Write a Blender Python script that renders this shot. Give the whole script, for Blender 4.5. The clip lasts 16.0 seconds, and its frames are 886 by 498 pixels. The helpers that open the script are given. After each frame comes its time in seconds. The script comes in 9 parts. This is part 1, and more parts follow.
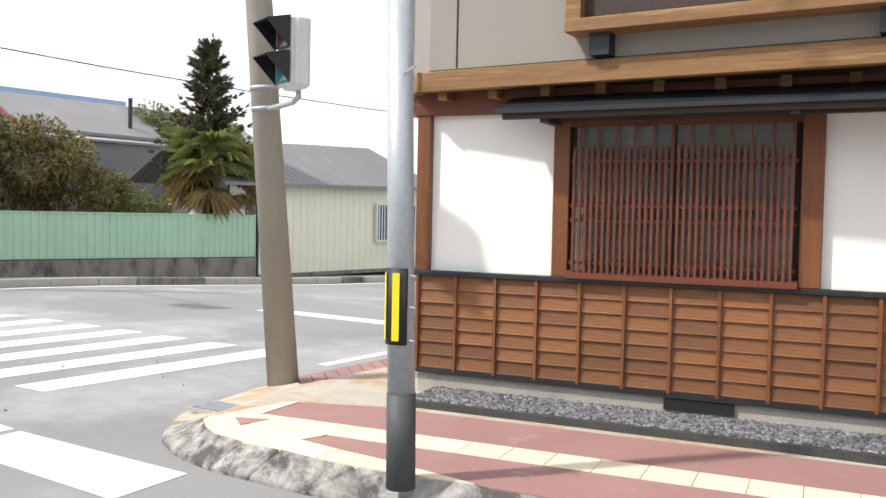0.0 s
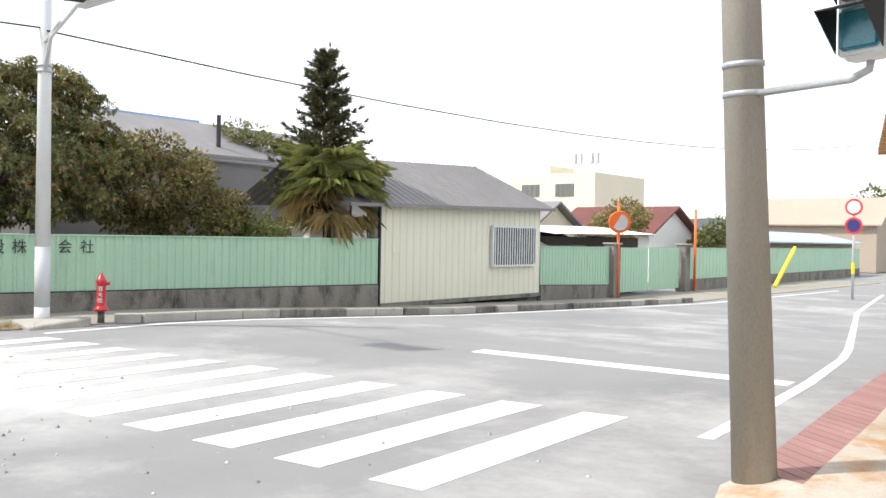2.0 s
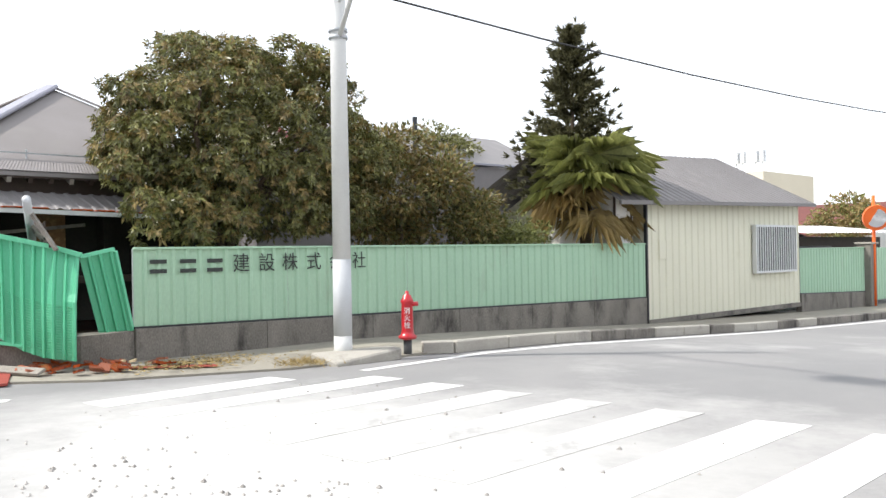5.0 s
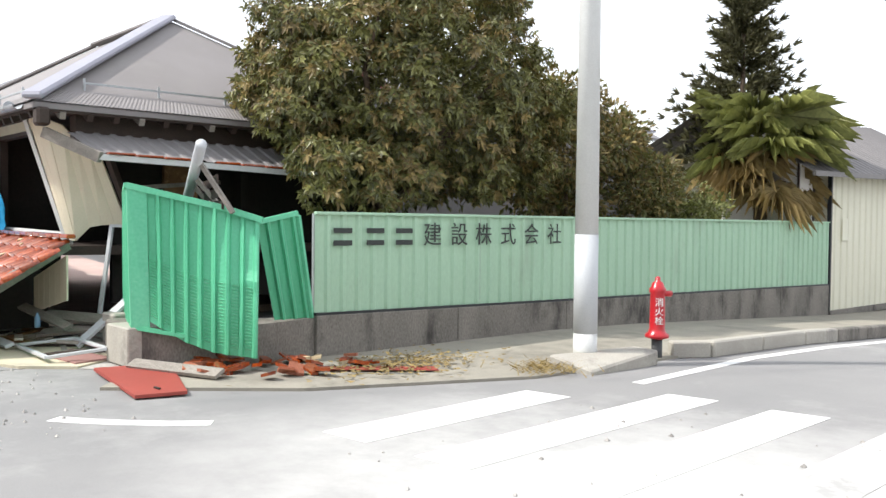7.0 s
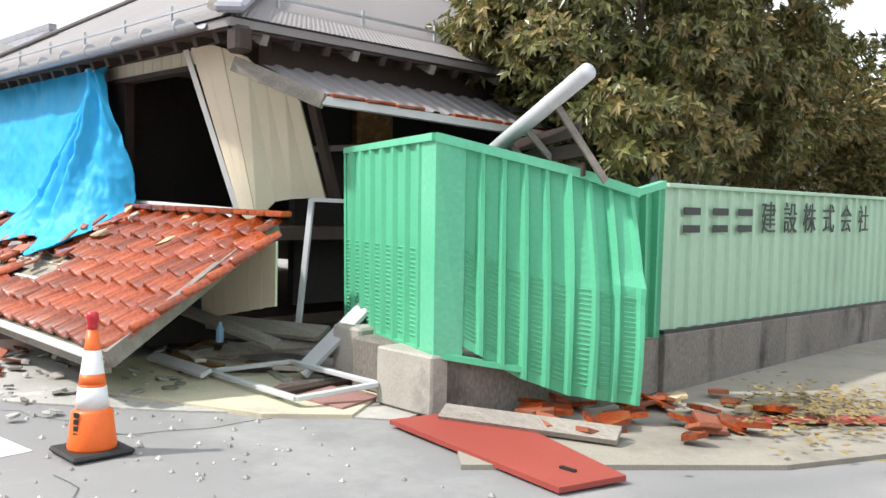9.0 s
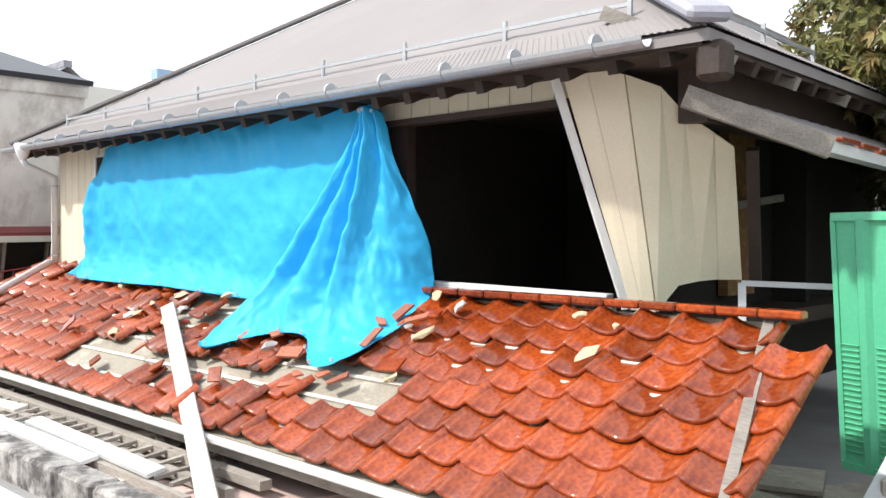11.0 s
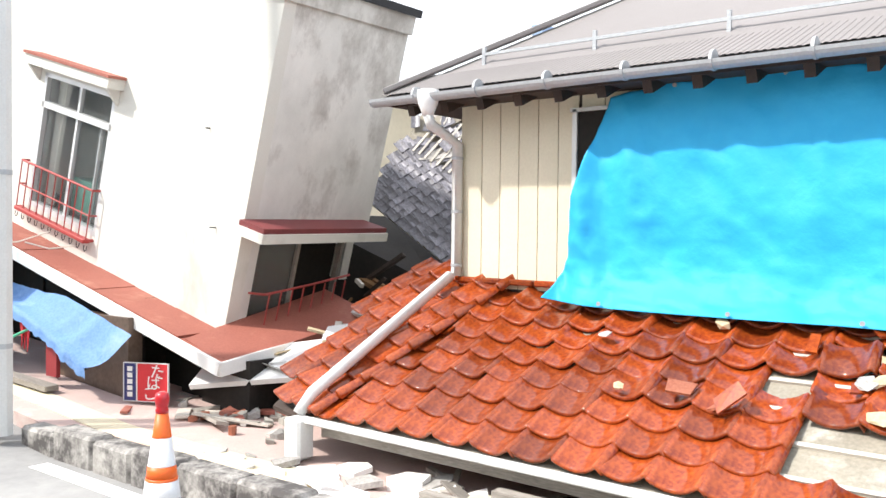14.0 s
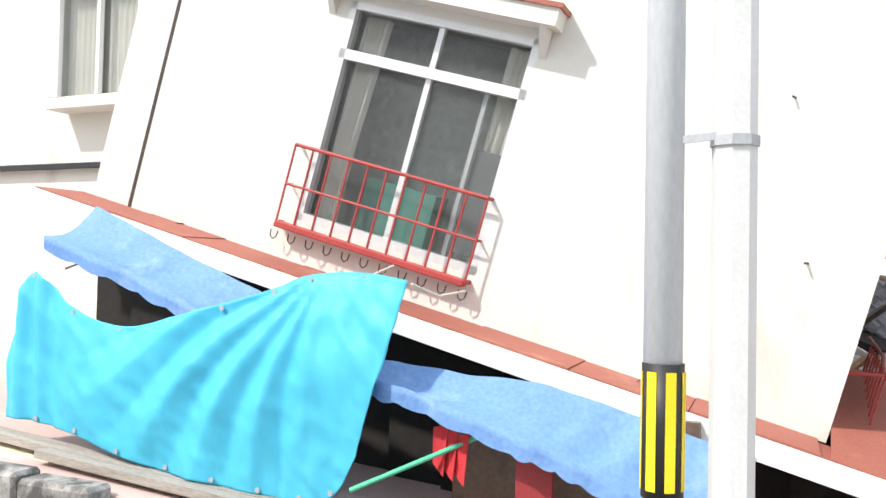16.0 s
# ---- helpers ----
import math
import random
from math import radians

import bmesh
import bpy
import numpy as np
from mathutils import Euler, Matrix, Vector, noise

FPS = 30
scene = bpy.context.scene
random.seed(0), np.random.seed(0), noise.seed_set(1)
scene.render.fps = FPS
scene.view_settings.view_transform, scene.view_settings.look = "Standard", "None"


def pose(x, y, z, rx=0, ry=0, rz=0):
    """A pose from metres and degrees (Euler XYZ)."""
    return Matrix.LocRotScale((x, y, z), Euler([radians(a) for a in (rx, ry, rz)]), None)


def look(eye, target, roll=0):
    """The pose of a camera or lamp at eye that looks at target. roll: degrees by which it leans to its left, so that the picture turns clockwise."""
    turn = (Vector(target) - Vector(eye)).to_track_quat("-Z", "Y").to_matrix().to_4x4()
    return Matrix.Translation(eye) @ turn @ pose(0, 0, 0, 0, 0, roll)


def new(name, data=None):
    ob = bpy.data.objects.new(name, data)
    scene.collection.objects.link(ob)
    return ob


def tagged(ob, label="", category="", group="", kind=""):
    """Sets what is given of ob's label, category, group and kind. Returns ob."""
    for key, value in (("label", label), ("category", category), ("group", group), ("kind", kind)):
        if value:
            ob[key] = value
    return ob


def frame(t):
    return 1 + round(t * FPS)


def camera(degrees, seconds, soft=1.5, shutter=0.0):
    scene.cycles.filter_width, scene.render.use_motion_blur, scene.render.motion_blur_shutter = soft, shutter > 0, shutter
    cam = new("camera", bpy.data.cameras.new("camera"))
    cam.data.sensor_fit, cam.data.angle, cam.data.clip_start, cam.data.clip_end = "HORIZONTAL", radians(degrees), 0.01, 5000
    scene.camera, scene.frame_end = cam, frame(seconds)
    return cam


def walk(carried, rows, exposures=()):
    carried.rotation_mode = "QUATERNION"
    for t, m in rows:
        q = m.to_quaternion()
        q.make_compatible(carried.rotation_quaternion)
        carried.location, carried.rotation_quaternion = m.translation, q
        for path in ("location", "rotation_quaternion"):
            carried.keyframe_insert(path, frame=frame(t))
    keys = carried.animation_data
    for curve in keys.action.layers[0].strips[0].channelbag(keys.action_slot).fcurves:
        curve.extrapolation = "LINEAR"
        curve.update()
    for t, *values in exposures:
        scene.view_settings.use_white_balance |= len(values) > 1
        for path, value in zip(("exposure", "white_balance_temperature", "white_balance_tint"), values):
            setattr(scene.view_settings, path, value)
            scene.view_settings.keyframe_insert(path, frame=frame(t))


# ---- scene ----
cam = camera(54.0, 16.0)
PATH = [
    (0, (1.317, -0.113, 1.747), (0.088, 1.462, 1.671), 1.2),
    (0.5, (0.084, -0.188, 1.794), (-1.118, 1.407, 1.698), 0.6),
    (1, (-0.914, -0.428, 1.764), (-2.114, 1.171, 1.701), 1.0),
    (1.5, (-1.96, -0.528, 1.767), (-3.186, 1.052, 1.723), 1.0),
    (2, (-2.885, -0.463, 1.725), (-4.148, 1.087, 1.698), 1.0),
    (2.5, (-3.805, -0.292, 1.72), (-5.136, 1.2, 1.699), 1.0),
    (3, (-4.705, -0.136, 1.672), (-6.086, 1.31, 1.629), 0.7),
    (3.5, (-5.407, -0.163, 1.629), (-6.817, 1.253, 1.557), -1.1),
    (3.7, (-5.75, -0.2, 1.625), (-7.186, 1.191, 1.563), -3.2),
    (5.8, (-9.969, -0.444, 1.449), (-11.414, 0.938, 1.491), 0.1),
    (6, (-10.32, -0.433, 1.501), (-11.776, 0.937, 1.533), -0.5),
    (6.5, (-11.272, -0.426, 1.559), (-12.747, 0.924, 1.523), 0.5),
    (7, (-12.285, -0.482, 1.54), (-13.76, 0.867, 1.48), 0.6),
    (7.5, (-13.356, -0.588, 1.533), (-14.825, 0.766, 1.455), 1.3),
    (8, (-14.355, -0.749, 1.627), (-15.792, 0.64, 1.575), 0.4),
    (8.5, (-15.626, -0.793, 1.52), (-17.044, 0.615, 1.422), -0.6),
    (9, (-16.878, -0.901, 1.448), (-18.291, 0.511, 1.345), 1.4),
    (9.5, (-17.857, -1.015, 1.452), (-19.292, 0.377, 1.516), 0.7),
    (9.7, (-18.232, -1.037, 1.47), (-19.676, 0.346, 1.516), -1.1),
    (11.8, (-22.788, -1.996, 1.869), (-24.091, -0.481, 1.785), 0.2),
    (12, (-23.227, -2.034, 1.835), (-24.552, -0.54, 1.727), -2.5),
    (12.5, (-24.289, -2.272, 1.89), (-25.595, -0.76, 1.787), -1.7),
    (13, (-25.426, -2.382, 1.796), (-26.728, -0.866, 1.719), -0.3),
    (13.5, (-26.608, -2.478, 1.74), (-27.882, -0.937, 1.686), -0.7),
    (14, (-27.967, -2.6, 1.793), (-29.21, -1.035, 1.753), 0.6),
    (14.5, (-29.473, -2.736, 1.785), (-30.647, -1.117, 1.802), 2.0),
    (15, (-31.082, -2.846, 1.77), (-32.159, -1.162, 1.813), 0.7),
    (15.5, (-32.784, -2.914, 1.731), (-33.753, -1.166, 1.798), 1.3),
    (16, (-34.762, -2.804, 1.704), (-35.564, -0.973, 1.761), 1.3),
]
walk(cam, [(t, look(eye, target, roll)) for t, eye, target, roll in PATH],
     [(0.0, 0.62), (0.5, 0.65), (1.0, 0.72), (2.0, 0.75), (3.5, 0.75), (6.0, 0.75), (7.5, 0.8), (8.5, 0.8), (9.7, 0.85), (12.0, 0.9), (14.0, 1.0), (14.5, 1.08), (15.2, 1.05), (16.0, 0.9)])

# ---- world and sun ----
SUN_DIR = Vector((-0.42, -0.62, 0.86)).normalized()
world = bpy.data.worlds.new("sky")
scene.world = world
world.use_nodes = True
_n = world.node_tree.nodes
_sky = _n.new("ShaderNodeTexSky")
_sky.sky_type = "NISHITA"
_sky.sun_disc = False
_sky.sun_elevation = math.asin(SUN_DIR.z)
_sky.sun_rotation = math.atan2(SUN_DIR.x, SUN_DIR.y)
_sky.air_density, _sky.dust_density, _sky.ozone_density = 1.0, 1.5, 1.0
_n["Background"].inputs["Strength"].default_value = 0.12
# a thin bright veil of cloud over the blue
_veil = _n.new("ShaderNodeMix")
_veil.data_type = "RGBA"
_veil.inputs[0].default_value = 0.72
_veil.inputs[7].default_value = (8.6, 8.8, 9.2, 1)
world.node_tree.links.new(_sky.outputs[0], _veil.inputs[6])
world.node_tree.links.new(_veil.outputs[2], _n["Background"].inputs["Color"])
sun = new("sun", bpy.data.lights.new("sun", "SUN"))
sun.data.energy, sun.data.angle, sun.data.color = 2.7, radians(2.0), (1.0, 0.955, 0.89)
sun.matrix_basis = look(SUN_DIR * 60, (0, 0, 0))


# ---- materials ----
def mat(name, c1, c2=None, rough=0.8, scale=6.0, fine=60.0, bump=0.15, metal=0.0, stain=None, stain_at=0.62, stain_scale=1.3,
        coat=0.0, coat_rough=0.28, rand=0.0, stretch=(1, 1, 1), dist=0.004, spec=0.5, translucent=0.0, mottle=0.5):
    """A surface with grain and cloudy variation between two colours, an optional stain and a little relief."""
    m = bpy.data.materials.new(name)
    m.use_nodes = True
    nt = m.node_tree
    n, ln = nt.nodes, nt.links
    b = n["Principled BSDF"]
    c2 = c2 or tuple(v * 0.8 for v in c1)
    tc = n.new("ShaderNodeTexCoord")
    mp = n.new("ShaderNodeMapping")
    mp.inputs["Scale"].default_value = stretch
    ln.new(tc.outputs["Object"], mp.inputs["Vector"])
    big = n.new("ShaderNodeTexNoise")
    big.inputs["Scale"].default_value, big.inputs["Detail"].default_value, big.inputs["Roughness"].default_value = scale, 6, 0.6
    small = n.new("ShaderNodeTexNoise")
    small.inputs["Scale"].default_value, small.inputs["Detail"].default_value = fine, 3
    for t in (big, small):
        ln.new(mp.outputs[0], t.inputs["Vector"])
    mix = n.new("ShaderNodeMix")
    mix.data_type = "FLOAT"
    mix.inputs[0].default_value = 1 - mottle
    ln.new(big.outputs["Fac"], mix.inputs[2])
    ln.new(small.outputs["Fac"], mix.inputs[3])
    ramp = n.new("ShaderNodeValToRGB")
    ramp.color_ramp.elements[0].position, ramp.color_ramp.elements[1].position = 0.36, 0.64
    ramp.color_ramp.elements[0].color, ramp.color_ramp.elements[1].color = (*c2, 1), (*c1, 1)
    ln.new(mix.outputs[0], ramp.inputs[0])
    col = ramp.outputs[0]
    if stain:
        st = n.new("ShaderNodeTexNoise")
        st.inputs["Scale"].default_value, st.inputs["Detail"].default_value, st.inputs["Roughness"].default_value = stain_scale, 8, 0.7
        ln.new(mp.outputs[0], st.inputs["Vector"])
        sr = n.new("ShaderNodeValToRGB")
        sr.color_ramp.elements[0].position, sr.color_ramp.elements[1].position = stain_at - 0.05, stain_at + 0.1
        ln.new(st.outputs["Fac"], sr.inputs[0])
        mx = n.new("ShaderNodeMix")
        mx.data_type = "RGBA"
        mx.inputs[7].default_value = (*stain, 1)
        ln.new(sr.outputs[0], mx.inputs[0])
        ln.new(col, mx.inputs[6])
        col = mx.outputs[2]
    if rand:
        oi = n.new("ShaderNodeObjectInfo")
        ge = n.new("ShaderNodeNewGeometry")
        ad = n.new("ShaderNodeMath")
        ad.operation = "ADD"
        ln.new(oi.outputs["Random"], ad.inputs[0])
        ln.new(ge.outputs["Random Per Island"], ad.inputs[1])
        fr = n.new("ShaderNodeMath")
        fr.operation = "FRACT"
        ln.new(ad.outputs[0], fr.inputs[0])
        mr = n.new("ShaderNodeMapRange")
        mr.inputs[3].default_value, mr.inputs[4].default_value = 1 - rand, 1 + rand
        ln.new(fr.outputs[0], mr.inputs[0])
        hs = n.new("ShaderNodeHueSaturation")
        ln.new(mr.outputs[0], hs.inputs["Value"])
        ln.new(col, hs.inputs["Color"])
        col = hs.outputs[0]
    ln.new(col, b.inputs["Base Color"])
    b.inputs["Roughness"].default_value = rough
    b.inputs["Metallic"].default_value = metal
    b.inputs["Specular IOR Level"].default_value = spec
    if coat:
        b.inputs["Coat Weight"].default_value, b.inputs["Coat Roughness"].default_value = coat, coat_rough
    if bump:
        bp = n.new("ShaderNodeBump")
        bp.inputs["Strength"].default_value, bp.inputs["Distance"].default_value = bump, dist
        ln.new(mix.outputs[0], bp.inputs["Height"])
        ln.new(bp.outputs[0], b.inputs["Normal"])
    if translucent:
        tr = n.new("ShaderNodeBsdfTranslucent")
        ln.new(col, tr.inputs["Color"])
        ms = n.new("ShaderNodeMixShader")
        ms.inputs[0].default_value = translucent
        ln.new(b.outputs[0], ms.inputs[1])
        ln.new(tr.outputs[0], ms.inputs[2])
        ln.new(ms.outputs[0], n["Material Output"].inputs["Surface"])
    return m


ASPHALT = mat("asphalt", (0.27, 0.265, 0.26), (0.20, 0.20, 0.20), 0.9, 0.35, 140, 0.5, stain=(0.36, 0.355, 0.345), stain_at=0.56, stain_scale=0.22, mottle=0.6)


def dusted(m, centre, radius, colour):
    """Pale dust spread over part of the road, thinning out unevenly."""
    n, ln = m.node_tree.nodes, m.node_tree.links
    b = n["Principled BSDF"]
    old = b.inputs["Base Color"].links[0].from_socket
    tc = n.new("ShaderNodeTexCoord")
    mp = n.new("ShaderNodeMapping")
    mp.inputs["Location"].default_value = [-c / r for c, r in zip(centre, radius)]
    mp.inputs["Scale"].default_value = [1 / r for r in radius]
    ln.new(tc.outputs["Object"], mp.inputs["Vector"])
    gr = n.new("ShaderNodeTexGradient")
    gr.gradient_type = "SPHERICAL"
    ln.new(mp.outputs[0], gr.inputs["Vector"])
    no = n.new("ShaderNodeTexNoise")
    no.inputs["Scale"].default_value, no.inputs["Detail"].default_value, no.inputs["Roughness"].default_value = 0.9, 8, 0.7
    ln.new(tc.outputs["Object"], no.inputs["Vector"])
    mu = n.new("ShaderNodeMath")
    mu.operation = "MULTIPLY"
    ln.new(gr.outputs["Fac"], mu.inputs[0])
    ln.new(no.outputs["Fac"], mu.inputs[1])
    mr = n.new("ShaderNodeMapRange")
    mr.inputs[1].default_value, mr.inputs[2].default_value = 0.08, 0.32
    ln.new(mu.outputs[0], mr.inputs[0])
    mx = n.new("ShaderNodeMix")
    mx.data_type = "RGBA"
    mx.inputs[7].default_value = (*colour, 1)
    ln.new(mr.outputs[0], mx.inputs[0])
    ln.new(old, mx.inputs[6])
    ln.new(mx.outputs[2], b.inputs["Base Color"])


dusted(ASPHALT, (-14.0, -96.6, 0.7), (5.5, 3.6, 3.0), (0.47, 0.465, 0.45))
PAINT = mat("road_paint", (0.80, 0.80, 0.78), (0.66, 0.66, 0.65), 0.7, 2.0, 90, 0.3, stain=(0.42, 0.42, 0.41), stain_at=0.67, stain_scale=2.4)
PAINT_WORN = mat("dusty_road_paint", (0.62, 0.615, 0.60), (0.46, 0.455, 0.445), 0.8, 1.4, 90, 0.3, stain=(0.36, 0.355, 0.345), stain_at=0.52, stain_scale=1.1)
CONCRETE = mat("concrete", (0.44, 0.42, 0.37), (0.33, 0.31, 0.275), 0.9, 2.5, 70, 0.4, stain=(0.22, 0.21, 0.19), stain_at=0.6, stain_scale=1.7)
CONCRETE_DIRTY = mat("weathered_concrete", (0.27, 0.25, 0.22), (0.13, 0.12, 0.105), 0.92, 1.6, 60, 0.5, stain=(0.055, 0.05, 0.045), stain_at=0.55, stain_scale=1.4, stretch=(1, 1, 0.45))
KERB = mat("kerb_stone", (0.46, 0.44, 0.41), (0.24, 0.23, 0.215), 0.92, 7, 60, 0.8, stain=(0.085, 0.078, 0.075), stain_at=0.48, stain_scale=4, mottle=0.8)
PINK = mat("pink_paving", (0.36, 0.20, 0.18), (0.29, 0.155, 0.14), 0.85, 1.4, 90, 0.3, stain=(0.48, 0.42, 0.38), stain_at=0.66, stain_scale=1.2, rand=0.08)
PINK_PALE = mat("faded_pink_paving", (0.56, 0.42, 0.38), (0.46, 0.34, 0.31), 0.88, 1.4, 90, 0.3, stain=(0.55, 0.52, 0.48), stain_at=0.6, stain_scale=2.2, rand=0.08)
CREAM = mat("cream_paving", (0.76, 0.68, 0.50), (0.66, 0.58, 0.42), 0.85, 2, 80, 0.3, stain=(0.45, 0.40, 0.32), stain_at=0.66, stain_scale=2.2, rand=0.07)
RUSTY_CONC = mat("rust_stained_concrete", (0.52, 0.47, 0.39), (0.40, 0.36, 0.30), 0.9, 2, 70, 0.5, stain=(0.42, 0.24, 0.11), stain_at=0.55, stain_scale=1.6)
PEBBLE_BED = mat("dark_mortar", (0.07, 0.07, 0.07), (0.04, 0.04, 0.04), 0.9)
PEBBLE = mat("pebble", (0.24, 0.24, 0.245), (0.10, 0.10, 0.105), 0.7, 9, 60, 0.2, rand=0.55)
PLASTER = mat("white_plaster", (0.86, 0.85, 0.82), (0.83, 0.82, 0.79), 0.85, 1.2, 120, 0.12)
TAUPE = mat("taupe_render", (0.30, 0.275, 0.24), (0.275, 0.25, 0.22), 0.9, 1.5, 180, 0.35)
WOOD = mat("stained_cedar", (0.24, 0.098, 0.030), (0.13, 0.047, 0.015), 0.55, 3.0, 26, 0.25, stretch=(0.35, 1, 6), rand=0.28, stain=(0.31, 0.15, 0.052), stain_at=0.62, stain_scale=2.0)
WOOD_V = mat("stained_post", (0.22, 0.08, 0.024), (0.14, 0.047, 0.015), 0.5, 3.0, 26, 0.2, stretch=(6, 6, 0.35), rand=0.15)
WOOD_BEAM = mat("weathered_beam", (0.27, 0.14, 0.05), (0.15, 0.07, 0.024), 0.6, 2.4, 30, 0.3, stretch=(0.3, 5, 7), stain=(0.44, 0.27, 0.12), stain_at=0.58, stain_scale=1.6)
WOOD_RED = mat("red_brown_wood", (0.17, 0.045, 0.019), (0.115, 0.03, 0.014), 0.5, 3.0, 28, 0.2, stretch=(0.4, 4, 4), rand=0.1)
WOOD_DARK = mat("dark_wood", (0.05, 0.032, 0.024), (0.028, 0.018, 0.014), 0.7, 4, 40, 0.25, rand=0.2)
WOOD_GREY = mat("grey_weathered_wood", (0.35, 0.32, 0.28), (0.19, 0.17, 0.15), 0.85, 3, 34, 0.4, stretch=(0.5, 4, 4), rand=0.25)
WOOD_PALE = mat("raw_plank", (0.62, 0.58, 0.52), (0.48, 0.44, 0.38), 0.8, 3, 34, 0.3, stretch=(0.5, 4, 4), rand=0.15)
BLACK_METAL = mat("black_sheet_metal", (0.030, 0.033, 0.038), (0.02, 0.022, 0.026), 0.42, 4, 60, 0.05, metal=0.2)
GALV = mat("galvanised_steel", (0.47, 0.49, 0.51), (0.38, 0.40, 0.42), 0.5, 18, 60, 0.06, metal=0.35)
GREY_PAINT = mat("grey_painted_steel", (0.54, 0.56, 0.58), (0.48, 0.50, 0.52), 0.5, 3, 60, 0.05, stain=(0.58, 0.60, 0.61), stain_at=0.64, stain_scale=2.2)
PALE_STEEL = mat("pale_painted_steel", (0.66, 0.67, 0.66), (0.58, 0.59, 0.58), 0.45, 2.5, 60, 0.05)
DARK_SLEEVE = mat("dark_grey_sleeve", (0.075, 0.078, 0.082), (0.055, 0.057, 0.06), 0.6, 5, 60, 0.1)
POLE_CONC = mat("pole_concrete", (0.36, 0.335, 0.285), (0.29, 0.27, 0.23), 0.88, 2.5, 90, 0.3, stain=(0.42, 0.40, 0.35), stain_at=0.6, stain_scale=2.4, stretch=(1, 1, 0.4))
BLACK = mat("black_plastic", (0.018, 0.018, 0.019), (0.012, 0.012, 0.013), 0.5, bump=0.03)
YELLOW = mat("yellow_reflector", (0.85, 0.68, 0.02), (0.78, 0.60, 0.02), 0.4, bump=0.03)
SIGNAL_GREY = mat("signal_housing", (0.70, 0.71, 0.71), (0.62, 0.63, 0.63), 0.4, 4, 50, 0.04)
LENS_RED = mat("dark_red_lens", (0.16, 0.055, 0.06), (0.10, 0.035, 0.04), 0.2, bump=0.05, coat=0.5)
LENS_GREEN = mat("teal_lens", (0.06, 0.26, 0.33), (0.035, 0.17, 0.22), 0.2, bump=0.05, coat=0.5)
MINT = mat("faded_green_sheet", (0.40, 0.59, 0.43), (0.345, 0.525, 0.38), 0.5, 1.5, 40, 0.06, stain=(0.33, 0.46, 0.34), stain_at=0.63, stain_scale=1.1, stretch=(1, 1, 0.4), spec=0.35)
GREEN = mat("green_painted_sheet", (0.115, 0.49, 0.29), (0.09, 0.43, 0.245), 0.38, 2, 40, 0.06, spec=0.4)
# lit copy of GREEN: light on louvres, rails and post is in the colour
GREEN_LIT = mat("lit_worn_green_sheet", (0.16, 0.56, 0.35), (0.11, 0.49, 0.285), 0.4, 2.2, 30, 0.05, stain=(0.30, 0.64, 0.48), stain_at=0.66, stain_scale=3.0, spec=0.4)
LETTER = mat("black_lettering", (0.035, 0.045, 0.04), (0.025, 0.03, 0.028), 0.6, bump=0.02)
RED_PAINT = mat("red_enamel", (0.52, 0.012, 0.022), (0.42, 0.01, 0.018), 0.28, 5, 50, 0.04, coat=0.3)
WHITE_PAINT = mat("white_enamel", (0.80, 0.80, 0.79), (0.74, 0.74, 0.73), 0.45, 5, 50, 0.04)
SHED_CREAM = mat("cream_ribbed_steel", (0.76, 0.745, 0.60), (0.70, 0.685, 0.55), 0.55, 1.2, 40, 0.05, stain=(0.60, 0.58, 0.43), stain_at=0.66, stain_scale=0.9, stretch=(1, 1, 0.35))
ROOF_GREY = mat("grey_metal_roofing", (0.235, 0.225, 0.225), (0.20, 0.19, 0.19), 0.6, 0.8, 60, 0.08, stain=(0.27, 0.255, 0.25), stain_at=0.6, stain_scale=0.6, spec=0.3)
HOUSE_ROOF = mat("grey_slate_sheet", (0.27, 0.252, 0.25), (0.225, 0.21, 0.205), 0.72, 0.7, 120, 0.3, stain=(0.26, 0.245, 0.235), stain_at=0.6, stain_scale=0.5, spec=0.3)
RIDGE_METAL = mat("lilac_grey_ridge_cap", (0.34, 0.34, 0.40), (0.29, 0.29, 0.34), 0.6, 2, 50, 0.05)
CREAM_BOARD = mat("cream_siding", (0.76, 0.70, 0.54), (0.69, 0.63, 0.48), 0.65, 1.5, 60, 0.08, stain=(0.50, 0.43, 0.28), stain_at=0.68, stain_scale=1.2, rand=0.04)
TILE = mat("glazed_red_brown_tile", (0.37, 0.072, 0.010), (0.17, 0.020, 0.005), 0.38, 5, 40, 0.05, coat=1.0, coat_rough=0.05, rand=0.34, spec=0.16)
TILE_BROKEN = mat("broken_tile_clay", (0.42, 0.155, 0.085), (0.27, 0.07, 0.035), 0.6, 6, 60, 0.3, rand=0.3)
SHEATHING = mat("roof_underlay", (0.36, 0.325, 0.26), (0.25, 0.225, 0.18), 0.85, 2.5, 50, 0.3, stain=(0.48, 0.46, 0.40), stain_at=0.6, stain_scale=3)
CLAY_MUD = mat("mud_plaster_lump", (0.62, 0.50, 0.33), (0.48, 0.37, 0.23), 0.95, 9, 60, 0.8, dist=0.01)
TARP = mat("blue_tarpaulin", (0.034, 0.47, 0.84), (0.028, 0.44, 0.82), 0.55, 3.0, 12, 0.6, dist=0.014, translucent=0.1, spec=0.35)
TARP_PALE = mat("pale_blue_tarpaulin", (0.10, 0.56, 0.76), (0.085, 0.53, 0.74), 0.5, 2.0, 18, 0.25, dist=0.008, translucent=0.25, spec=0.3)
AWNING = mat("faded_blue_canvas", (0.19, 0.36, 0.68), (0.13, 0.27, 0.57), 0.7, 2.2, 40, 0.2, stain=(0.30, 0.46, 0.75), stain_at=0.6, stain_scale=1.5, translucent=0.15)
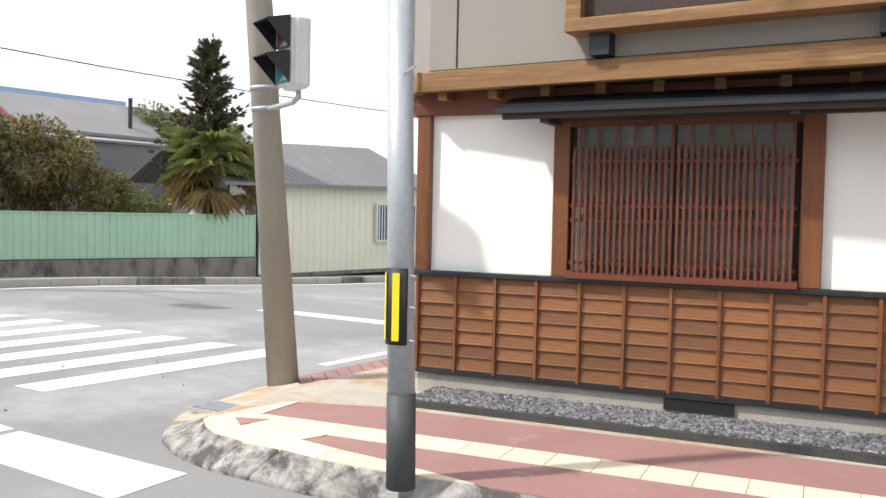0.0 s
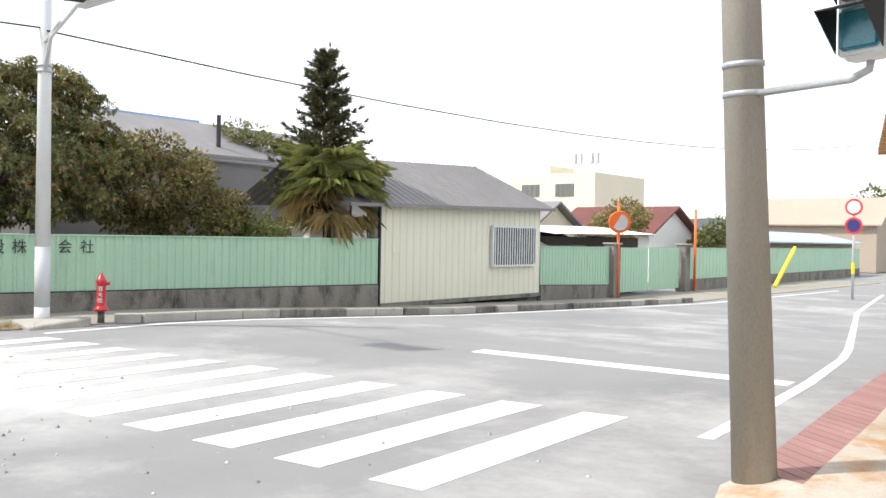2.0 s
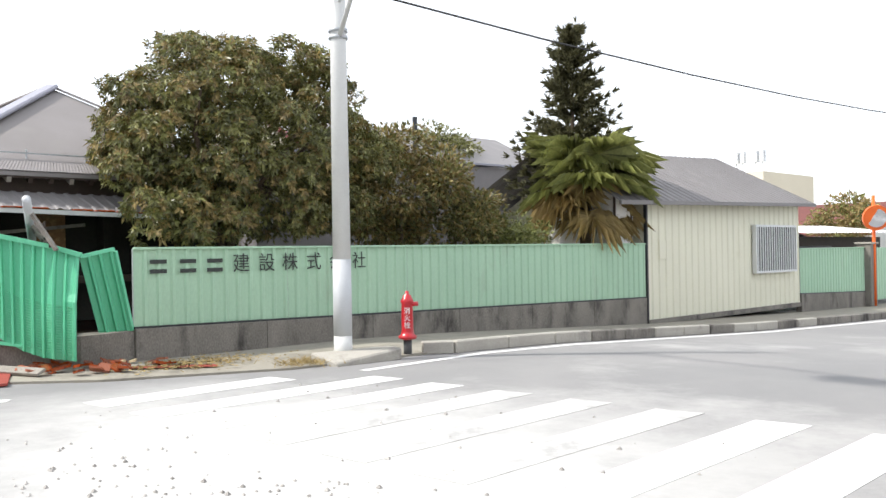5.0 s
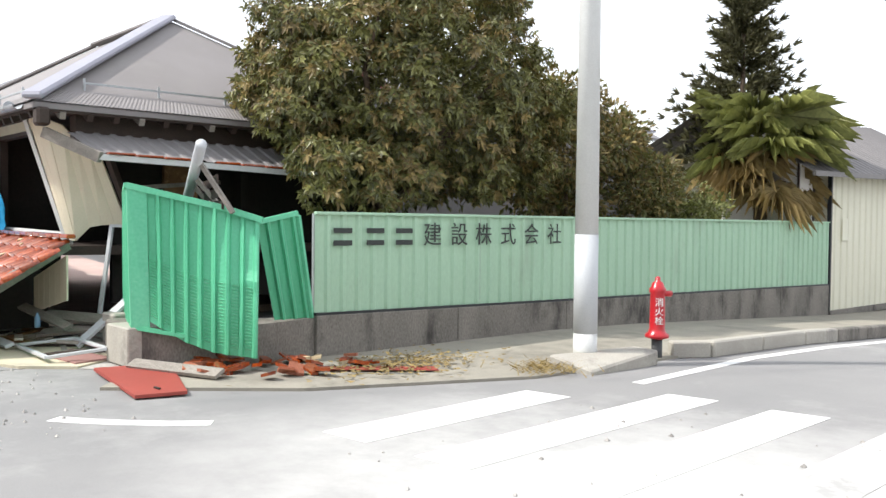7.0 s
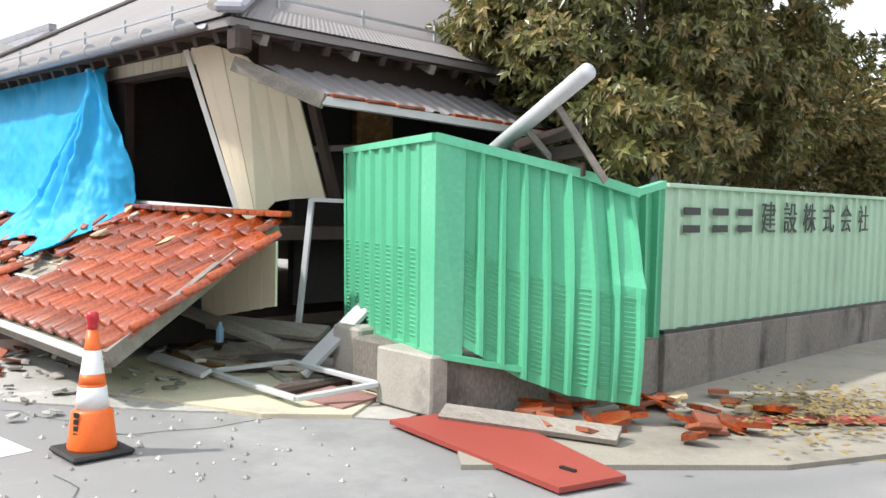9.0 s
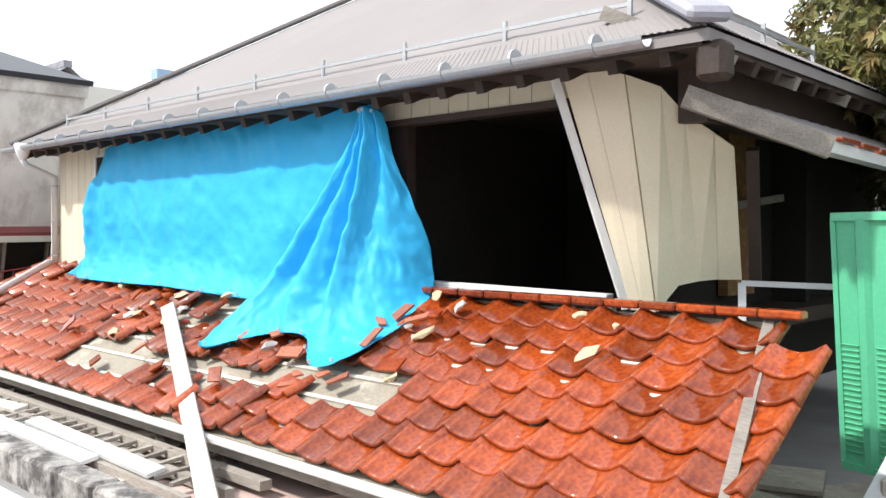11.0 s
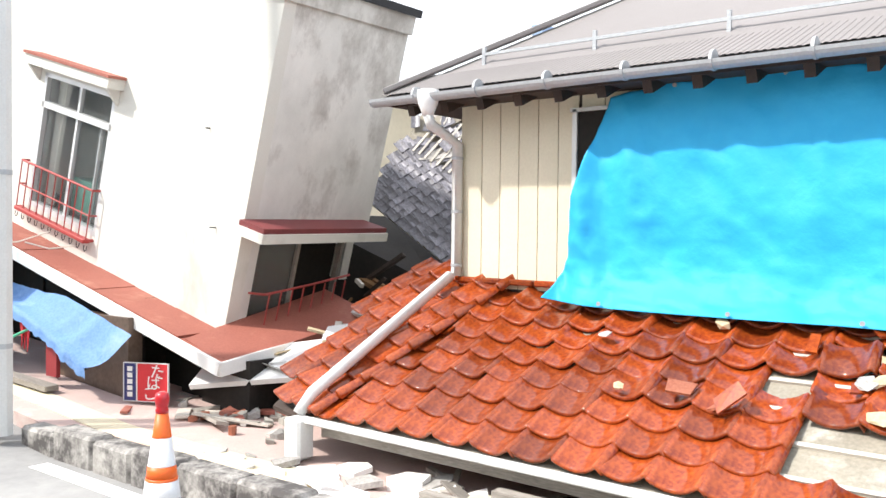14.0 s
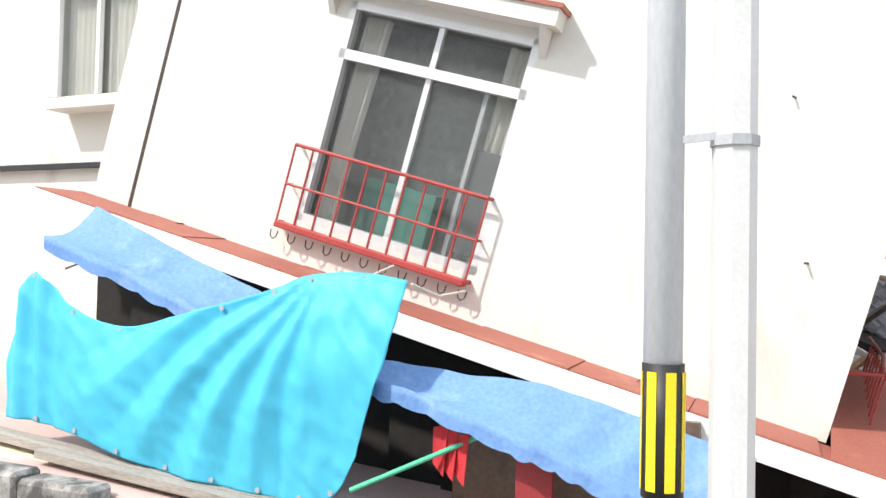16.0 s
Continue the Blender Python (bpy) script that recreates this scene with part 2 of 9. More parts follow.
STUCCO = mat("white_stucco", (0.70, 0.69, 0.635), (0.63, 0.62, 0.565), 0.9, 1.0, 160, 0.3, stain=(0.47, 0.455, 0.40), stain_at=0.63, stain_scale=0.8, stretch=(1, 1, 0.4))
STUCCO_DIRTY = mat("soot_stained_stucco", (0.76, 0.75, 0.71), (0.55, 0.545, 0.51), 0.9, 1.3, 120, 0.3, stain=(0.42, 0.40, 0.365), stain_at=0.57, stain_scale=1.2, stretch=(1, 1, 0.7), mottle=0.85)
PAVE_TAN = mat("tan_concrete_pavement", (0.33, 0.305, 0.25), (0.25, 0.235, 0.20), 0.92, 1.6, 80, 0.5, stain=(0.20, 0.185, 0.155), stain_at=0.58, stain_scale=0.9)
CRACK = mat("crack_shadow", (0.15, 0.145, 0.14), (0.10, 0.10, 0.097), 0.95)
RED_ROOFING = mat("red_brown_roofing", (0.36, 0.12, 0.085), (0.27, 0.085, 0.06), 0.7, 1.8, 60, 0.15, stain=(0.44, 0.20, 0.14), stain_at=0.6, stain_scale=1.5)
MAROON = mat("maroon_roofing", (0.22, 0.045, 0.045), (0.15, 0.032, 0.034), 0.6, 2, 60, 0.1)
RAIL_RED = mat("red_iron_railing", (0.42, 0.055, 0.05), (0.30, 0.04, 0.035), 0.5, 6, 50, 0.15)
ALU = mat("aluminium_frame", (0.72, 0.73, 0.73), (0.64, 0.65, 0.65), 0.38, 4, 60, 0.03, metal=0.3)
# near-black for rooms, hollows and gaps: their shade is put into the colour
INTERIOR_SHADE = mat("interior_shade", (0.022, 0.018, 0.015), (0.012, 0.010, 0.009), 0.9, 2, 20, 0.1)
CURTAIN = mat("cream_curtain", (0.82, 0.79, 0.71), (0.70, 0.67, 0.59), 0.9, 3, 80, 0.1)
GREYTILE = mat("grey_roof_tile", (0.31, 0.305, 0.33), (0.17, 0.17, 0.19), 0.42, 4, 50, 0.15, rand=0.45)
RUIN_TILE = mat("slate_grey_roof_tile", (0.27, 0.262, 0.295), (0.11, 0.107, 0.122), 0.36, 4, 50, 0.15, rand=0.5)
ORANGE = mat("orange_plastic", (0.86, 0.155, 0.02), (0.78, 0.13, 0.018), 0.45, 4, 50, 0.04)
REFLECT = mat("white_reflective_band", (0.78, 0.79, 0.80), (0.70, 0.71, 0.72), 0.35, 5, 90, 0.05)
RUBBER = mat("black_rubber", (0.03, 0.03, 0.031), (0.02, 0.02, 0.021), 0.75, 5, 60, 0.1)
SIGN_RED = mat("red_sign_face", (0.62, 0.03, 0.04), (0.54, 0.026, 0.035), 0.4, 5, 60, 0.03)
NAVY = mat("navy_sign_face", (0.03, 0.035, 0.16), (0.022, 0.028, 0.13), 0.4, 5, 60, 0.03)
RUBBLE = mat("grey_rubble", (0.50, 0.48, 0.45), (0.28, 0.265, 0.25), 0.95, 8, 60, 0.6, rand=0.4)
GRIT = mat("pale_grit", (0.46, 0.45, 0.42), (0.30, 0.29, 0.27), 0.95, 2, 90, 0.8, stain=(0.60, 0.57, 0.51), stain_at=0.58, stain_scale=1.6)
PALE_SLAB = mat("yellowish_concrete_slab", (0.60, 0.545, 0.40), (0.48, 0.435, 0.33), 0.9, 2, 80, 0.3, stain=(0.36, 0.33, 0.27), stain_at=0.62, stain_scale=1.4)
RED_PLATE = mat("red_painted_plate", (0.34, 0.06, 0.045), (0.28, 0.048, 0.036), 0.6, 2, 60, 0.1, stain=(0.26, 0.07, 0.05), stain_at=0.66, stain_scale=3)
BARK = mat("bark", (0.13, 0.095, 0.065), (0.07, 0.05, 0.035), 0.9, 8, 40, 0.6, dist=0.01)
LEAF = mat("broad_leaf", (0.235, 0.23, 0.078), (0.09, 0.1, 0.032), 0.36, 1.2, 12, 0, rand=0.55, translucent=0.25)
LEAF_BROWN = mat("bronze_leaf", (0.33, 0.25, 0.09), (0.14, 0.105, 0.04), 0.5, 1.2, 12, 0, rand=0.45, translucent=0.25)
NEEDLE = mat("conifer_needle", (0.14, 0.13, 0.06), (0.06, 0.062, 0.03), 0.6, 1.5, 14, 0, rand=0.45, translucent=0.15)
FROND = mat("palm_frond", (0.27, 0.28, 0.085), (0.13, 0.15, 0.045), 0.45, 1.5, 14, 0, rand=0.4, translucent=0.25)
FROND_DRY = mat("dry_palm_frond", (0.34, 0.26, 0.10), (0.24, 0.17, 0.07), 0.7, 1.5, 14, 0, rand=0.3, translucent=0.2)
FAR_CREAM = mat("far_cream_wall", (0.72, 0.66, 0.52), (0.66, 0.60, 0.47), 0.9, 0.3, 8, 0)
FAR_TAN = mat("far_tan_wall", (0.42, 0.35, 0.28), (0.36, 0.30, 0.24), 0.9, 0.3, 8, 0)
FAR_RED = mat("far_red_roof", (0.17, 0.05, 0.04), (0.11, 0.035, 0.03), 0.7, 0.6, 8, 0)
FAR_HILL = mat("far_hill", (0.10, 0.12, 0.11), (0.075, 0.09, 0.085), 1.0, 0.05, 1.0, 0)
BLUE_TILE = mat("blue_ridge_tarp", (0.30, 0.42, 0.60), (0.24, 0.34, 0.50), 0.6, 2, 20, 0.1)
BOTTLE = mat("blue_bottle", (0.30, 0.52, 0.75), (0.25, 0.45, 0.68), 0.2, bump=0)


def glass(name, tint=(0.05, 0.055, 0.055), rough=0.06, film=0.5, clear=(0.75, 0.78, 0.78)):
    """Window glass: dark behind a gloss, with a clear part."""
    m = bpy.data.materials.new(name)
    m.use_nodes = True
    n, ln = m.node_tree.nodes, m.node_tree.links
    b = n["Principled BSDF"]
    b.inputs["Base Color"].default_value = (*tint, 1)
    b.inputs["Roughness"].default_value = rough
    b.inputs["IOR"].default_value = 1.5
    tr = n.new("ShaderNodeBsdfTransparent")
    tr.inputs["Color"].default_value = (*clear, 1)
    mx = n.new("ShaderNodeMixShader")
    mx.inputs[0].default_value = film
    ln.new(tr.outputs[0], mx.inputs[1])
    ln.new(b.outputs[0], mx.inputs[2])
    ln.new(mx.outputs[0], n["Material Output"].inputs["Surface"])
    return m


GLASS_DUSTY = glass("dusty_glass", (0.24, 0.25, 0.24), 0.16)
GLASS_CLEAR = glass("clear_window_glass", (0.22, 0.23, 0.23), 0.05, 0.16, (0.95, 0.96, 0.96))
MIRROR = mat("convex_mirror_face", (0.7, 0.72, 0.74), (0.7, 0.72, 0.74), 0.06, metal=1.0, bump=0)


# ---- mesh helpers ----
def world_of(ob):
    m = ob.matrix_basis.copy()
    while ob.parent:
        ob = ob.parent
        m = ob.matrix_basis @ m
    return m


def thing(name, at, label, category, group="", kind="", rz=0.0):
    ob = new(name)
    ob.matrix_basis = pose(*at, 0, 0, rz)
    ob.empty_display_size = 0.1
    return tagged(ob, label, category, group, kind)


def mesh_of(bm, name, material, smooth=False):
    me = bpy.data.meshes.new(name)
    bmesh.ops.recalc_face_normals(bm, faces=bm.faces)
    bm.to_mesh(me)
    bm.free()
    for m in material if isinstance(material, (list, tuple)) else [material]:
        me.materials.append(m)
    if smooth:
        for p in me.polygons:
            p.use_smooth = True
    return me


def part(name, bm, material, parent, label="", smooth=False):
    """One mesh, given in world metres, as a part of a thing."""
    bm.transform(world_of(parent).inverted())
    ob = new(name, mesh_of(bm, name, material, smooth))
    ob.parent = parent
    return tagged(ob, label)


def solo(name, bm, material, label="", category="", group="", kind="", smooth=False):
    """A thing of one mesh, given in world metres, with its origin at its base."""
    vs = [v.co for v in bm.verts]
    at = Vector(((min(v.x for v in vs) + max(v.x for v in vs)) / 2, (min(v.y for v in vs) + max(v.y for v in vs)) / 2, min(v.z for v in vs)))
    bm.transform(Matrix.Translation(-at))
    ob = new(name, mesh_of(bm, name, material, smooth))
    ob.location = at
    return tagged(ob, label, category, group, kind)


def soup(name, verts, faces, material, parent=None, smooth=False, kind="", label="", category=""):
    me = bpy.data.meshes.new(name)
    if parent is not None:
        inv = world_of(parent).inverted()
        verts = [inv @ Vector(v) for v in verts]
    me.from_pydata(verts, [], faces)
    for m in material if isinstance(material, (list, tuple)) else [material]:
        me.materials.append(m)
    if smooth:
        for p in me.polygons:
            p.use_smooth = True
    ob = new(name, me)
    ob.parent = parent
    return tagged(ob, label, category, kind=kind)


def B():
    return bmesh.new()


def box(bm, x0, x1, y0, y1, z0, z1, bevel=0.0, m=None):
    c = [(x, y, z) for z in (z0, z1) for y in (y0, y1) for x in (x0, x1)]
    v = [bm.verts.new(m @ Vector(p) if m else p) for p in c]
    fs = [bm.faces.new([v[i] for i in f]) for f in ((0, 2, 3, 1), (4, 5, 7, 6), (0, 1, 5, 4), (2, 6, 7, 3), (0, 4, 6, 2), (1, 3, 7, 5))]
    if bevel:
        es = {e for f in fs for e in f.edges}
        bmesh.ops.bevel(bm, geom=list(es), offset=bevel, segments=1, affect="EDGES", profile=0.5)
    return bm


def frame_to(p0, p1, up=(0, 0, 1)):
    """A turn whose x axis runs from p0 to p1 and whose z axis is near up, set at p0."""
    x = (Vector(p1) - Vector(p0)).normalized()
    u = Vector(up)
    if abs(x.dot(u)) > 0.99:
        u = Vector((0, 1, 0))
    y = u.cross(x).normalized()
    z = x.cross(y)
    return Matrix(((x.x, y.x, z.x, p0[0]), (x.y, y.y, z.y, p0[1]), (x.z, y.z, z.z, p0[2]), (0, 0, 0, 1)))


def bar(bm, p0, p1, w, h, up=(0, 0, 1), bevel=0.0):
    """A squared bar from p0 to p1, w across and h high."""
    length = (Vector(p1) - Vector(p0)).length
    return box(bm, 0, length, -w / 2, w / 2, -h / 2, h / 2, bevel, frame_to(p0, p1, up))


def tube(bm, p0, p1, r0, r1=None, seg=12, caps=True):
    r1 = r0 if r1 is None else r1
    m = frame_to(p0, p1)
    length = (Vector(p1) - Vector(p0)).length
    rings = []
    for x, r in ((0, r0), (length, r1)):
        rings.append([bm.verts.new(m @ Vector((x, r * math.cos(a), r * math.sin(a)))) for a in (2 * math.pi * i / seg for i in range(seg))])
    for i in range(seg):
        j = (i + 1) % seg
        bm.faces.new((rings[0][i], rings[0][j], rings[1][j], rings[1][i]))
    if caps:
        bm.faces.new(rings[0][::-1])
        bm.faces.new(rings[1])
    return bm


def pipe(bm, pts, r, seg=8):
    pts = [Vector(p) for p in pts]
    rings = []
    for i, p in enumerate(pts):
        d = (pts[min(i + 1, len(pts) - 1)] - pts[max(i - 1, 0)]).normalized()
        side = d.cross(Vector((0.13, 0.21, 0.97))).normalized()
        up = side.cross(d)
        rings.append([bm.verts.new(p + side * r * math.cos(2 * math.pi * k / seg) + up * r * math.sin(2 * math.pi * k / seg)) for k in range(seg)])
    for a, b in zip(rings, rings[1:]):
        for k in range(seg):
            j = (k + 1) % seg
            bm.faces.new((a[k], a[j], b[j], b[k]))
    bm.faces.new(rings[0][::-1])
    bm.faces.new(rings[-1])
    return bm


def lathe(bm, at, profile, seg=20):
    """A body turned about the upright through at; profile: (radius, height) from the bottom up."""
    rings = [[bm.verts.new((at[0] + r * math.cos(2 * math.pi * i / seg), at[1] + r * math.sin(2 * math.pi * i / seg), at[2] + z)) for i in range(seg)] for r, z in profile]
    for a, b in zip(rings, rings[1:]):
        for i in range(seg):
            j = (i + 1) % seg
            bm.faces.new((a[i], a[j], b[j], b[i]))
    bm.faces.new(rings[0][::-1])
    bm.faces.new(rings[-1])
    return bm


def slab(bm, corners, thick, up=None):
    """A flat plate: corners in order round it, given thickness downwards (or along up)."""
    up = Vector(up or (0, 0, 1))
    top = [bm.verts.new(c) for c in corners]
    low = [bm.verts.new(Vector(c) - up * thick) for c in corners]
    bm.faces.new(top)
    bm.faces.new(low[::-1])
    for i in range(len(top)):
        j = (i + 1) % len(top)
        bm.faces.new((top[i], low[i], low[j], top[j]))
    return bm


def sheet(bm, p00, p10, p01, p11, ribs, depth, rib_share=0.28, thick=0.0, normal=None, rows=1, warp=None):
    """Ribbed sheet metal over a four-cornered field: ribs stand up from p00-p10 towards p01-p11."""
    p00, p10, p01, p11 = (Vector(p) for p in (p00, p10, p01, p11))
    nrm = Vector(normal) if normal else (p10 - p00).cross(p01 - p00).normalized()
    cols = []
    for k in range(ribs):
        a = k / ribs
        w = 1 / ribs
        s = 0.12 * w
        cols += [(a, 0), (a + w * (1 - rib_share) - s, 0), (a + w * (1 - rib_share), 1), (a + w - s, 1)]
    cols.append((1, 0))
    grid = []
    for r in range(rows + 1):
        v = r / rows
        line = []
        for u, h in cols:
            p = (p00 * (1 - u) + p10 * u) * (1 - v) + (p01 * (1 - u) + p11 * u) * v + nrm * (h * depth)
            if warp:
                p = p + warp(u, v)
            line.append(bm.verts.new(p))
        grid.append(line)
    for a, b in zip(grid, grid[1:]):
        for i in range(len(cols) - 1):
            bm.faces.new((a[i], a[i + 1], b[i + 1], b[i]))
    return bm


def text(name, body, size, m, material, parent=None, thick=0.004, width=1.0):
    """Flat lettering in the built-in font, upright in the local x-y plane of m."""
    cu = bpy.data.curves.new(name, "FONT")
    cu.body, cu.size, cu.extrude, cu.align_x, cu.align_y = body, size, thick, "CENTER", "CENTER"
    ob = new(name, cu)
    cu.materials.append(material)
    ob.matrix_basis = (world_of(parent).inverted() if parent else Matrix()) @ m @ Matrix.Diagonal((width, 1, 1, 1))
    ob.parent = parent
    return ob


def leaves(name, material, parent, centres, radii, count, size, rng, flat=0.75, droop=0.2, aspect=2.2, shell=0.45):
    """A crown of small folded leaves scattered in the outer part of several clumps."""
    verts, faces = [], []
    weights = [r[0] * r[1] * r[2] for r in radii]
    for _ in range(count):
        k = rng.choices(range(len(centres)), weights)[0]
        c, r = centres[k], radii[k]
        d = Vector((rng.gauss(0, 1), rng.gauss(0, 1), rng.gauss(0, 1))).normalized()
        f = shell + (1 - shell) * rng.random() ** 0.6
        f *= 1 + 0.16 * noise.noise(Vector((d.x * 2.6 + k, d.y * 2.6, d.z * 2.6)) * 1.4)
        p = Vector(c) + Vector((d.x * r[0], d.y * r[1], d.z * r[2])) * f
        out = (d + Vector((rng.uniform(-1, 1), rng.uniform(-1, 1), rng.uniform(-1, 1) - droop)) * flat).normalized()
        side = out.cross(Vector((rng.uniform(-1, 1), rng.uniform(-1, 1), rng.uniform(-1, 1)))).normalized()
        nrm = side.cross(out)
        s = size * rng.uniform(0.65, 1.35)
        i = len(verts)
        verts += [p, p + out * s * 0.45 + side * s / aspect * 0.5 + nrm * s * 0.08, p + out * s, p + out * s * 0.45 - side * s / aspect * 0.5 + nrm * s * 0.08]
        faces += [(i, i + 1, i + 2), (i, i + 2, i + 3)]
    return soup(name, verts, faces, material, parent)


# ---- ground, road paint, pavements ----
rng = random.Random(5)


def gz(x):
    """The street climbs a little towards its west end."""
    return 0.075 * min(max(0.0, -34.5 - x), 7.0)


def drop(y):
    """The side street falls a little towards the north."""
    pts = ((9.0, 0.0), (11.0, -0.05), (18.0, -0.36), (27.0, -0.6), (33.0, -0.72))
    if y <= 9.0:
        return 0.0
    for (a, za), (b, zb) in zip(pts, pts[1:]):
        if y <= b:
            return za + (zb - za) * (y - a) / (b - a)
    return -0.72


bm = B()
ys = (-700, 9, 11, 18, 27, 33, 900)
for x0, x1 in ((700, -34.5), (-34.5, -41.5), (-41.5, -700)):
    for y0, y1 in zip(ys, ys[1:]):
        q = [bm.verts.new((x, y, gz(x) + drop(y))) for x, y in ((x1, y0), (x0, y0), (x0, y1), (x1, y1))]
        bm.faces.new(q)
bmesh.ops.remove_doubles(bm, verts=bm.verts[:], dist=0.0005)
solo("ground", bm, ASPHALT, "pale worn grey asphalt of the two streets", "road", kind="structure")

# Crosswalk over the side street: bars run along it.
for i in range(12):
    x = -17.54 + 0.945 * i
    yn, yf = 3.15 + 0.08 * (x + 17.5), 6.33 + 0.085 * (x + 17.0) - (0.8 if i == 0 else 0.0)
    bm = B()
    slab(bm, [(x, yn, 0.004), (x + 0.46, yn + 0.05, 0.004), (x + 0.35, yf + 0.08, 0.004), (x - 0.11, yf, 0.004)], 0.003)
    solo("crosswalk_stripe", bm, PAINT_WORN if 3 <= i <= 5 else PAINT, "dust-covered white crosswalk bar on asphalt" if 3 <= i <= 5 else "white painted crosswalk bar on asphalt", "road marking", "crosswalk bars", "structure")
for c in ([(-6.88, 3.17), (-5.48, 3.17), (-5.45, 2.68), (-6.67, 2.62)], [(-5.38, 3.17), (-3.5, 3.36), (-3.4, 2.75), (-5.3, 2.62)]):
    bm = B()
    slab(bm, [(x, y, 0.005) for x, y in c][::-1], 0.003)
    solo("road_line", bm, PAINT, "worn white painted line along the kerb", "road marking", "road lines", "structure")


def line(pts, w, z=0.004):
    bm = B()
    for (x0, y0), (x1, y1) in zip(pts, pts[1:]):
        d = Vector((x1 - x0, y1 - y0, 0)).normalized()
        n = Vector((-d.y, d.x, 0)) * w / 2
        a, b = Vector((x0, y0, z + drop(y0))), Vector((x1, y1, z + drop(y1)))
        slab(bm, [a - n, b - n, b + n, a + n], 0.003)
    return solo("road_line", bm, PAINT, "white painted road line on asphalt", "road marking", "road lines", "structure")


line([(-5.88, 6.9), (-6.0, 9.0), (-6.22, 11.0), (-6.95, 15.4), (-7.5, 18.0), (-9.6, 27.0), (-11.0, 33.0), (-13.0, 46)], 0.15)
line([(-6.35, 10.72), (-10.98, 10.33)], 0.48)
line([(-17.2, 6.6), (-17.3, 9.0), (-17.28, 11.0), (-17.2, 18.0), (-16.9, 27.0), (-16.5, 33.0), (-15.6, 48)], 0.14)
line([(-19.2, 1.8), (-18.98, 1.95), (-18.75, 2.15), (-18.5, 2.4), (-18.3, 2.66)], 0.16)
line([(-23.3, 0.62), (-30.0, 0.62), (-34.4, 0.62)], 0.15)
line([(-21.9, 0.75), (-23.3, 0.62)], 0.3)

# Cracked apron in front of the damaged corner
bm = B()
slab(bm, [(-25.9, 0.8, 0.012), (-23.2, 1.2, 0.012), (-22.3, 1.9, 0.012), (-21.75, 2.45, 0.012), (-21.1, 2.95, 0.012), (-21.3, 4.4, 0.012), (-25.9, 4.4, 0.012)], 0.011)
solo("apron", bm, GRIT, "pale gritty broken pavement with dust", "pavement", kind="structure")
for k in range(4):
    a = Vector((-23.0 + 0.8 * k, 0.8 + rng.uniform(-0.25, 0.6), 0.006))
    pts = [a]
    hd = rng.uniform(-0.6, 0.9)
    for _ in range(12):
        hd += rng.gauss(0, 0.28)
        pts.append(pts[-1] + Vector((math.cos(hd), math.sin(hd), 0)) * rng.uniform(0.06, 0.16))
    bm = B()
    pipe(bm, pts, rng.uniform(0.0015, 0.003), 4)
    solo("crack", bm, CRACK, "dark crack running through the asphalt", "crack", "cracks in the asphalt", "structure")

# Pavement round the corner house: kerb, concrete, red coating, cream tactile tiles
PZ = 0.186
SL = 0.25
outer = [(8, 3.6 + SL * 10.7), (2, 3.6 + SL * 4.7), (-2.6, 3.58), (-3.1, 3.53), (-3.46, 3.5), (-3.91, 3.55), (-4.3, 3.71), (-4.6, 3.92)]
inner = [(8, 3.78 + SL * 10.35), (2, 3.78 + SL * 4.35), (-2.35, 3.78), (-3.0, 3.73), (-3.34, 3.7), (-3.65, 3.72), (-3.9, 3.82), (-4.1, 3.98)]
kerb = thing("kerb", (-3, 3.5, 0), "chipped pale concrete kerb with a rounded corner", "kerb", kind="structure")
for a, b, c, d in zip(outer, outer[1:], inner[1:], inner):
    n = max(1, int((Vector(b) - Vector(a)).length / 0.62))
    for j in range(n):
        q = [Vector(a).lerp(Vector(b), j / n), Vector(a).lerp(Vector(b), (j + 0.985) / n), Vector(d).lerp(Vector(c), (j + 0.985) / n), Vector(d).lerp(Vector(c), j / n)]
        bm = B()
        top = [bm.verts.new((p.x, p.y, z + rng.uniform(-0.006, 0.006))) for p, z in zip(q, (0.03, 0.03, PZ + 0.006, PZ + 0.006))]
        low = [bm.verts.new((p.x, p.y, -0.03)) for p in q]
        bm.faces.new(top)
        for k in range(4):
            bm.faces.new((top[k], low[k], low[(k + 1) % 4], top[(k + 1) % 4]))
        bmesh.ops.bevel(bm, geom=[e for e in bm.edges if not e.is_boundary], offset=0.012, segments=1, affect="EDGES")
        part("kerb_block", bm, KERB, kerb)
bm = B()
slab(bm, [(x, y, PZ - 0.02) for x, y in inner] + [(x, y, PZ - 0.02 + z) for x, y, z in ((-4.55, 3.98, -0.09), (-4.76, 4.2, -0.1), (-4.98, 4.8, -0.1), (-5.12, 5.3, -0.09), (-5.06, 5.7, -0.06), (-4.6, 5.38, -0.0), (-4.79, 8.1, -0.02), (-5.25, 12.5, -0.1), (-5.9, 17.0, -0.25), (8, 17.0, -0.25))], 0.5)
bmesh.ops.triangulate(bm, faces=bm.faces[:])
solo("pavement", bm, RUSTY_CONC, "pale concrete pavement with rust stains", "pavement", kind="structure")
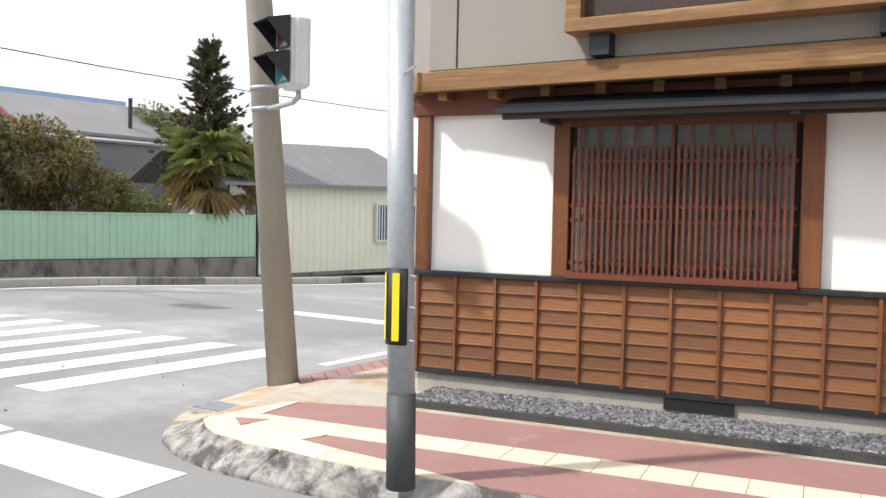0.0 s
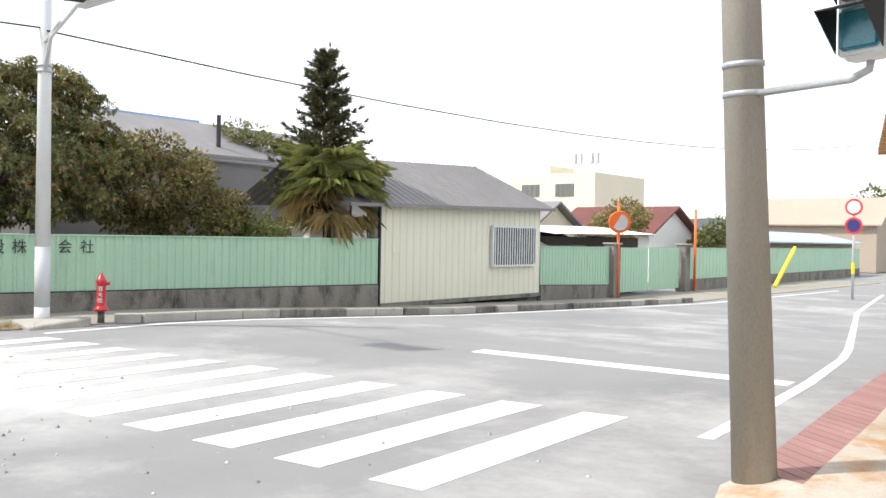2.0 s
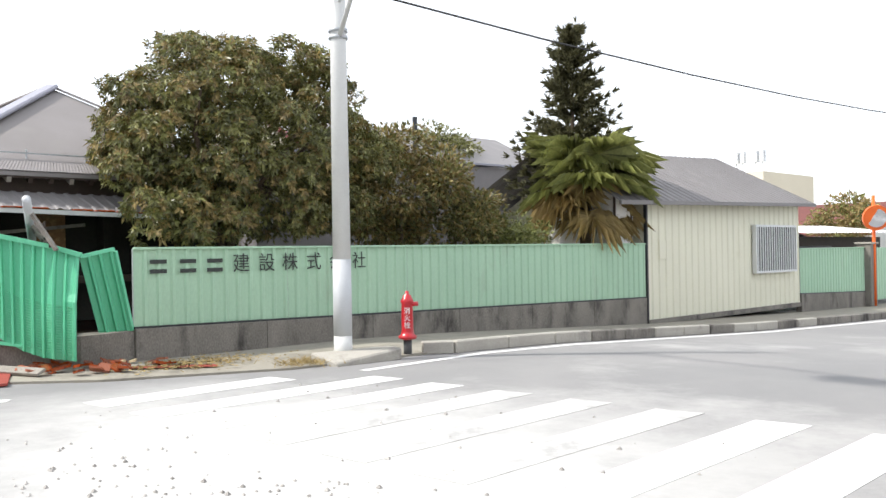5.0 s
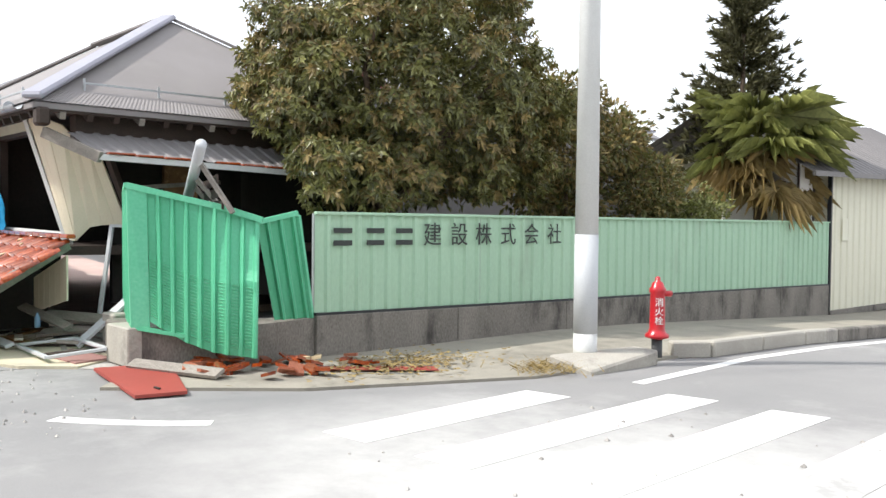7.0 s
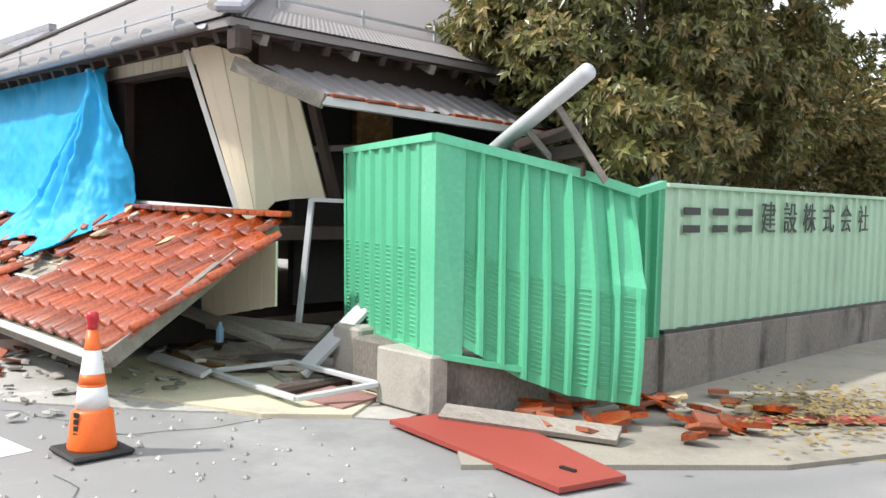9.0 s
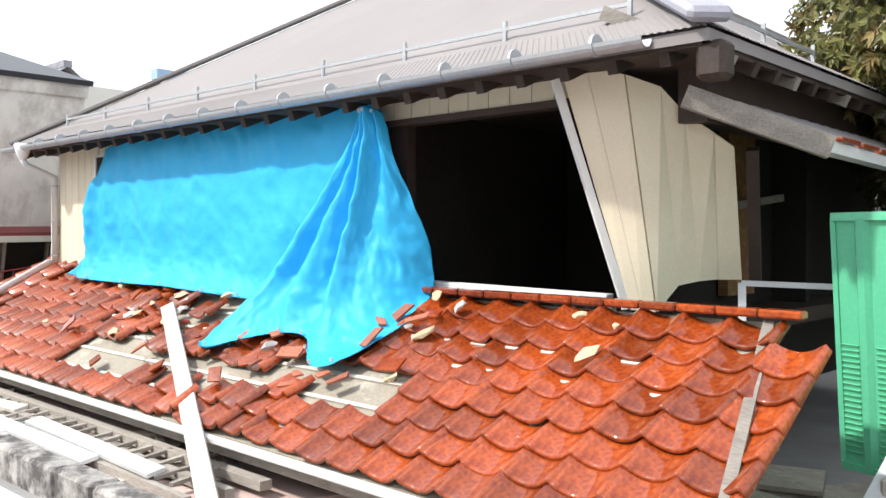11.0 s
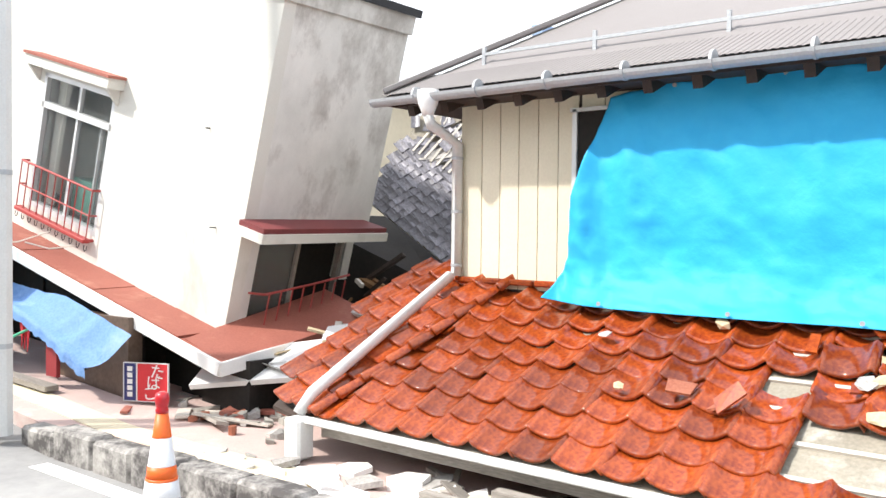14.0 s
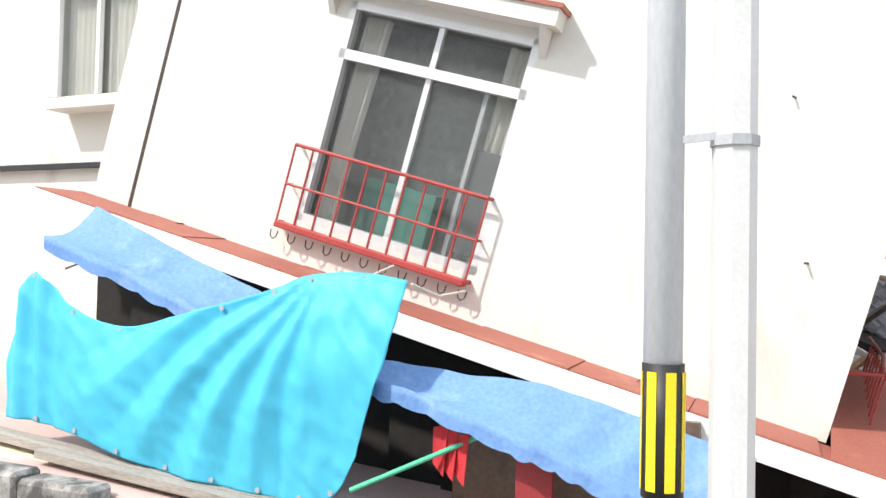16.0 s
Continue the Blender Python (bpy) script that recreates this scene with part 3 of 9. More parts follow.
for nm, label, c, m_, dz in (
        ("pavement", "dull red coated pavement between the pebbles and the tactile strip", [(-3.98, 4.8), (-3.86, 4.31), (8, 4.31 + SL * 11.86), (8, 5.13 + SL * 11.35), (-3.35, 5.13)], PINK, 0.0),
        ("pavement", "dull red coated pavement between the tactile strip and the kerb", [(-3.07, 3.98), (-2.3, 4.0), (-1.5, 3.98), (8, 3.77 + SL * 10.3), (8, 4.22 + SL * 11.0), (-3.0, 4.22)], PINK, 0.0),
        ("pavement", "small red patch in the cream tiles", [(-3.69, 3.95), (-3.67, 4.2), (-3.9, 4.07)], PINK, 0.012)):
    bm = B()
    slab(bm, [(x, y, PZ + dz) for x, y in c], 0.03 if not dz else 0.006)
    solo(nm, bm, m_, label, "pavement", kind="structure")
tact = thing("tactile_paving", (-1.5, 4.6, PZ), "cream tactile paving tiles in a strip", "paving", kind="structure")
TM = Matrix.Translation((-3.84, 3.99, PZ)) @ Matrix.Rotation(math.atan(SL), 4, "Z")
for i in range(28):
    bm = B()
    box(bm, 0.302 * i, 0.302 * i + 0.298, 0.0, 0.3, -0.02, 0.008, 0.003, TM)
    part("tile", bm, CREAM, tact)
for c in ([(-4.06, 3.9), (-3.9, 3.8), (-3.72, 4.0), (-3.9, 4.1), (-3.86, 4.28), (-4.08, 4.3)], [(-4.08, 4.31), (-3.87, 4.29), (-3.98, 4.79), (-4.05, 4.7)], [(-3.89, 3.79), (-3.65, 3.7), (-3.35, 3.69), (-3.3, 4.07), (-3.7, 3.99)],
          [(-3.34, 3.68), (-3.0, 3.72), (-2.68, 3.74), (-2.7, 3.97), (-3.08, 3.97), (-3.05, 4.12), (-3.29, 4.07)], [(-2.67, 3.74), (-2.35, 3.77), (-1.9, 3.88), (-1.6, 3.97), (-2.3, 3.99), (-2.69, 3.97)],
          [(-3.7, 4.0), (-3.3, 4.08), (-3.05, 4.13), (-3.04, 4.19), (-3.4, 4.1), (-3.66, 4.03)]):
    bm = B()
    slab(bm, [(x, y, PZ + 0.006) for x, y in c], 0.03)
    part("tile", bm, CREAM, tact)
# red grooved strip beside the side street
strip = thing("red_strip", (-5.0, 8, 0), "red grooved pavement strip along the side street", "pavement", kind="structure")
for k in range(60):
    y0 = 5.75 + 0.19 * k
    a = -5.05 - 0.08 * (y0 - 5.8) - 0.005 * max(0.0, y0 - 9) ** 2
    w = 0.46
    bm = B()
    slab(bm, [(a, y0, 0.13 + drop(y0)), (a + w, y0 - 0.36, 0.135 + drop(y0)), (a + w - 0.012, y0 - 0.19, 0.135 + drop(y0)), (a - 0.012, y0 + 0.17, 0.13 + drop(y0))], 0.14)
    part("block", bm, PINK, strip)
# drain grating
grate = thing("drain_grating", (-4.45, 4.3, 0.0), "steel drain grating set in the pavement corner", "drain")
GM = Matrix.Translation((-4.64, 4.2, PZ - 0.045)) @ Matrix.Rotation(radians(5), 4, "Z")
bm = B()
box(bm, -0.02, 0.4, -0.02, 0.29, -0.03, 0.0, 0, GM)
part("frame", bm, CONCRETE, grate)
for i in range(9):
    bm = B()
    box(bm, 0.008 + 0.043 * i, 0.03 + 0.043 * i, 0.0, 0.27, 0.0, 0.012, 0, GM)
    part("bar", bm, GALV, grate)

# West side: pavement and kerb in front of the green fence
bm = B()
west = [(-18.0, 6.0), (-17.8, 9), (-17.75, 11), (-17.7, 18.0), (-17.5, 27), (-17.2, 33), (-16.2, 60)]
east = [(-20.6, 2.95), (-20.6, 9), (-20.6, 11), (-20.6, 18), (-20.6, 27), (-20.6, 33), (-20.6, 60)]
for k in range(6):
    slab(bm, [(x, y, 0.03 + drop(y)) for x, y in (west[k], west[k + 1], east[k + 1], east[k])], 0.06)
slab(bm, [(-20.1, 2.5, 0.03), (-18.9, 3.9, 0.03), (-18.0, 6.0, 0.03), (-20.6, 2.95, 0.03)], 0.06)
bmesh.ops.remove_doubles(bm, verts=bm.verts[:], dist=0.0005)
solo("pavement", bm, PAVE_TAN, "tan-grey concrete pavement along the green fence", "pavement", kind="structure")
wk = thing("kerb", (-17.8, 14, 0), "raised grey concrete kerb along the side street", "kerb", kind="structure")
kl = [(-17.95, 8.3), (-17.68, 8.7), (-17.66, 11), (-17.64, 14), (-17.6, 18.0), (-17.5, 22), (-17.4, 27), (-17.2, 33)]
for a, b in zip(kl, kl[1:]):
    n = max(1, int((Vector(b) - Vector(a)).length / 0.9))
    for j in range(n):
        p, q = Vector(a).lerp(Vector(b), j / n), Vector(a).lerp(Vector(b), (j + 0.99) / n)
        bm = B()
        bar(bm, (p.x, p.y, 0.09 + drop(p.y)), (q.x, q.y, 0.09 + drop(q.y)), 0.16, 0.2, bevel=0.02)
        part("kerb_block", bm, CONCRETE_DIRTY if rng.random() < 0.4 else CONCRETE, wk)
bm = B()
slab(bm, [(-18.3, 6.55, 0.16), (-17.75, 6.6, 0.05), (-17.7, 7.7, 0.17), (-18.05, 7.75, 0.17)], 0.17)
bmesh.ops.bevel(bm, geom=bm.edges[:], offset=0.02, segments=1, affect="EDGES")
solo("kerb", bm, CONCRETE, "sloping end block of the grey kerb", "kerb", kind="structure")

# North side of the main street: kerb and pavement in front of the damaged houses
bm = B()
slab(bm, [(-34.5, 0.98, 0.12), (-25.6, 0.98, 0.12), (-25.2, 2.0, 0.12), (-25.2, 9, 0.12), (-34.5, 9, 0.12)], 0.12)
slab(bm, [(-41.5, 0.98, 0.12 + gz(-41.5)), (-34.5, 0.98, 0.12), (-34.5, 9, 0.12), (-41.5, 9, 0.12 + gz(-41.5))], 0.14)
slab(bm, [(-60, 0.98, 0.12 + gz(-60)), (-41.5, 0.98, 0.12 + gz(-41.5)), (-41.5, 9, 0.12 + gz(-41.5)), (-60, 9, 0.12 + gz(-60))], 0.14)
bmesh.ops.remove_doubles(bm, verts=bm.verts[:], dist=0.0005)
solo("pavement", bm, PINK_PALE, "faded pink pavement strewn with dust", "pavement", kind="structure")
for y0, y1 in ((1.22, 1.5),):
    st = thing("tactile_paving", (-33, 1.3, 0.12), "pale cream paving strip in the pink pavement", "paving", kind="structure")
    for i in range(30):
        bm = B()
        xa = -32.4 - 0.32 * i
        slab(bm, [(xa, y0, 0.128 + gz(xa)), (xa + 0.315, y0, 0.128 + gz(xa + 0.315)), (xa + 0.315, y1, 0.128 + gz(xa + 0.315)), (xa, y1, 0.128 + gz(xa))], 0.02)
        part("tile", bm, CREAM, st)
nk = thing("kerb", (-30, 0.85, 0), "mossy white-flaked concrete kerb blocks", "kerb", kind="structure")
x = -25.6
while x > -42:
    ln_ = rng.uniform(0.5, 0.62)
    if not (-38.0 < x < -34.6):
        bm = B()
        h = (0.24 if x > -34 else 0.18) + rng.uniform(-0.015, 0.015)
        box(bm, x - ln_ + 0.012, x, 0.78, 0.99, -0.05 + gz(x), h + gz(x), 0.025)
        part("kerb_block", bm, KERB, nk)
    x -= ln_


# ---- corner house with cedar wainscot ----
FY, FX = 5.3, -3.84
WZ0, WZ1 = 0.255, 1.10
jh = thing("corner_house", (0, 7, 0), "two-storey house with white plaster, stained cedar wainscot and taupe upper floor", "house")
bm = B()
box(bm, FX + 0.05, 9, FY + 0.03, 14, 0.0, 2.6)
part("wall", bm, PLASTER, jh, "smooth white plaster wall")
bm = B()
box(bm, FX + 0.02, 9.05, FY - 0.005, 14.05, 0.0, WZ0 + 0.01)
part("footing", bm, CONCRETE, jh)
bm = B()
box(bm, FX + 0.015, 9, FY - 0.0, 14, WZ0, WZ1)
part("backing_board", bm, WOOD_DARK, jh)
# lapped boards between battens
bays = [FX + 0.02 + 0.3725 * i for i in range(17)]
rows = 7
rh = (WZ1 - WZ0 - 0.03) / rows


def lap_mesh(w):
    bm = B()
    prof = [(-0.008, 0.0), (-0.034, 0.002), (-0.030, 0.014), (-0.012, rh + 0.006), (-0.006, rh + 0.006)]
    a = [bm.verts.new((0.008, y, z)) for y, z in prof]
    b = [bm.verts.new((w - 0.008, y, z)) for y, z in prof]
    for i in range(len(prof)):
        j = (i + 1) % len(prof)
        bm.faces.new((a[i], a[j], b[j], b[i]))
    bm.faces.new(a[::-1])
    bm.faces.new(b)
    return mesh_of(bm, "board", WOOD)


LAP = lap_mesh(0.3725)
wains = thing("wainscot", (0, FY, WZ0), "lapped cedar boards between thin vertical battens, on the house front", "wainscot", kind="structure")
wn = world_of(wains).inverted()
for i, x in enumerate(bays[:-1]):
    for r in range(rows):
        ob = new("board", LAP)
        ob.parent = wains
        ob.matrix_basis = wn @ pose(x, FY + rng.uniform(-0.003, 0.003), WZ0 + 0.02 + r * rh, 0, 0, 0)
for x in bays:
    bm = B()
    box(bm, x - 0.013, x + 0.013, FY - 0.052, FY, WZ0, WZ1)
    part("batten", bm, WOOD_V, wains)
for j in range(5):
    for r in range(rows):
        ob = new("board", LAP)
        ob.parent = wains
        ob.matrix_basis = wn @ pose(FX, FY + 0.02 + 0.3725 * (j + 1), WZ0 + 0.02 + r * rh, 0, 0, -90)
    bm = B()
    box(bm, FX - 0.05, FX, FY + 0.3725 * (j + 1) - 0.013, FY + 0.3725 * (j + 1) + 0.013, WZ0, WZ1)
    part("batten", bm, WOOD_V, wains)
bm = B()
box(bm, FX - 0.03, 9, FY - 0.06, FY + 0.02, WZ1, WZ1 + 0.045, 0.006)
box(bm, FX - 0.06, FX + 0.02, FY + 0.02, 14, WZ1, WZ1 + 0.045, 0.006)
part("sill_flashing", bm, BLACK_METAL, jh, "black sheet-metal ledge")
bm = B()
box(bm, FX - 0.03, 9, FY - 0.045, FY, WZ0 - 0.03, WZ0 + 0.02)
box(bm, FX - 0.045, FX, FY, 14, WZ0 - 0.03, WZ0 + 0.02)
part("base_flashing", bm, BLACK_METAL, jh)
# posts and head beams
for x0, x1 in ((FX - 0.01, FX + 0.12), (-2.58, -2.44), (-0.66, -0.5), (2.2, 2.34), (5, 5.14)):
    bm = B()
    box(bm, x0, x1, FY - 0.04, FY + 0.04, WZ1 + 0.045, 2.53, 0.006)
    part("post", bm, WOOD_V, jh)
bm = B()
box(bm, FX - 0.02, FX + 0.1, FY + 2.0, FY + 2.1, WZ1, 2.53)
part("post", bm, WOOD_V, jh)
bm = B()
box(bm, FX - 0.03, 9, FY - 0.055, FY + 0.03, 2.515, 2.725, 0.008)
part("head_beam", bm, WOOD_RED, jh)
bm = B()
box(bm, FX - 0.055, FX + 0.03, FY + 0.03, 14, 2.515, 2.725, 0.008)
part("head_beam", bm, WOOD_RED, jh)
# overhanging upper floor
OX, OY = -3.74, 5.05
CX, CY = -4.45, 5.85
outline = [(OX + 0.06, OY + 0.07), (9, OY + 0.07), (9, 14), (CX + 0.07, 14), (CX + 0.07, CY + 0.04)]
bm = B()
slab(bm, [(x, y, 2.755) for x, y in outline], 0.04)
part("soffit", bm, WOOD_DARK, jh)
for i in range(17):
    x = OX + 0.2 + 0.46 * i
    bm = B()
    box(bm, x - 0.04, x + 0.04, OY + 0.05, FY, 2.63, 2.715)
    part("joist", bm, WOOD_BEAM, jh)
for i in range(16):
    y = FY + 0.1 + 0.3 * i
    far = max(CX + 0.06, OX + (CX - OX) * (y - OY) / (CY - OY) + 0.08)
    bm = B()
    box(bm, far, FX, y - 0.04, y + 0.04, 2.63, 2.715)
    part("joist", bm, WOOD_BEAM, jh)
for a, b in (((OX, OY + 0.045), (9, OY + 0.045)), ((OX + 0.03, OY), (CX + 0.03, CY)), ((CX + 0.045, CY - 0.02), (CX + 0.045, 14))):
    bm = B()
    bar(bm, (*a, 2.78), (*b, 2.78), 0.09, 0.17, bevel=0.006)
    part("fascia_beam", bm, WOOD_BEAM, jh, "weathered orange-brown timber beam")
bm = B()
slab(bm, [(x, y, 2.887) for x, y in outline], 0.022)
part("flashing", bm, BLACK_METAL, jh)
bm = B()
slab(bm, [(x, y, 6.265) for x, y in outline], 3.378)
part("upper_wall", bm, TAUPE, jh, "taupe rendered upper wall")
for p in ((OX + 0.33,), (9.1,)):
    bm = B()
    box(bm, p[0] - 0.006, p[0] + 0.006, OY + 0.062, OY + 0.08, 2.895, 6.265)
    part("joint", bm, WOOD_DARK, jh)
# upper window box with timber frame
bm = B()
box(bm, -2.34, 6, OY - 0.16, OY + 0.1, 3.055, 3.155, 0.006)
part("window_sill", bm, WOOD_BEAM, jh)
bm = B()
box(bm, -2.34, -2.22, OY - 0.14, OY + 0.1, 3.155, 5.065)
part("window_frame", bm, WOOD_BEAM, jh)
bm = B()
box(bm, -2.22, 6, OY - 0.05, OY + 0.06, 3.155, 5.065)
part("window_board", bm, WOOD_DARK, jh)
for x in (-2.05, -0.05):
    bm = B()
    box(bm, x - 0.12, x + 0.04, OY - 0.07, OY + 0.08, 2.885, 3.055)
    part("bracket", bm, BLACK_METAL, jh)
bm = B()
box(bm, OX + 0.0, 9, OY - 0.5, 14, 6.265, 6.415)
part("roof", bm, GREYTILE, jh)
# window with timber lattice
WX0, WX1, LZ0, LZ1 = -2.44, -0.66, 1.17, 2.39
# near-black sheet behind the lattice paints the shade of the room
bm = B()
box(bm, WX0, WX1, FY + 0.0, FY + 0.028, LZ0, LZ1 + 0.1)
part("recess_shade", bm, INTERIOR_SHADE, jh)
bm = B()
box(bm, WX0 + 0.05, WX1 - 0.05, FY - 0.008, FY - 0.004, LZ0, LZ1)
part("window_pane", bm, GLASS_DUSTY, jh)
bm = B()
box(bm, WX0 + 0.92, WX1 - 0.06, FY - 0.003, FY - 0.0015, LZ0, LZ1)
part("curtain", bm, CURTAIN, jh, "pale curtain behind the glass")
for a in ((WX0, WX1, LZ0 - 0.03, LZ0 + 0.03), (WX0, WX1, LZ1 - 0.0, LZ1 + 0.07)):
    bm = B()
    box(bm, a[0], a[1], FY - 0.06, FY + 0.01, a[2], a[3], 0.004)
    part("window_frame", bm, WOOD_RED, jh)
bm = B()
box(bm, WX0 + 0.82, WX0 + 0.86, FY - 0.03, FY + 0.0, LZ0, LZ1)
part("window_stile", bm, WOOD_DARK, jh)
lat = thing("window_lattice", (-1.6, FY, LZ0), "red-brown timber lattice over the window", "lattice")
for i in range(35):
    x = WX0 + 0.055 + 0.0492 * i
    top = LZ1 if i % 3 == 1 else LZ1 - 0.17
    bm = B()
    box(bm, x - 0.010, x + 0.010, FY - 0.098, FY - 0.073, LZ0 + 0.02, top)
    part("slat", bm, WOOD_RED, lat)
for z in (1.27, 1.62, 1.74, 2.1):
    bm = B()
    box(bm, WX0 + 0.02, WX1 - 0.02, FY - 0.073, FY - 0.06, z - 0.012, z + 0.012)
    part("rail", bm, WOOD_RED, lat)
bm = B()
box(bm, WX0 + 0.0, WX1 - 0.0, FY - 0.1, FY - 0.055, LZ0 - 0.03, LZ0 + 0.02)
part("bottom_rail", bm, WOOD_RED, lat)
# small pent roof over the window
pent = thing("pent_roof", (-1.2, FY - 0.3, 2.465), "thin black metal pent roof over the window", "canopy")
bm = B()
slab(bm, [(-2.95, FY - 0.42, 2.505), (2.9, FY - 0.42, 2.505), (2.9, FY - 0.05, 2.645), (-2.95, FY - 0.05, 2.645)], 0.035)
part("sheet", bm, BLACK_METAL, pent)
bm = B()
box(bm, -2.9, 2.85, FY - 0.38, FY - 0.34, 2.425, 2.475)
part("edge_batten", bm, WOOD_DARK, pent)
bm = B()
box(bm, -2.565, 2.4, FY - 0.12, FY - 0.05, 2.425, 2.495)
part("wall_batten", bm, WOOD_DARK, pent)
for x in (-2.545, -0.68):
    bm = B()
    box(bm, x - 0.035, x + 0.035, FY - 0.36, FY - 0.03, 2.395, 2.465)
    part("bracket", bm, WOOD_DARK, pent)
bm = B()
box(bm, WX0, WX1, FY - 0.05, FY - 0.03, 2.445, 2.505)
part("pale_strip", bm, CURTAIN, pent)
# pebble strip with its edging, and a vent
bm = B()
box(bm, FX + 0.2, 9, 4.66, FY, 0.02, 0.10)
pebble_bed = solo("pebble_bed", bm, PEBBLE_BED, "dark mortar bed of the pebble strip", "paving", kind="structure")
verts, faces = [], []
for i in range(5200):
    x, y = rng.uniform(FX + 0.24, 3.2), rng.uniform(4.72, FY - 0.02)
    a, b, h = rng.uniform(0.016, 0.028), rng.uniform(0.011, 0.018), rng.uniform(0.008, 0.015)
    t = rng.gauss(0.5, 0.6)
    k = len(verts)
    for q in range(6):
        w = q * math.pi / 3
        u, v = a * math.cos(w), b * math.sin(w)
        verts.append((x + u * math.cos(t) - v * math.sin(t), y + u * math.sin(t) + v * math.cos(t), 0.10))
    for q in range(6):
        u, v = verts[k + q][0] - x, verts[k + q][1] - y
        verts.append((x + u * 0.6, y + v * 0.6, 0.10 + h))
    faces.append(tuple(range(k + 6, k + 12)))
    faces += [(k + q, k + (q + 1) % 6, k + 6 + (q + 1) % 6, k + 6 + q) for q in range(6)]
pebbles = soup("pebbles", verts, faces, PEBBLE, kind="stuff", label="grey and white pebbles set in dark mortar", category="pebbles")
bm = B()
box(bm, FX + 0.18, 9, 4.61, 4.67, 0.0, 0.125, 0.008)
solo("pebble_edging", bm, CONCRETE_DIRTY, "dark stone edging of the pebble strip", "edging", kind="structure")
vent = thing("floor_vent", (-1.3, FY - 0.02, 0.14), "black floor vent in the footing", "vent")
bm = B()
box(bm, -1.62, -1.08, FY - 0.03, FY, 0.125, 0.215)
part("grille", bm, BLACK, vent)

def arc_plate(c, r, a0, a1, z0, z1, n=12):
    """A curved plate round part of a pole."""
    bm = B()
    cols = []
    for i in range(n + 1):
        a = radians(a0 + (a1 - a0) * i / n)
        cols.append([bm.verts.new((c[0] + q * math.cos(a), c[1] + q * math.sin(a), z)) for q, z in ((r, z0), (r, z1), (r - 0.012, z1), (r - 0.012, z0))])
    for a, b in zip(cols, cols[1:]):
        for k in range(4):
            j = (k + 1) % 4
            bm.faces.new((a[k], b[k], b[j], a[j]))
    bm.faces.new(cols[0][::-1])
    bm.faces.new(cols[-1])
    return bm


# the house stands at an angle to the main street
CORNER = Matrix.Translation((-3.29, 5.975, 0.116)) @ Matrix.Rotation(radians(13.7), 4, "Z") @ Matrix.Translation((3.4475, -5.25, 0.0))
UPPER = Matrix.Translation((OX, OY, 0)) @ Matrix.Rotation(radians(-6), 4, "Z") @ Matrix.Translation((-OX, -OY, 0))
for ob in jh.children:
    if ob.name.split(".")[0] in ("fascia_beam", "flashing", "upper_wall", "soffit", "window_sill", "window_frame", "window_board", "bracket", "joint", "roof") and ob.bound_box[1][2] > 2.5:
        ob.matrix_basis = world_of(jh).inverted() @ UPPER @ world_of(jh) @ ob.matrix_basis
pent.matrix_basis = Matrix.Translation((-2.9, FY, 0)) @ Matrix.Rotation(radians(-3), 4, "Z") @ Matrix.Translation((2.9, -FY, 0)) @ pent.matrix_basis
for ob in (jh, wains, lat, pent, pebble_bed, pebbles, vent):
    ob.matrix_basis = CORNER @ ob.matrix_basis

# ---- steel pole with reflector ----
sp = thing("steel_pole", (-1.96, 3.73, 0.186), "galvanised steel pole with dark sleeve and yellow-black reflector", "pole")
bm = B()
tube(bm, (-1.96, 3.73, 0.15), (-1.965, 3.725, 0.71), 0.087, 0.086, 24)
part("sleeve", bm, DARK_SLEEVE, sp, "dark grey sleeve", True)
bm = B()
tube(bm, (-1.965, 3.725, 0.7), (-2.0, 3.69, 3.0), 0.082, 0.073, 24)
part("shaft", bm, GALV, sp, "", True)
bm = B()
tube(bm, (-1.985, 3.7, 2.95), (-2.06, 3.66, 8.0), 0.036, 0.036, 16)
part("mast", bm, GALV, sp, "", True)
bm = B()
box(bm, -2.07, -1.97, 3.62, 3.7, 3.0, 3.4)
part("box", bm, SIGNAL_GREY, sp)
RC = (-1.97, 3.72)
rf = part("reflector", arc_plate(RC, 0.092, 200, 332, 1.0, 1.44), BLACK, sp, "black and yellow reflector sleeve", True)
for k in range(2):
    a = radians(289 - 58 * k)
    c = Vector((RC[0] + 0.097 * math.cos(a), RC[1] + 0.097 * math.sin(a), 0.0))
    t = Vector((-math.sin(a), math.cos(a), 0)) * 0.022
    bm = B()
    slab(bm, [c - t + Vector((0, 0, 1.025)), c + t + Vector((0, 0, 1.025)), c + t + Vector((0, 0, 1.415)), c - t + Vector((0, 0, 1.415))], 0.003, (math.cos(a), math.sin(a), 0))
    part("stripe", bm, YELLOW, rf)
for z in (1.03, 1.22, 1.4):
    bm = B()
    tube(bm, (RC[0] + 0.09, RC[1] - 0.03, z), (RC[0] + 0.14, RC[1] - 0.05, z), 0.007, 0.007, 6)
    part("clip", bm, GALV, rf)
bm = B()
tube(bm, (-1.93, 3.66, 2.55), (-1.8, 3.6, 2.57), 0.009, 0.007, 6)
part("hook", bm, GALV, sp)

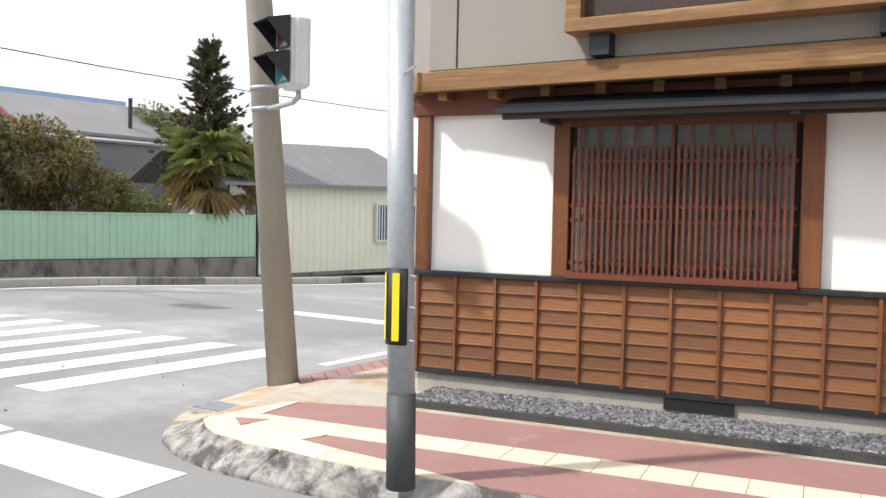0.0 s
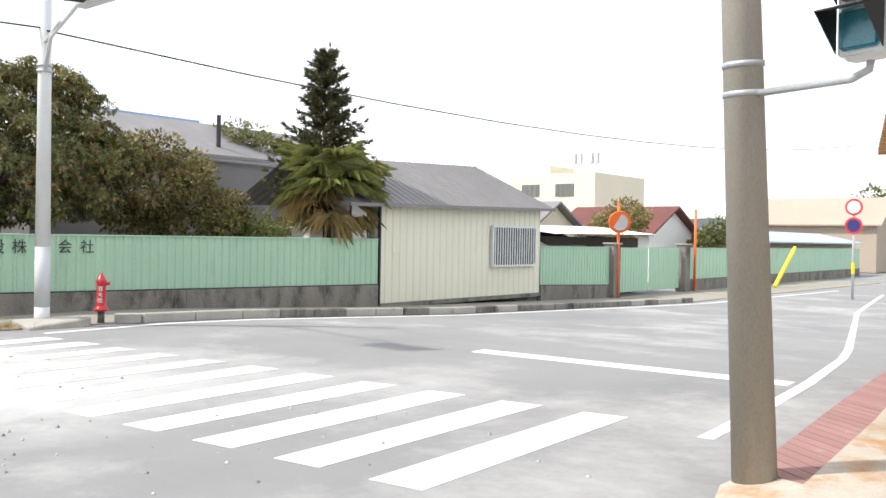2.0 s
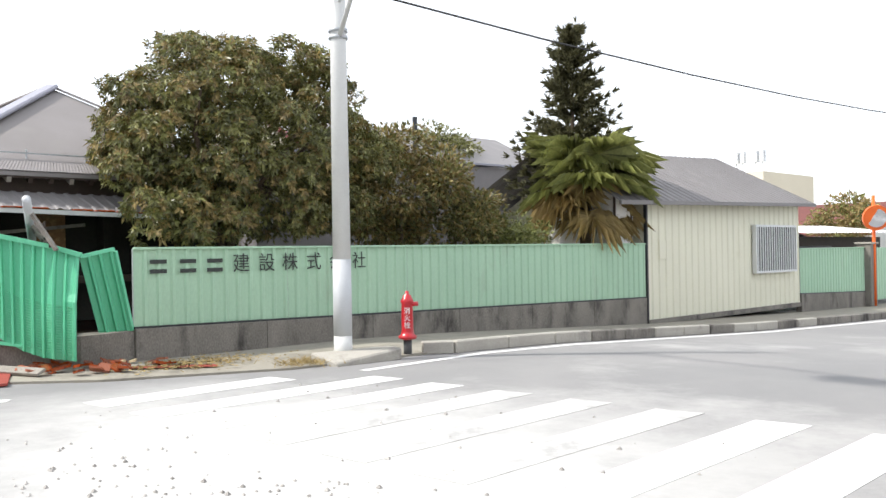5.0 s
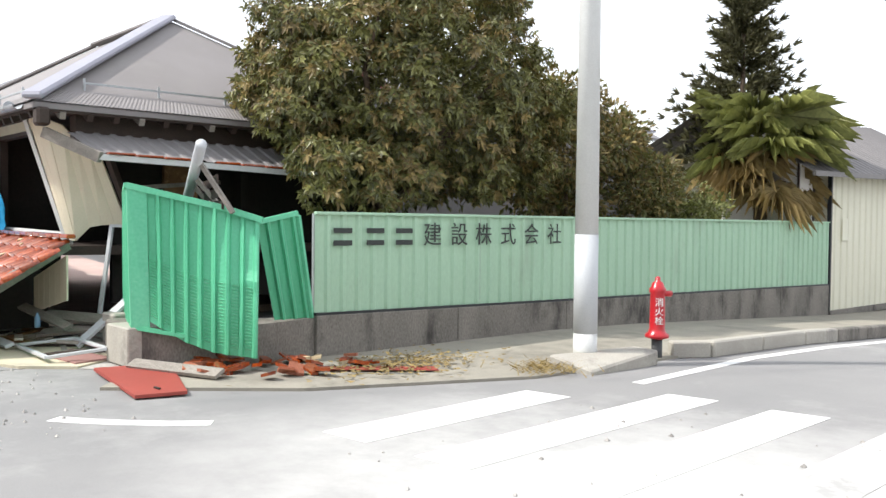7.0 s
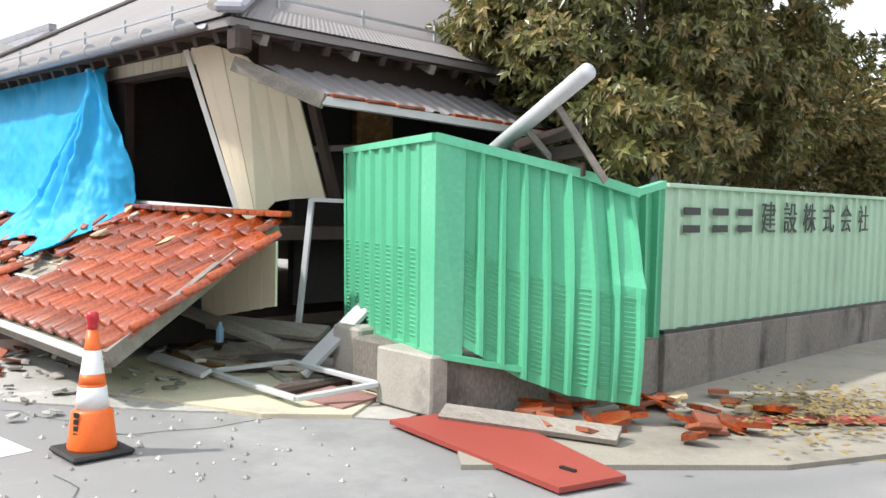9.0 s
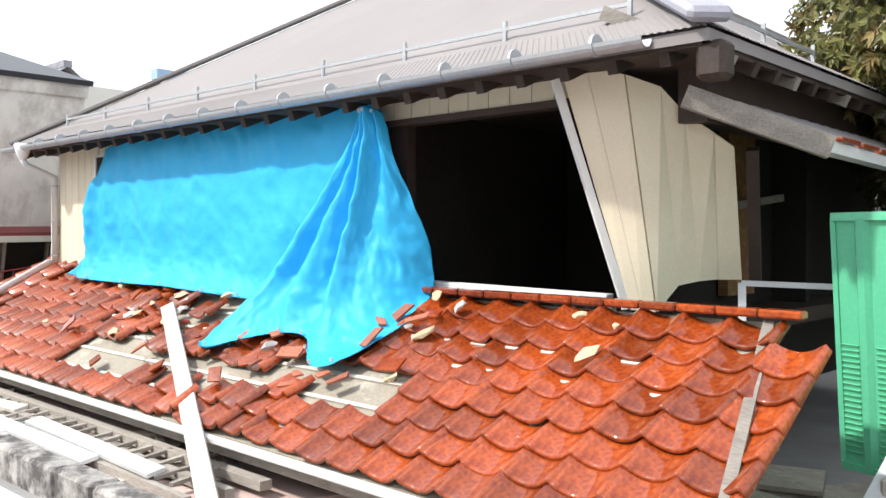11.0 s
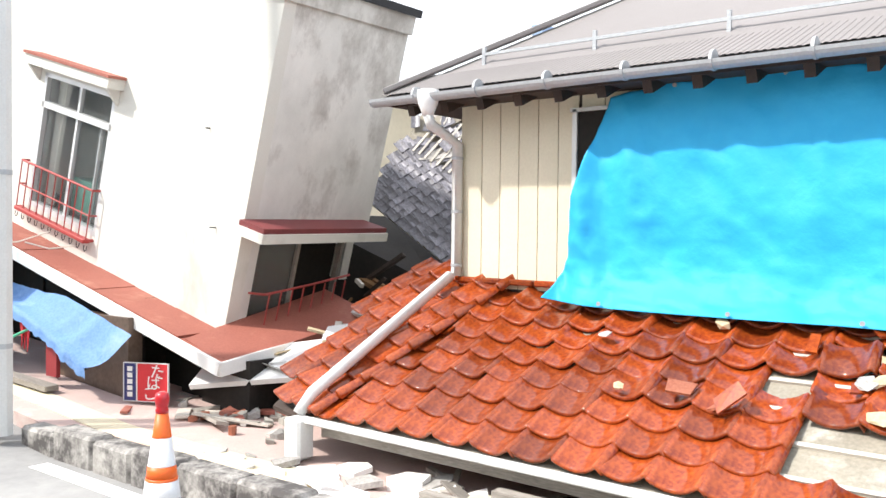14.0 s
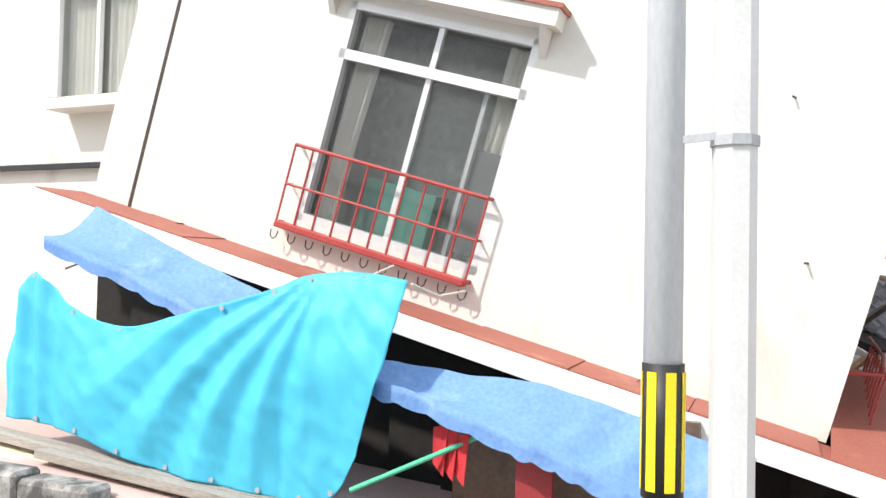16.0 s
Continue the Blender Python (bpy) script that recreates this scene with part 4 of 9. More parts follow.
# ---- concrete pole with pedestrian signal ----
cp = thing("utility_pole", (-4.95, 5.48, 0.08), "round beige concrete utility pole leaning slightly", "utility pole")
P0, P1 = Vector((-4.95, 5.48, 0.08)), Vector((-5.12, 4.78, 8.55))
bm = B()
tube(bm, P0, P1, 0.15, 0.085, 28)
part("shaft", bm, POLE_CONC, cp, "", True)
lean = (P1 - P0) / 8.47
for z in (2.61, 2.8):
    bm = B()
    c = P0 + lean * z
    tube(bm, c, c + lean * 0.035, 0.137, 0.137, 24)
    part("band", bm, GALV, cp, "steel band", True)
sig = thing("pedestrian_signal", (-4.13, 4.86, 2.76), "grey two-lamp pedestrian signal with black visors on the concrete pole", "traffic light")
bm = B()
c = P0 + lean * 2.62
pipe(bm, [c, (-4.25, 4.92, 2.68), (-4.15, 4.89, 2.72), (-4.13, 4.86, 2.79)], 0.024, 12)
part("arm", bm, GALV, sig, "", True)
SM = Matrix.Translation((-4.13, 4.83, 2.765)) @ pose(0, 0, 0, 0, 0, -18)
bm = B()
box(bm, -0.15, 0.15, -0.08, 0.08, 0, 0.6, 0.035, SM)
part("housing", bm, SIGNAL_GREY, sig)
bm = B()
box(bm, -0.14, 0.14, -0.10, -0.075, 0.015, 0.585, 0.02, SM)
part("face", bm, SIGNAL_GREY, sig)
for z, mt in ((0.015, LENS_GREEN), (0.295, LENS_RED)):
    bm = B()
    box(bm, -0.115, 0.115, -0.118, -0.105, z + 0.03, z + 0.26, 0.02, SM)
    part("lens", bm, mt, sig)
    bm = B()
    v = [SM @ Vector(p) for p in ((-0.14, -0.11, z + 0.285), (0.14, -0.11, z + 0.285), (0.14, -0.32, z + 0.235), (-0.14, -0.32, z + 0.235))]
    slab(bm, v, 0.008, SM.to_3x3() @ Vector((0, 0, 1)))
    for s in (-0.14, 0.14):
        v = [SM @ Vector(p) for p in ((s, -0.11, z + 0.285), (s, -0.32, z + 0.235), (s, -0.11, z + 0.02))]
        slab(bm, v, 0.006, SM.to_3x3() @ Vector((1, 0, 0)))
    part("visor", bm, BLACK, sig)


# ---- green fence, shed, hydrant, lamp pole ----
GX = -20.4


def fence_run(y0, y1, base, top_z, label, ribs_per_m=4.6, x=GX, n_panels=None):
    """Ribbed sheets on a base wall; base: height of the wall's top at both ends."""
    def bz(y):
        return base[0] + (base[1] - base[0]) * (y - y0) / (y1 - y0)

    f = thing("sheet_fence", (x, (y0 + y1) / 2, 0), label, "fence")
    bm = B()
    seg = max(1, round((y1 - y0) / 2.2))
    for k in range(seg):
        a, b = y0 + (y1 - y0) * k / seg, y0 + (y1 - y0) * (k + 1) / seg
        bm = B()
        q = [bm.verts.new((xx, y, z)) for xx in (x - 0.14, x + 0.05) for y, z in ((a + 0.004, drop(a) - 0.1), (b - 0.004, drop(b) - 0.1), (b - 0.004, bz(b)), (a + 0.004, bz(a)))]
        for side in ((0, 1, 2, 3), (4, 7, 6, 5), (0, 4, 5, 1), (1, 5, 6, 2), (2, 6, 7, 3), (3, 7, 4, 0)):
            bm.faces.new([q[i] for i in side])
        bmesh.ops.bevel(bm, geom=bm.edges[:], offset=0.008, segments=1, affect="EDGES")
        part("base_wall", bm, CONCRETE_DIRTY, f, "stained concrete base wall")
    n = n_panels or max(1, round((y1 - y0) / 1.3))
    for k in range(n):
        a, b = y0 + (y1 - y0) * k / n, y0 + (y1 - y0) * (k + 1) / n
        bm = B()
        d = rng.uniform(-0.006, 0.006)
        sheet(bm, (x + d, a, bz(a) + 0.02), (x + d, b, bz(b) + 0.02), (x + d, a, top_z), (x + d, b, top_z), max(2, round((b - a) * ribs_per_m)), 0.028, 0.3, normal=(1, 0, 0))
        part("panel", bm, MINT, f)
    bm = B()
    box(bm, x - 0.02, x + 0.045, y0, y1, top_z - 0.012, top_z + 0.022, 0.004)
    part("top_rail", bm, MINT, f)
    bm = B()
    bar(bm, (x + 0.01, y0, bz(y0) + 0.015), (x + 0.01, y1, bz(y1) + 0.015), 0.06, 0.03)
    part("bottom_rail", bm, BLACK_METAL, f)
    for k in range(int((y1 - y0) / 2) + 1):
        bm = B()
        y = y0 + 0.03 + 2 * k
        box(bm, x - 0.07, x - 0.03, y - 0.02, y + 0.02, bz(y), top_z)
        part("post", bm, GALV, f)
    return f


fence = fence_run(5.0, 18.02, (0.49, 0.3), 1.63, "pale green ribbed steel fence on a stained concrete base")
# lettering: plain bars for the name, then the words for a construction company
for y in (5.36, 5.83, 6.27):
    for dz in (0.07, -0.07):
        bm = B()
        box(bm, GX + 0.036, GX + 0.04, y - 0.13, y + 0.13, 1.37 + dz - 0.03, 1.37 + dz + 0.03)
        part("name_bar", bm, LETTER, fence)
for ch, y in zip("建設株式会社", (6.73, 7.19, 7.63, 8.1, 8.57, 9.06)):
    text("letter", ch, 0.31, Matrix.Translation((GX + 0.037, y, 1.375)) @ pose(0, 0, 0, 90, 0, 90), LETTER, fence, 0.003)

fence_run(26.75, 32.0, (0.0, -0.15), 1.43, "pale green ribbed steel fence beyond the shed")
gate = thing("yard_gate", (GX, 36, 0), "pale green double sheet gate between concrete posts", "gate")
for y0, y1 in ((32.6, 35.7), (35.8, 39.0)):
    bm = B()
    sheet(bm, (GX - 0.05, y0, -0.5), (GX - 0.05, y1, -0.5), (GX - 0.05, y0, 1.42), (GX - 0.05, y1, 1.42), 12, 0.025, normal=(1, 0, 0))
    part("leaf", bm, MINT, gate)
for y in (32.28, 39.4):
    bm = B()
    box(bm, GX - 0.25, GX + 0.25, y - 0.28, y + 0.28, -0.8, 1.55, 0.02)
    part("post", bm, CONCRETE_DIRTY, gate, "grey block gate post")
    bm = B()
    box(bm, GX - 0.3, GX + 0.3, y - 0.33, y + 0.33, 1.55, 1.62, 0.01)
    part("cap", bm, CONCRETE, gate)
fence_run(39.8, 72.0, (-0.15, -0.15), 1.4, "long pale green sheet fence far along the side street", 2.6)

# shed
shed = thing("steel_shed", (-22.6, 22.5, 0), "cream ribbed steel shed with a grey gabled roof", "shed")
SY0, SY1 = 18.08, 26.68
bm = B()
sheet(bm, (GX, SY0, 0.12), (GX, SY1, 0.12), (GX, SY0, 3.05), (GX, SY1, 3.2), 27, 0.03, 0.2, normal=(1, 0, 0))
part("wall", bm, SHED_CREAM, shed)
bm = B()
box(bm, GX - 4.6, GX - 0.02, SY0 + 0.02, SY1 - 0.02, 0.0, 3.02)
part("inner_wall", bm, SHED_CREAM, shed)
bm = B()
box(bm, GX - 0.03, GX + 0.06, SY0 - 0.01, SY1, 0, 0.13)
part("footing", bm, CONCRETE_DIRTY, shed)
bm = B()
box(bm, GX - 0.04, GX + 0.045, SY0 - 0.03, SY0 + 0.03, 0.1, 3.05)
part("corner_trim", bm, BLACK_METAL, shed)
bm = B()
sheet(bm, (GX + 0.35, SY0 - 1.6, 3.02), (GX + 0.35, SY1 + 0.35, 3.22), (GX - 2.1, SY0 - 1.6, 4.45), (GX - 2.1, SY1 - 1.3, 4.75), 34, 0.03, 0.12, normal=(0.5, 0, 0.86))
part("roof", bm, ROOF_GREY, shed, "grey ribbed metal roof")
bm = B()
sheet(bm, (GX - 4.9, SY0 - 1.6, 3.02), (GX - 4.9, SY1 + 0.35, 3.22), (GX - 2.1, SY0 - 1.6, 4.45), (GX - 2.1, SY1 - 1.3, 4.75), 30, 0.03, 0.12, normal=(-0.5, 0, 0.86))
part("roof", bm, ROOF_GREY, shed)
bm = B()
slab(bm, [(GX + 0.35, SY1 + 0.35, 3.22), (GX - 4.9, SY1 + 0.35, 3.22), (GX - 2.1, SY1 - 1.3, 4.75)], 0.03)
part("roof", bm, ROOF_GREY, shed)
bm = B()
slab(bm, [(GX - 0.02, SY0 + 0.02, 3.0), (GX - 4.6, SY0 + 0.02, 3.0), (GX - 2.1, SY0 + 0.02, 4.4)], 0.05, (0, 1, 0))
part("gable", bm, SHED_CREAM, shed)
bm = B()
bar(bm, (GX + 0.38, SY0 - 1.6, 2.98), (GX + 0.38, SY1 + 0.4, 3.18), 0.07, 0.1)
part("fascia", bm, ROOF_GREY, shed)
# shed window with grille
swin = thing("barred_window", (GX, 25.5, 1.1), "shed window with an aluminium bar grille", "window")
WY0, WY1, WZa, WZb = 23.6, 26.15, 1.18, 2.48
bm = B()
box(bm, GX + 0.035, GX + 0.045, WY0, WY1, WZa, WZb)
part("pane", bm, GLASS_DUSTY, swin)
# black sheet behind the pane, in place of the shed's unlit inside
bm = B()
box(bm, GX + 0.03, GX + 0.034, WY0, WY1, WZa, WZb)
part("room_shade", bm, INTERIOR_SHADE, swin)
for a in ((WY0 - 0.05, WY1 + 0.05, WZa - 0.06, WZa), (WY0 - 0.05, WY1 + 0.05, WZb, WZb + 0.06), (WY0 - 0.06, WY0, WZa, WZb), (WY1, WY1 + 0.06, WZa, WZb)):
    bm = B()
    box(bm, GX + 0.03, GX + 0.16, a[0], a[1], a[2], a[3])
    part("frame", bm, ALU, swin)
for k in range(17):
    y = WY0 + 0.1 + (WY1 - WY0 - 0.2) * k / 16
    bm = B()
    box(bm, GX + 0.13, GX + 0.15, y - 0.022, y + 0.022, WZa, WZb)
    part("grille_bar", bm, ALU, swin)
bm = B()
box(bm, GX + 0.032, GX + 0.05, 18.62, 18.9, 1.62, 2.1, 0.005)
meter_door = solo("meter_door", bm, SHED_CREAM, "small cream meter door on the shed wall", "meter door")
annex = thing("shed_annex", (GX - 0.6, 17.2, 0), "white side wall and dark doorway behind the fence", "outbuilding")
bm = B()
box(bm, GX - 2.2, GX - 0.25, 17.1, 17.9, -0.4, 2.95)
part("wall", bm, PLASTER, annex)
bm = B()
box(bm, GX - 0.27, GX - 0.23, 17.1, 17.16, 1.6, 2.95)
box(bm, GX - 0.27, GX - 0.23, 17.8, 17.86, 1.6, 2.95)
part("trim", bm, WOOD_DARK, annex)

for ob in (shed, swin, meter_door):
    ob.location.z -= 0.38

# hydrant
hx, hy = -17.94, 8.02
hyd = thing("fire_hydrant", (hx, hy, 0.0), "red standpipe fire hydrant with black foot beside the kerb", "fire hydrant")
bm = B()
tube(bm, (hx, hy, -0.02), (hx, hy, 0.26), 0.062, 0.062, 18)
part("foot", bm, DARK_SLEEVE, hyd, "black cast-iron foot", True)
bm = B()
lathe(bm, (hx, hy, 0.24), [(0.075, 0), (0.135, 0.02), (0.135, 0.05), (0.10, 0.08), (0.088, 0.12), (0.083, 0.52), (0.095, 0.54), (0.095, 0.575), (0.075, 0.60), (0.06, 0.645), (0.03, 0.665), (0.03, 0.70), (0.012, 0.715)], 22)
part("barrel", bm, RED_PAINT, hyd, "", True)
for a in (0, 90, 180, 270):
    bm = B()
    c = Vector((hx + 0.118 * math.cos(radians(a + 20)), hy + 0.118 * math.sin(radians(a + 20)), 0.255))
    tube(bm, c, c + Vector((0, 0, 0.05)), 0.014, 0.014, 6)
    part("bolt", bm, RED_PAINT, hyd)
bm = B()
tube(bm, (hx + 0.05, hy + 0.02, 0.76), (hx + 0.1, hy + 0.12, 0.76), 0.035, 0.035, 14)
part("outlet", bm, RED_PAINT, hyd, "", True)
for i, ch in enumerate("消火栓"):
    text("letter", ch, 0.10, Matrix.Translation((hx + 0.066, hy - 0.062, 0.66 - 0.105 * i)) @ pose(0, 0, 0, 90, 0, 47), WHITE_PAINT, hyd, 0.006)

# lamp pole
lp = thing("street_light_pole", (-18.2, 7.04, 0), "tall pale steel traffic-light pole with grey painted lower part", "pole")
bm = B()
tube(bm, (-18.2, 7.04, 0.0), (-18.2, 7.04, 0.37), 0.13, 0.13, 24)
part("foot", bm, PALE_STEEL, lp, "", True)
bm = B()
tube(bm, (-18.2, 7.04, 0.36), (-18.2, 7.04, 1.43), 0.132, 0.130, 24)
part("lower_shaft", bm, GREY_PAINT, lp, "grey painted lower shaft", True)
bm = B()
tube(bm, (-18.2, 7.04, 1.42), (-18.2, 7.04, 7.4), 0.127, 0.10, 24)
part("shaft", bm, PALE_STEEL, lp, "", True)
for z in (4.52, 4.62):
    bm = B()
    tube(bm, (-18.2, 7.04, z), (-18.2, 7.04, z + 0.05), 0.135, 0.135, 20)
    part("band", bm, GALV, lp, "", True)
bm = B()
pipe(bm, [(-18.11, 7.0, 4.55), (-17.6, 6.85, 5.05), (-15.0, 6.2, 5.35)], 0.035, 10)
pipe(bm, [(-18.11, 7.0, 5.05), (-16.8, 6.6, 5.15)], 0.03, 10)
part("arm", bm, PALE_STEEL, lp, "", True)
tl = thing("traffic_light", (-14.6, 6.1, 4.95), "horizontal traffic light on a pole arm", "traffic light")
bm = B()
box(bm, -15.2, -14.0, 6.0, 6.2, 5.0, 5.36, 0.04)
part("housing", bm, SIGNAL_GREY, tl)
for i in range(3):
    bm = B()
    tube(bm, (-14.95 + 0.36 * i, 5.99, 5.18), (-14.95 + 0.36 * i, 5.72, 5.15), 0.15, 0.15, 18, False)
    part("visor", bm, BLACK, tl)

# overhead cable, three stays of it
for a, b, sag in (((-18.05, 7.0, 5.24), (-14.5, 75.0, 11.3), 2.2), ((-18.15, 7.0, 5.3), (-35, -30, 8.0), 0.4)):
    bm = B()
    pts = [Vector(a).lerp(Vector(b), i / 16) - Vector((0, 0, sag * 4 * (i / 16) * (1 - i / 16))) for i in range(17)]
    pipe(bm, pts, 0.016, 6)
    solo("cable", bm, BLACK, "thin black overhead cable", "cable")

# ---- garden trees behind the fence ----
tr = random.Random(11)
ct = thing("evergreen_tree", (-22.6, 7.6, 0), "broad evergreen tree with dense bronze-green leaves behind the fence", "tree")
bm = B()
tube(bm, (-22.6, 7.6, 0), (-22.55, 7.7, 1.9), 0.16, 0.12, 12)
part("trunk", bm, BARK, ct, "", True)
for k in range(9):
    a = 2 * math.pi * k / 9
    bm = B()
    p = Vector((-22.55, 7.7, 1.5 + 0.12 * (k % 4)))
    q = p + Vector((1.0 * math.cos(a), 1.5 * math.sin(a), 1.1 + 0.5 * (k % 3)))
    tube(bm, p, q, 0.07, 0.04, 8)
    tube(bm, q, q + Vector((0.5 * math.cos(a + 0.5), 0.7 * math.sin(a + 0.5), 0.7)), 0.04, 0.015, 8)
    part("limb", bm, BARK, ct, "", True)
def sprigs(name, materials, parent, boughs, count, size, rng, out_from):
    """Leaf rosettes on the outer and upper sides of many boughs, so that dark gaps stay between them."""
    verts, faces, slots = [], [], []
    weights = [r * r for _, r in boughs]
    for _ in range(count):
        c, r = rng.choices(boughs, weights)[0]
        c = Vector(c)
        d = Vector((rng.gauss(0, 1), rng.gauss(0, 1), rng.gauss(0.25, 0.9))).normalized()
        lead = (c - Vector(out_from)).normalized()
        if d.dot(lead) < -0.25:
            d = (d + lead * 1.2).normalized()
        p = c + Vector((d.x, d.y, d.z * 0.75)) * r * (0.72 + 0.36 * rng.random() ** 0.7)
        axis = (d * 0.8 + lead * 0.5 + Vector((rng.uniform(-0.5, 0.5), rng.uniform(-0.5, 0.5), rng.uniform(-0.7, 0.35)))).normalized()
        sa = axis.cross(Vector((rng.uniform(-1, 1), rng.uniform(-1, 1), rng.uniform(-1, 1)))).normalized()
        sb = axis.cross(sa)
        pale = rng.random() < 0.28
        for k in range(7):
            a = 2.4 * k + rng.uniform(-0.3, 0.3)
            o = (axis * rng.uniform(0.25, 0.8) + sa * math.cos(a) + sb * math.sin(a) + Vector((0, 0, -0.35))).normalized()
            w = o.cross(axis + Vector((0.01, 0.02, 0.0))).normalized()
            nm = w.cross(o)
            s_ = size * rng.uniform(0.7, 1.25)
            b = p - axis * 0.012 * k
            i = len(verts)
            verts += [b, b + o * s_ * 0.45 + w * s_ * 0.19 + nm * s_ * 0.07, b + o * s_ - Vector((0, 0, s_ * 0.15)), b + o * s_ * 0.45 - w * s_ * 0.19 + nm * s_ * 0.07]
            faces += [(i, i + 1, i + 2), (i, i + 2, i + 3)]
            slots += [1 if pale else 0] * 2
    ob = soup(name, verts, faces, materials, parent)
    ob.data.polygons.foreach_set("material_index", slots)
    return ob


boughs = []
for _ in range(175):
    d = Vector((tr.gauss(0, 1), tr.gauss(0, 1), tr.gauss(0.1, 0.85))).normalized()
    k = tr.uniform(0.72, 1.0)
    p = Vector((-22.55, 8.35, 3.3)) + Vector((d.x * 1.8, d.y * 2.85, d.z * 2.35 if d.z > 0 else d.z * 1.4)) * k
    boughs.append((tuple(p), tr.uniform(0.3, 0.52)))
for p, r in (((-22.5, 7.5, 5.0), 0.5), ((-22.4, 8.2, 5.1), 0.45), ((-22.3, 7.0, 4.7), 0.5), ((-21.3, 6.2, 2.2), 0.5), ((-21.2, 7.0, 2.1), 0.45), ((-21.2, 8.4, 2.2), 0.5), ((-21.4, 9.6, 2.4), 0.5), ((-21.3, 5.7, 2.3), 0.4),
             ((-21.0, 5.5, 1.85), 0.25), ((-20.9, 6.3, 1.8), 0.22), ((-22.2, 10.4, 3.2), 0.5), ((-22.2, 5.9, 3.6), 0.45)):
    boughs.append((p, r))
sprigs("crown", [LEAF, LEAF_BROWN], ct, boughs, 12500, 0.11, tr, (-22.55, 8.0, 2.6))
leaves("inner_leaves", [LEAF], ct, [(-22.6, 8.0, 3.2), (-22.6, 8.0, 4.0)], [(1.45, 2.1, 1.5), (0.9, 1.3, 0.9)], 9000, 0.11, tr, shell=0.35)

def bush(name, label, c, r, n, size, mats, seed, group=""):
    q = random.Random(seed)
    t = thing(name, (c[0], c[1], 0), label, "tree" if "tree" in name else "shrub", group)
    bm = B()
    tube(bm, (c[0], c[1], drop(c[1]) - 0.05), (c[0], c[1], c[2]), 0.07, 0.03, 8)
    part("trunk", bm, BARK, t, "", True)
    cs, rs = [c], [tuple(v * 0.75 for v in r)]
    for _ in range(24):
        d = Vector((q.gauss(0, 1), q.gauss(0, 1), q.gauss(0, 1))).normalized()
        cs.append(tuple(Vector(c) + Vector((d.x * r[0], d.y * r[1], d.z * r[2])) * 0.85))
        s = q.uniform(0.22, 0.42) * max(r)
        rs.append((s, s, s * 0.8))
    for k, (m, share) in enumerate(mats):
        leaves("crown" if k == 0 else "new_growth", [m], t, cs, rs, int(n * share), size, q, shell=0.45)
    return t


bush("garden_tree", "smaller bronze-leaved tree beside the large evergreen", (-22.6, 12.0, 2.9), (1.0, 1.5, 1.15), 11000, 0.13, ((LEAF_BROWN, 0.6), (LEAF, 0.4)), 21)
bush("garden_shrub", "spreading dark juniper shrub behind the fence", (-22.0, 13.6, 2.2), (0.8, 1.0, 0.6), 5000, 0.11, ((LEAF, 0.6), (LEAF_BROWN, 0.4)), 22)
bush("garden_shrub", "yellow-green shrub at the fence top", (-21.6, 14.6, 1.8), (0.6, 0.9, 0.45), 3500, 0.10, ((FROND, 0.7), (LEAF, 0.3)), 23)
bush("round_tree", "distant clipped pine showing over the roof", (-33.0, 23.0, 5.6), (1.6, 1.6, 0.7), 4500, 0.16, ((LEAF, 1.0),), 24)

# conifer
cf = thing("conifer", (-22.1, 17.5, 0), "dark slender conifer with several tips", "tree")
bm = B()
tube(bm, (-22.1, 17.5, -0.4), (-22.1, 17.4, 7.0), 0.14, 0.02, 10)
part("trunk", bm, BARK, cf, "", True)
verts, faces = [], []
q = random.Random(31)


def tuft(p, d, n, s):
    for _ in range(n):
        o = (d + Vector((q.uniform(-1, 1), q.uniform(-1, 1), q.uniform(-1, 1))) * 0.75).normalized()
        sd = o.cross(Vector((q.uniform(-1, 1), q.uniform(-1, 1), q.uniform(-1, 1)))).normalized() * s * 0.16
        i = len(verts)
        verts.extend([p - sd, p + sd, p + o * s])
        faces.append((i, i + 1, i + 2))


for k in range(330):
    z = 2.2 + 4.9 * q.random() ** 1.25
    a = q.uniform(0, 2 * math.pi)
    reach = (0.2 + 0.34 * (7.2 - z)) * q.uniform(0.35, 1.15)
    reach = min(reach, 1.7)
    d = Vector((math.cos(a), math.sin(a), 0.25 + 0.35 * q.random()))
    p0 = Vector((-22.1, 17.45, z))
    for j in range(1, 6):
        tuft(p0 + d * reach * j / 5, d, 10, 0.22)
for dx, dy, z in ((0.0, -0.55, 6.5), (0.1, 0.05, 7.35), (0, -0.2, 6.9), (0.1, 0.45, 5.8)):
    for j in range(9):
        tuft(Vector((-22.1 + dx, 17.45 + dy, z - 0.13 * j)), Vector((0, 0, 1)), 9, 0.17)
soup("crown", verts, faces, NEEDLE, cf)

# fan palm
pm = thing("fan_palm", (-21.35, 16.9, 0), "fan palm with yellowing fronds hanging over the fence", "palm")
bm = B()
tube(bm, (-21.35, 16.9, -0.4), (-21.35, 16.9, 3.2), 0.16, 0.13, 12)
part("trunk", bm, BARK, pm, "", True)
q = random.Random(37)


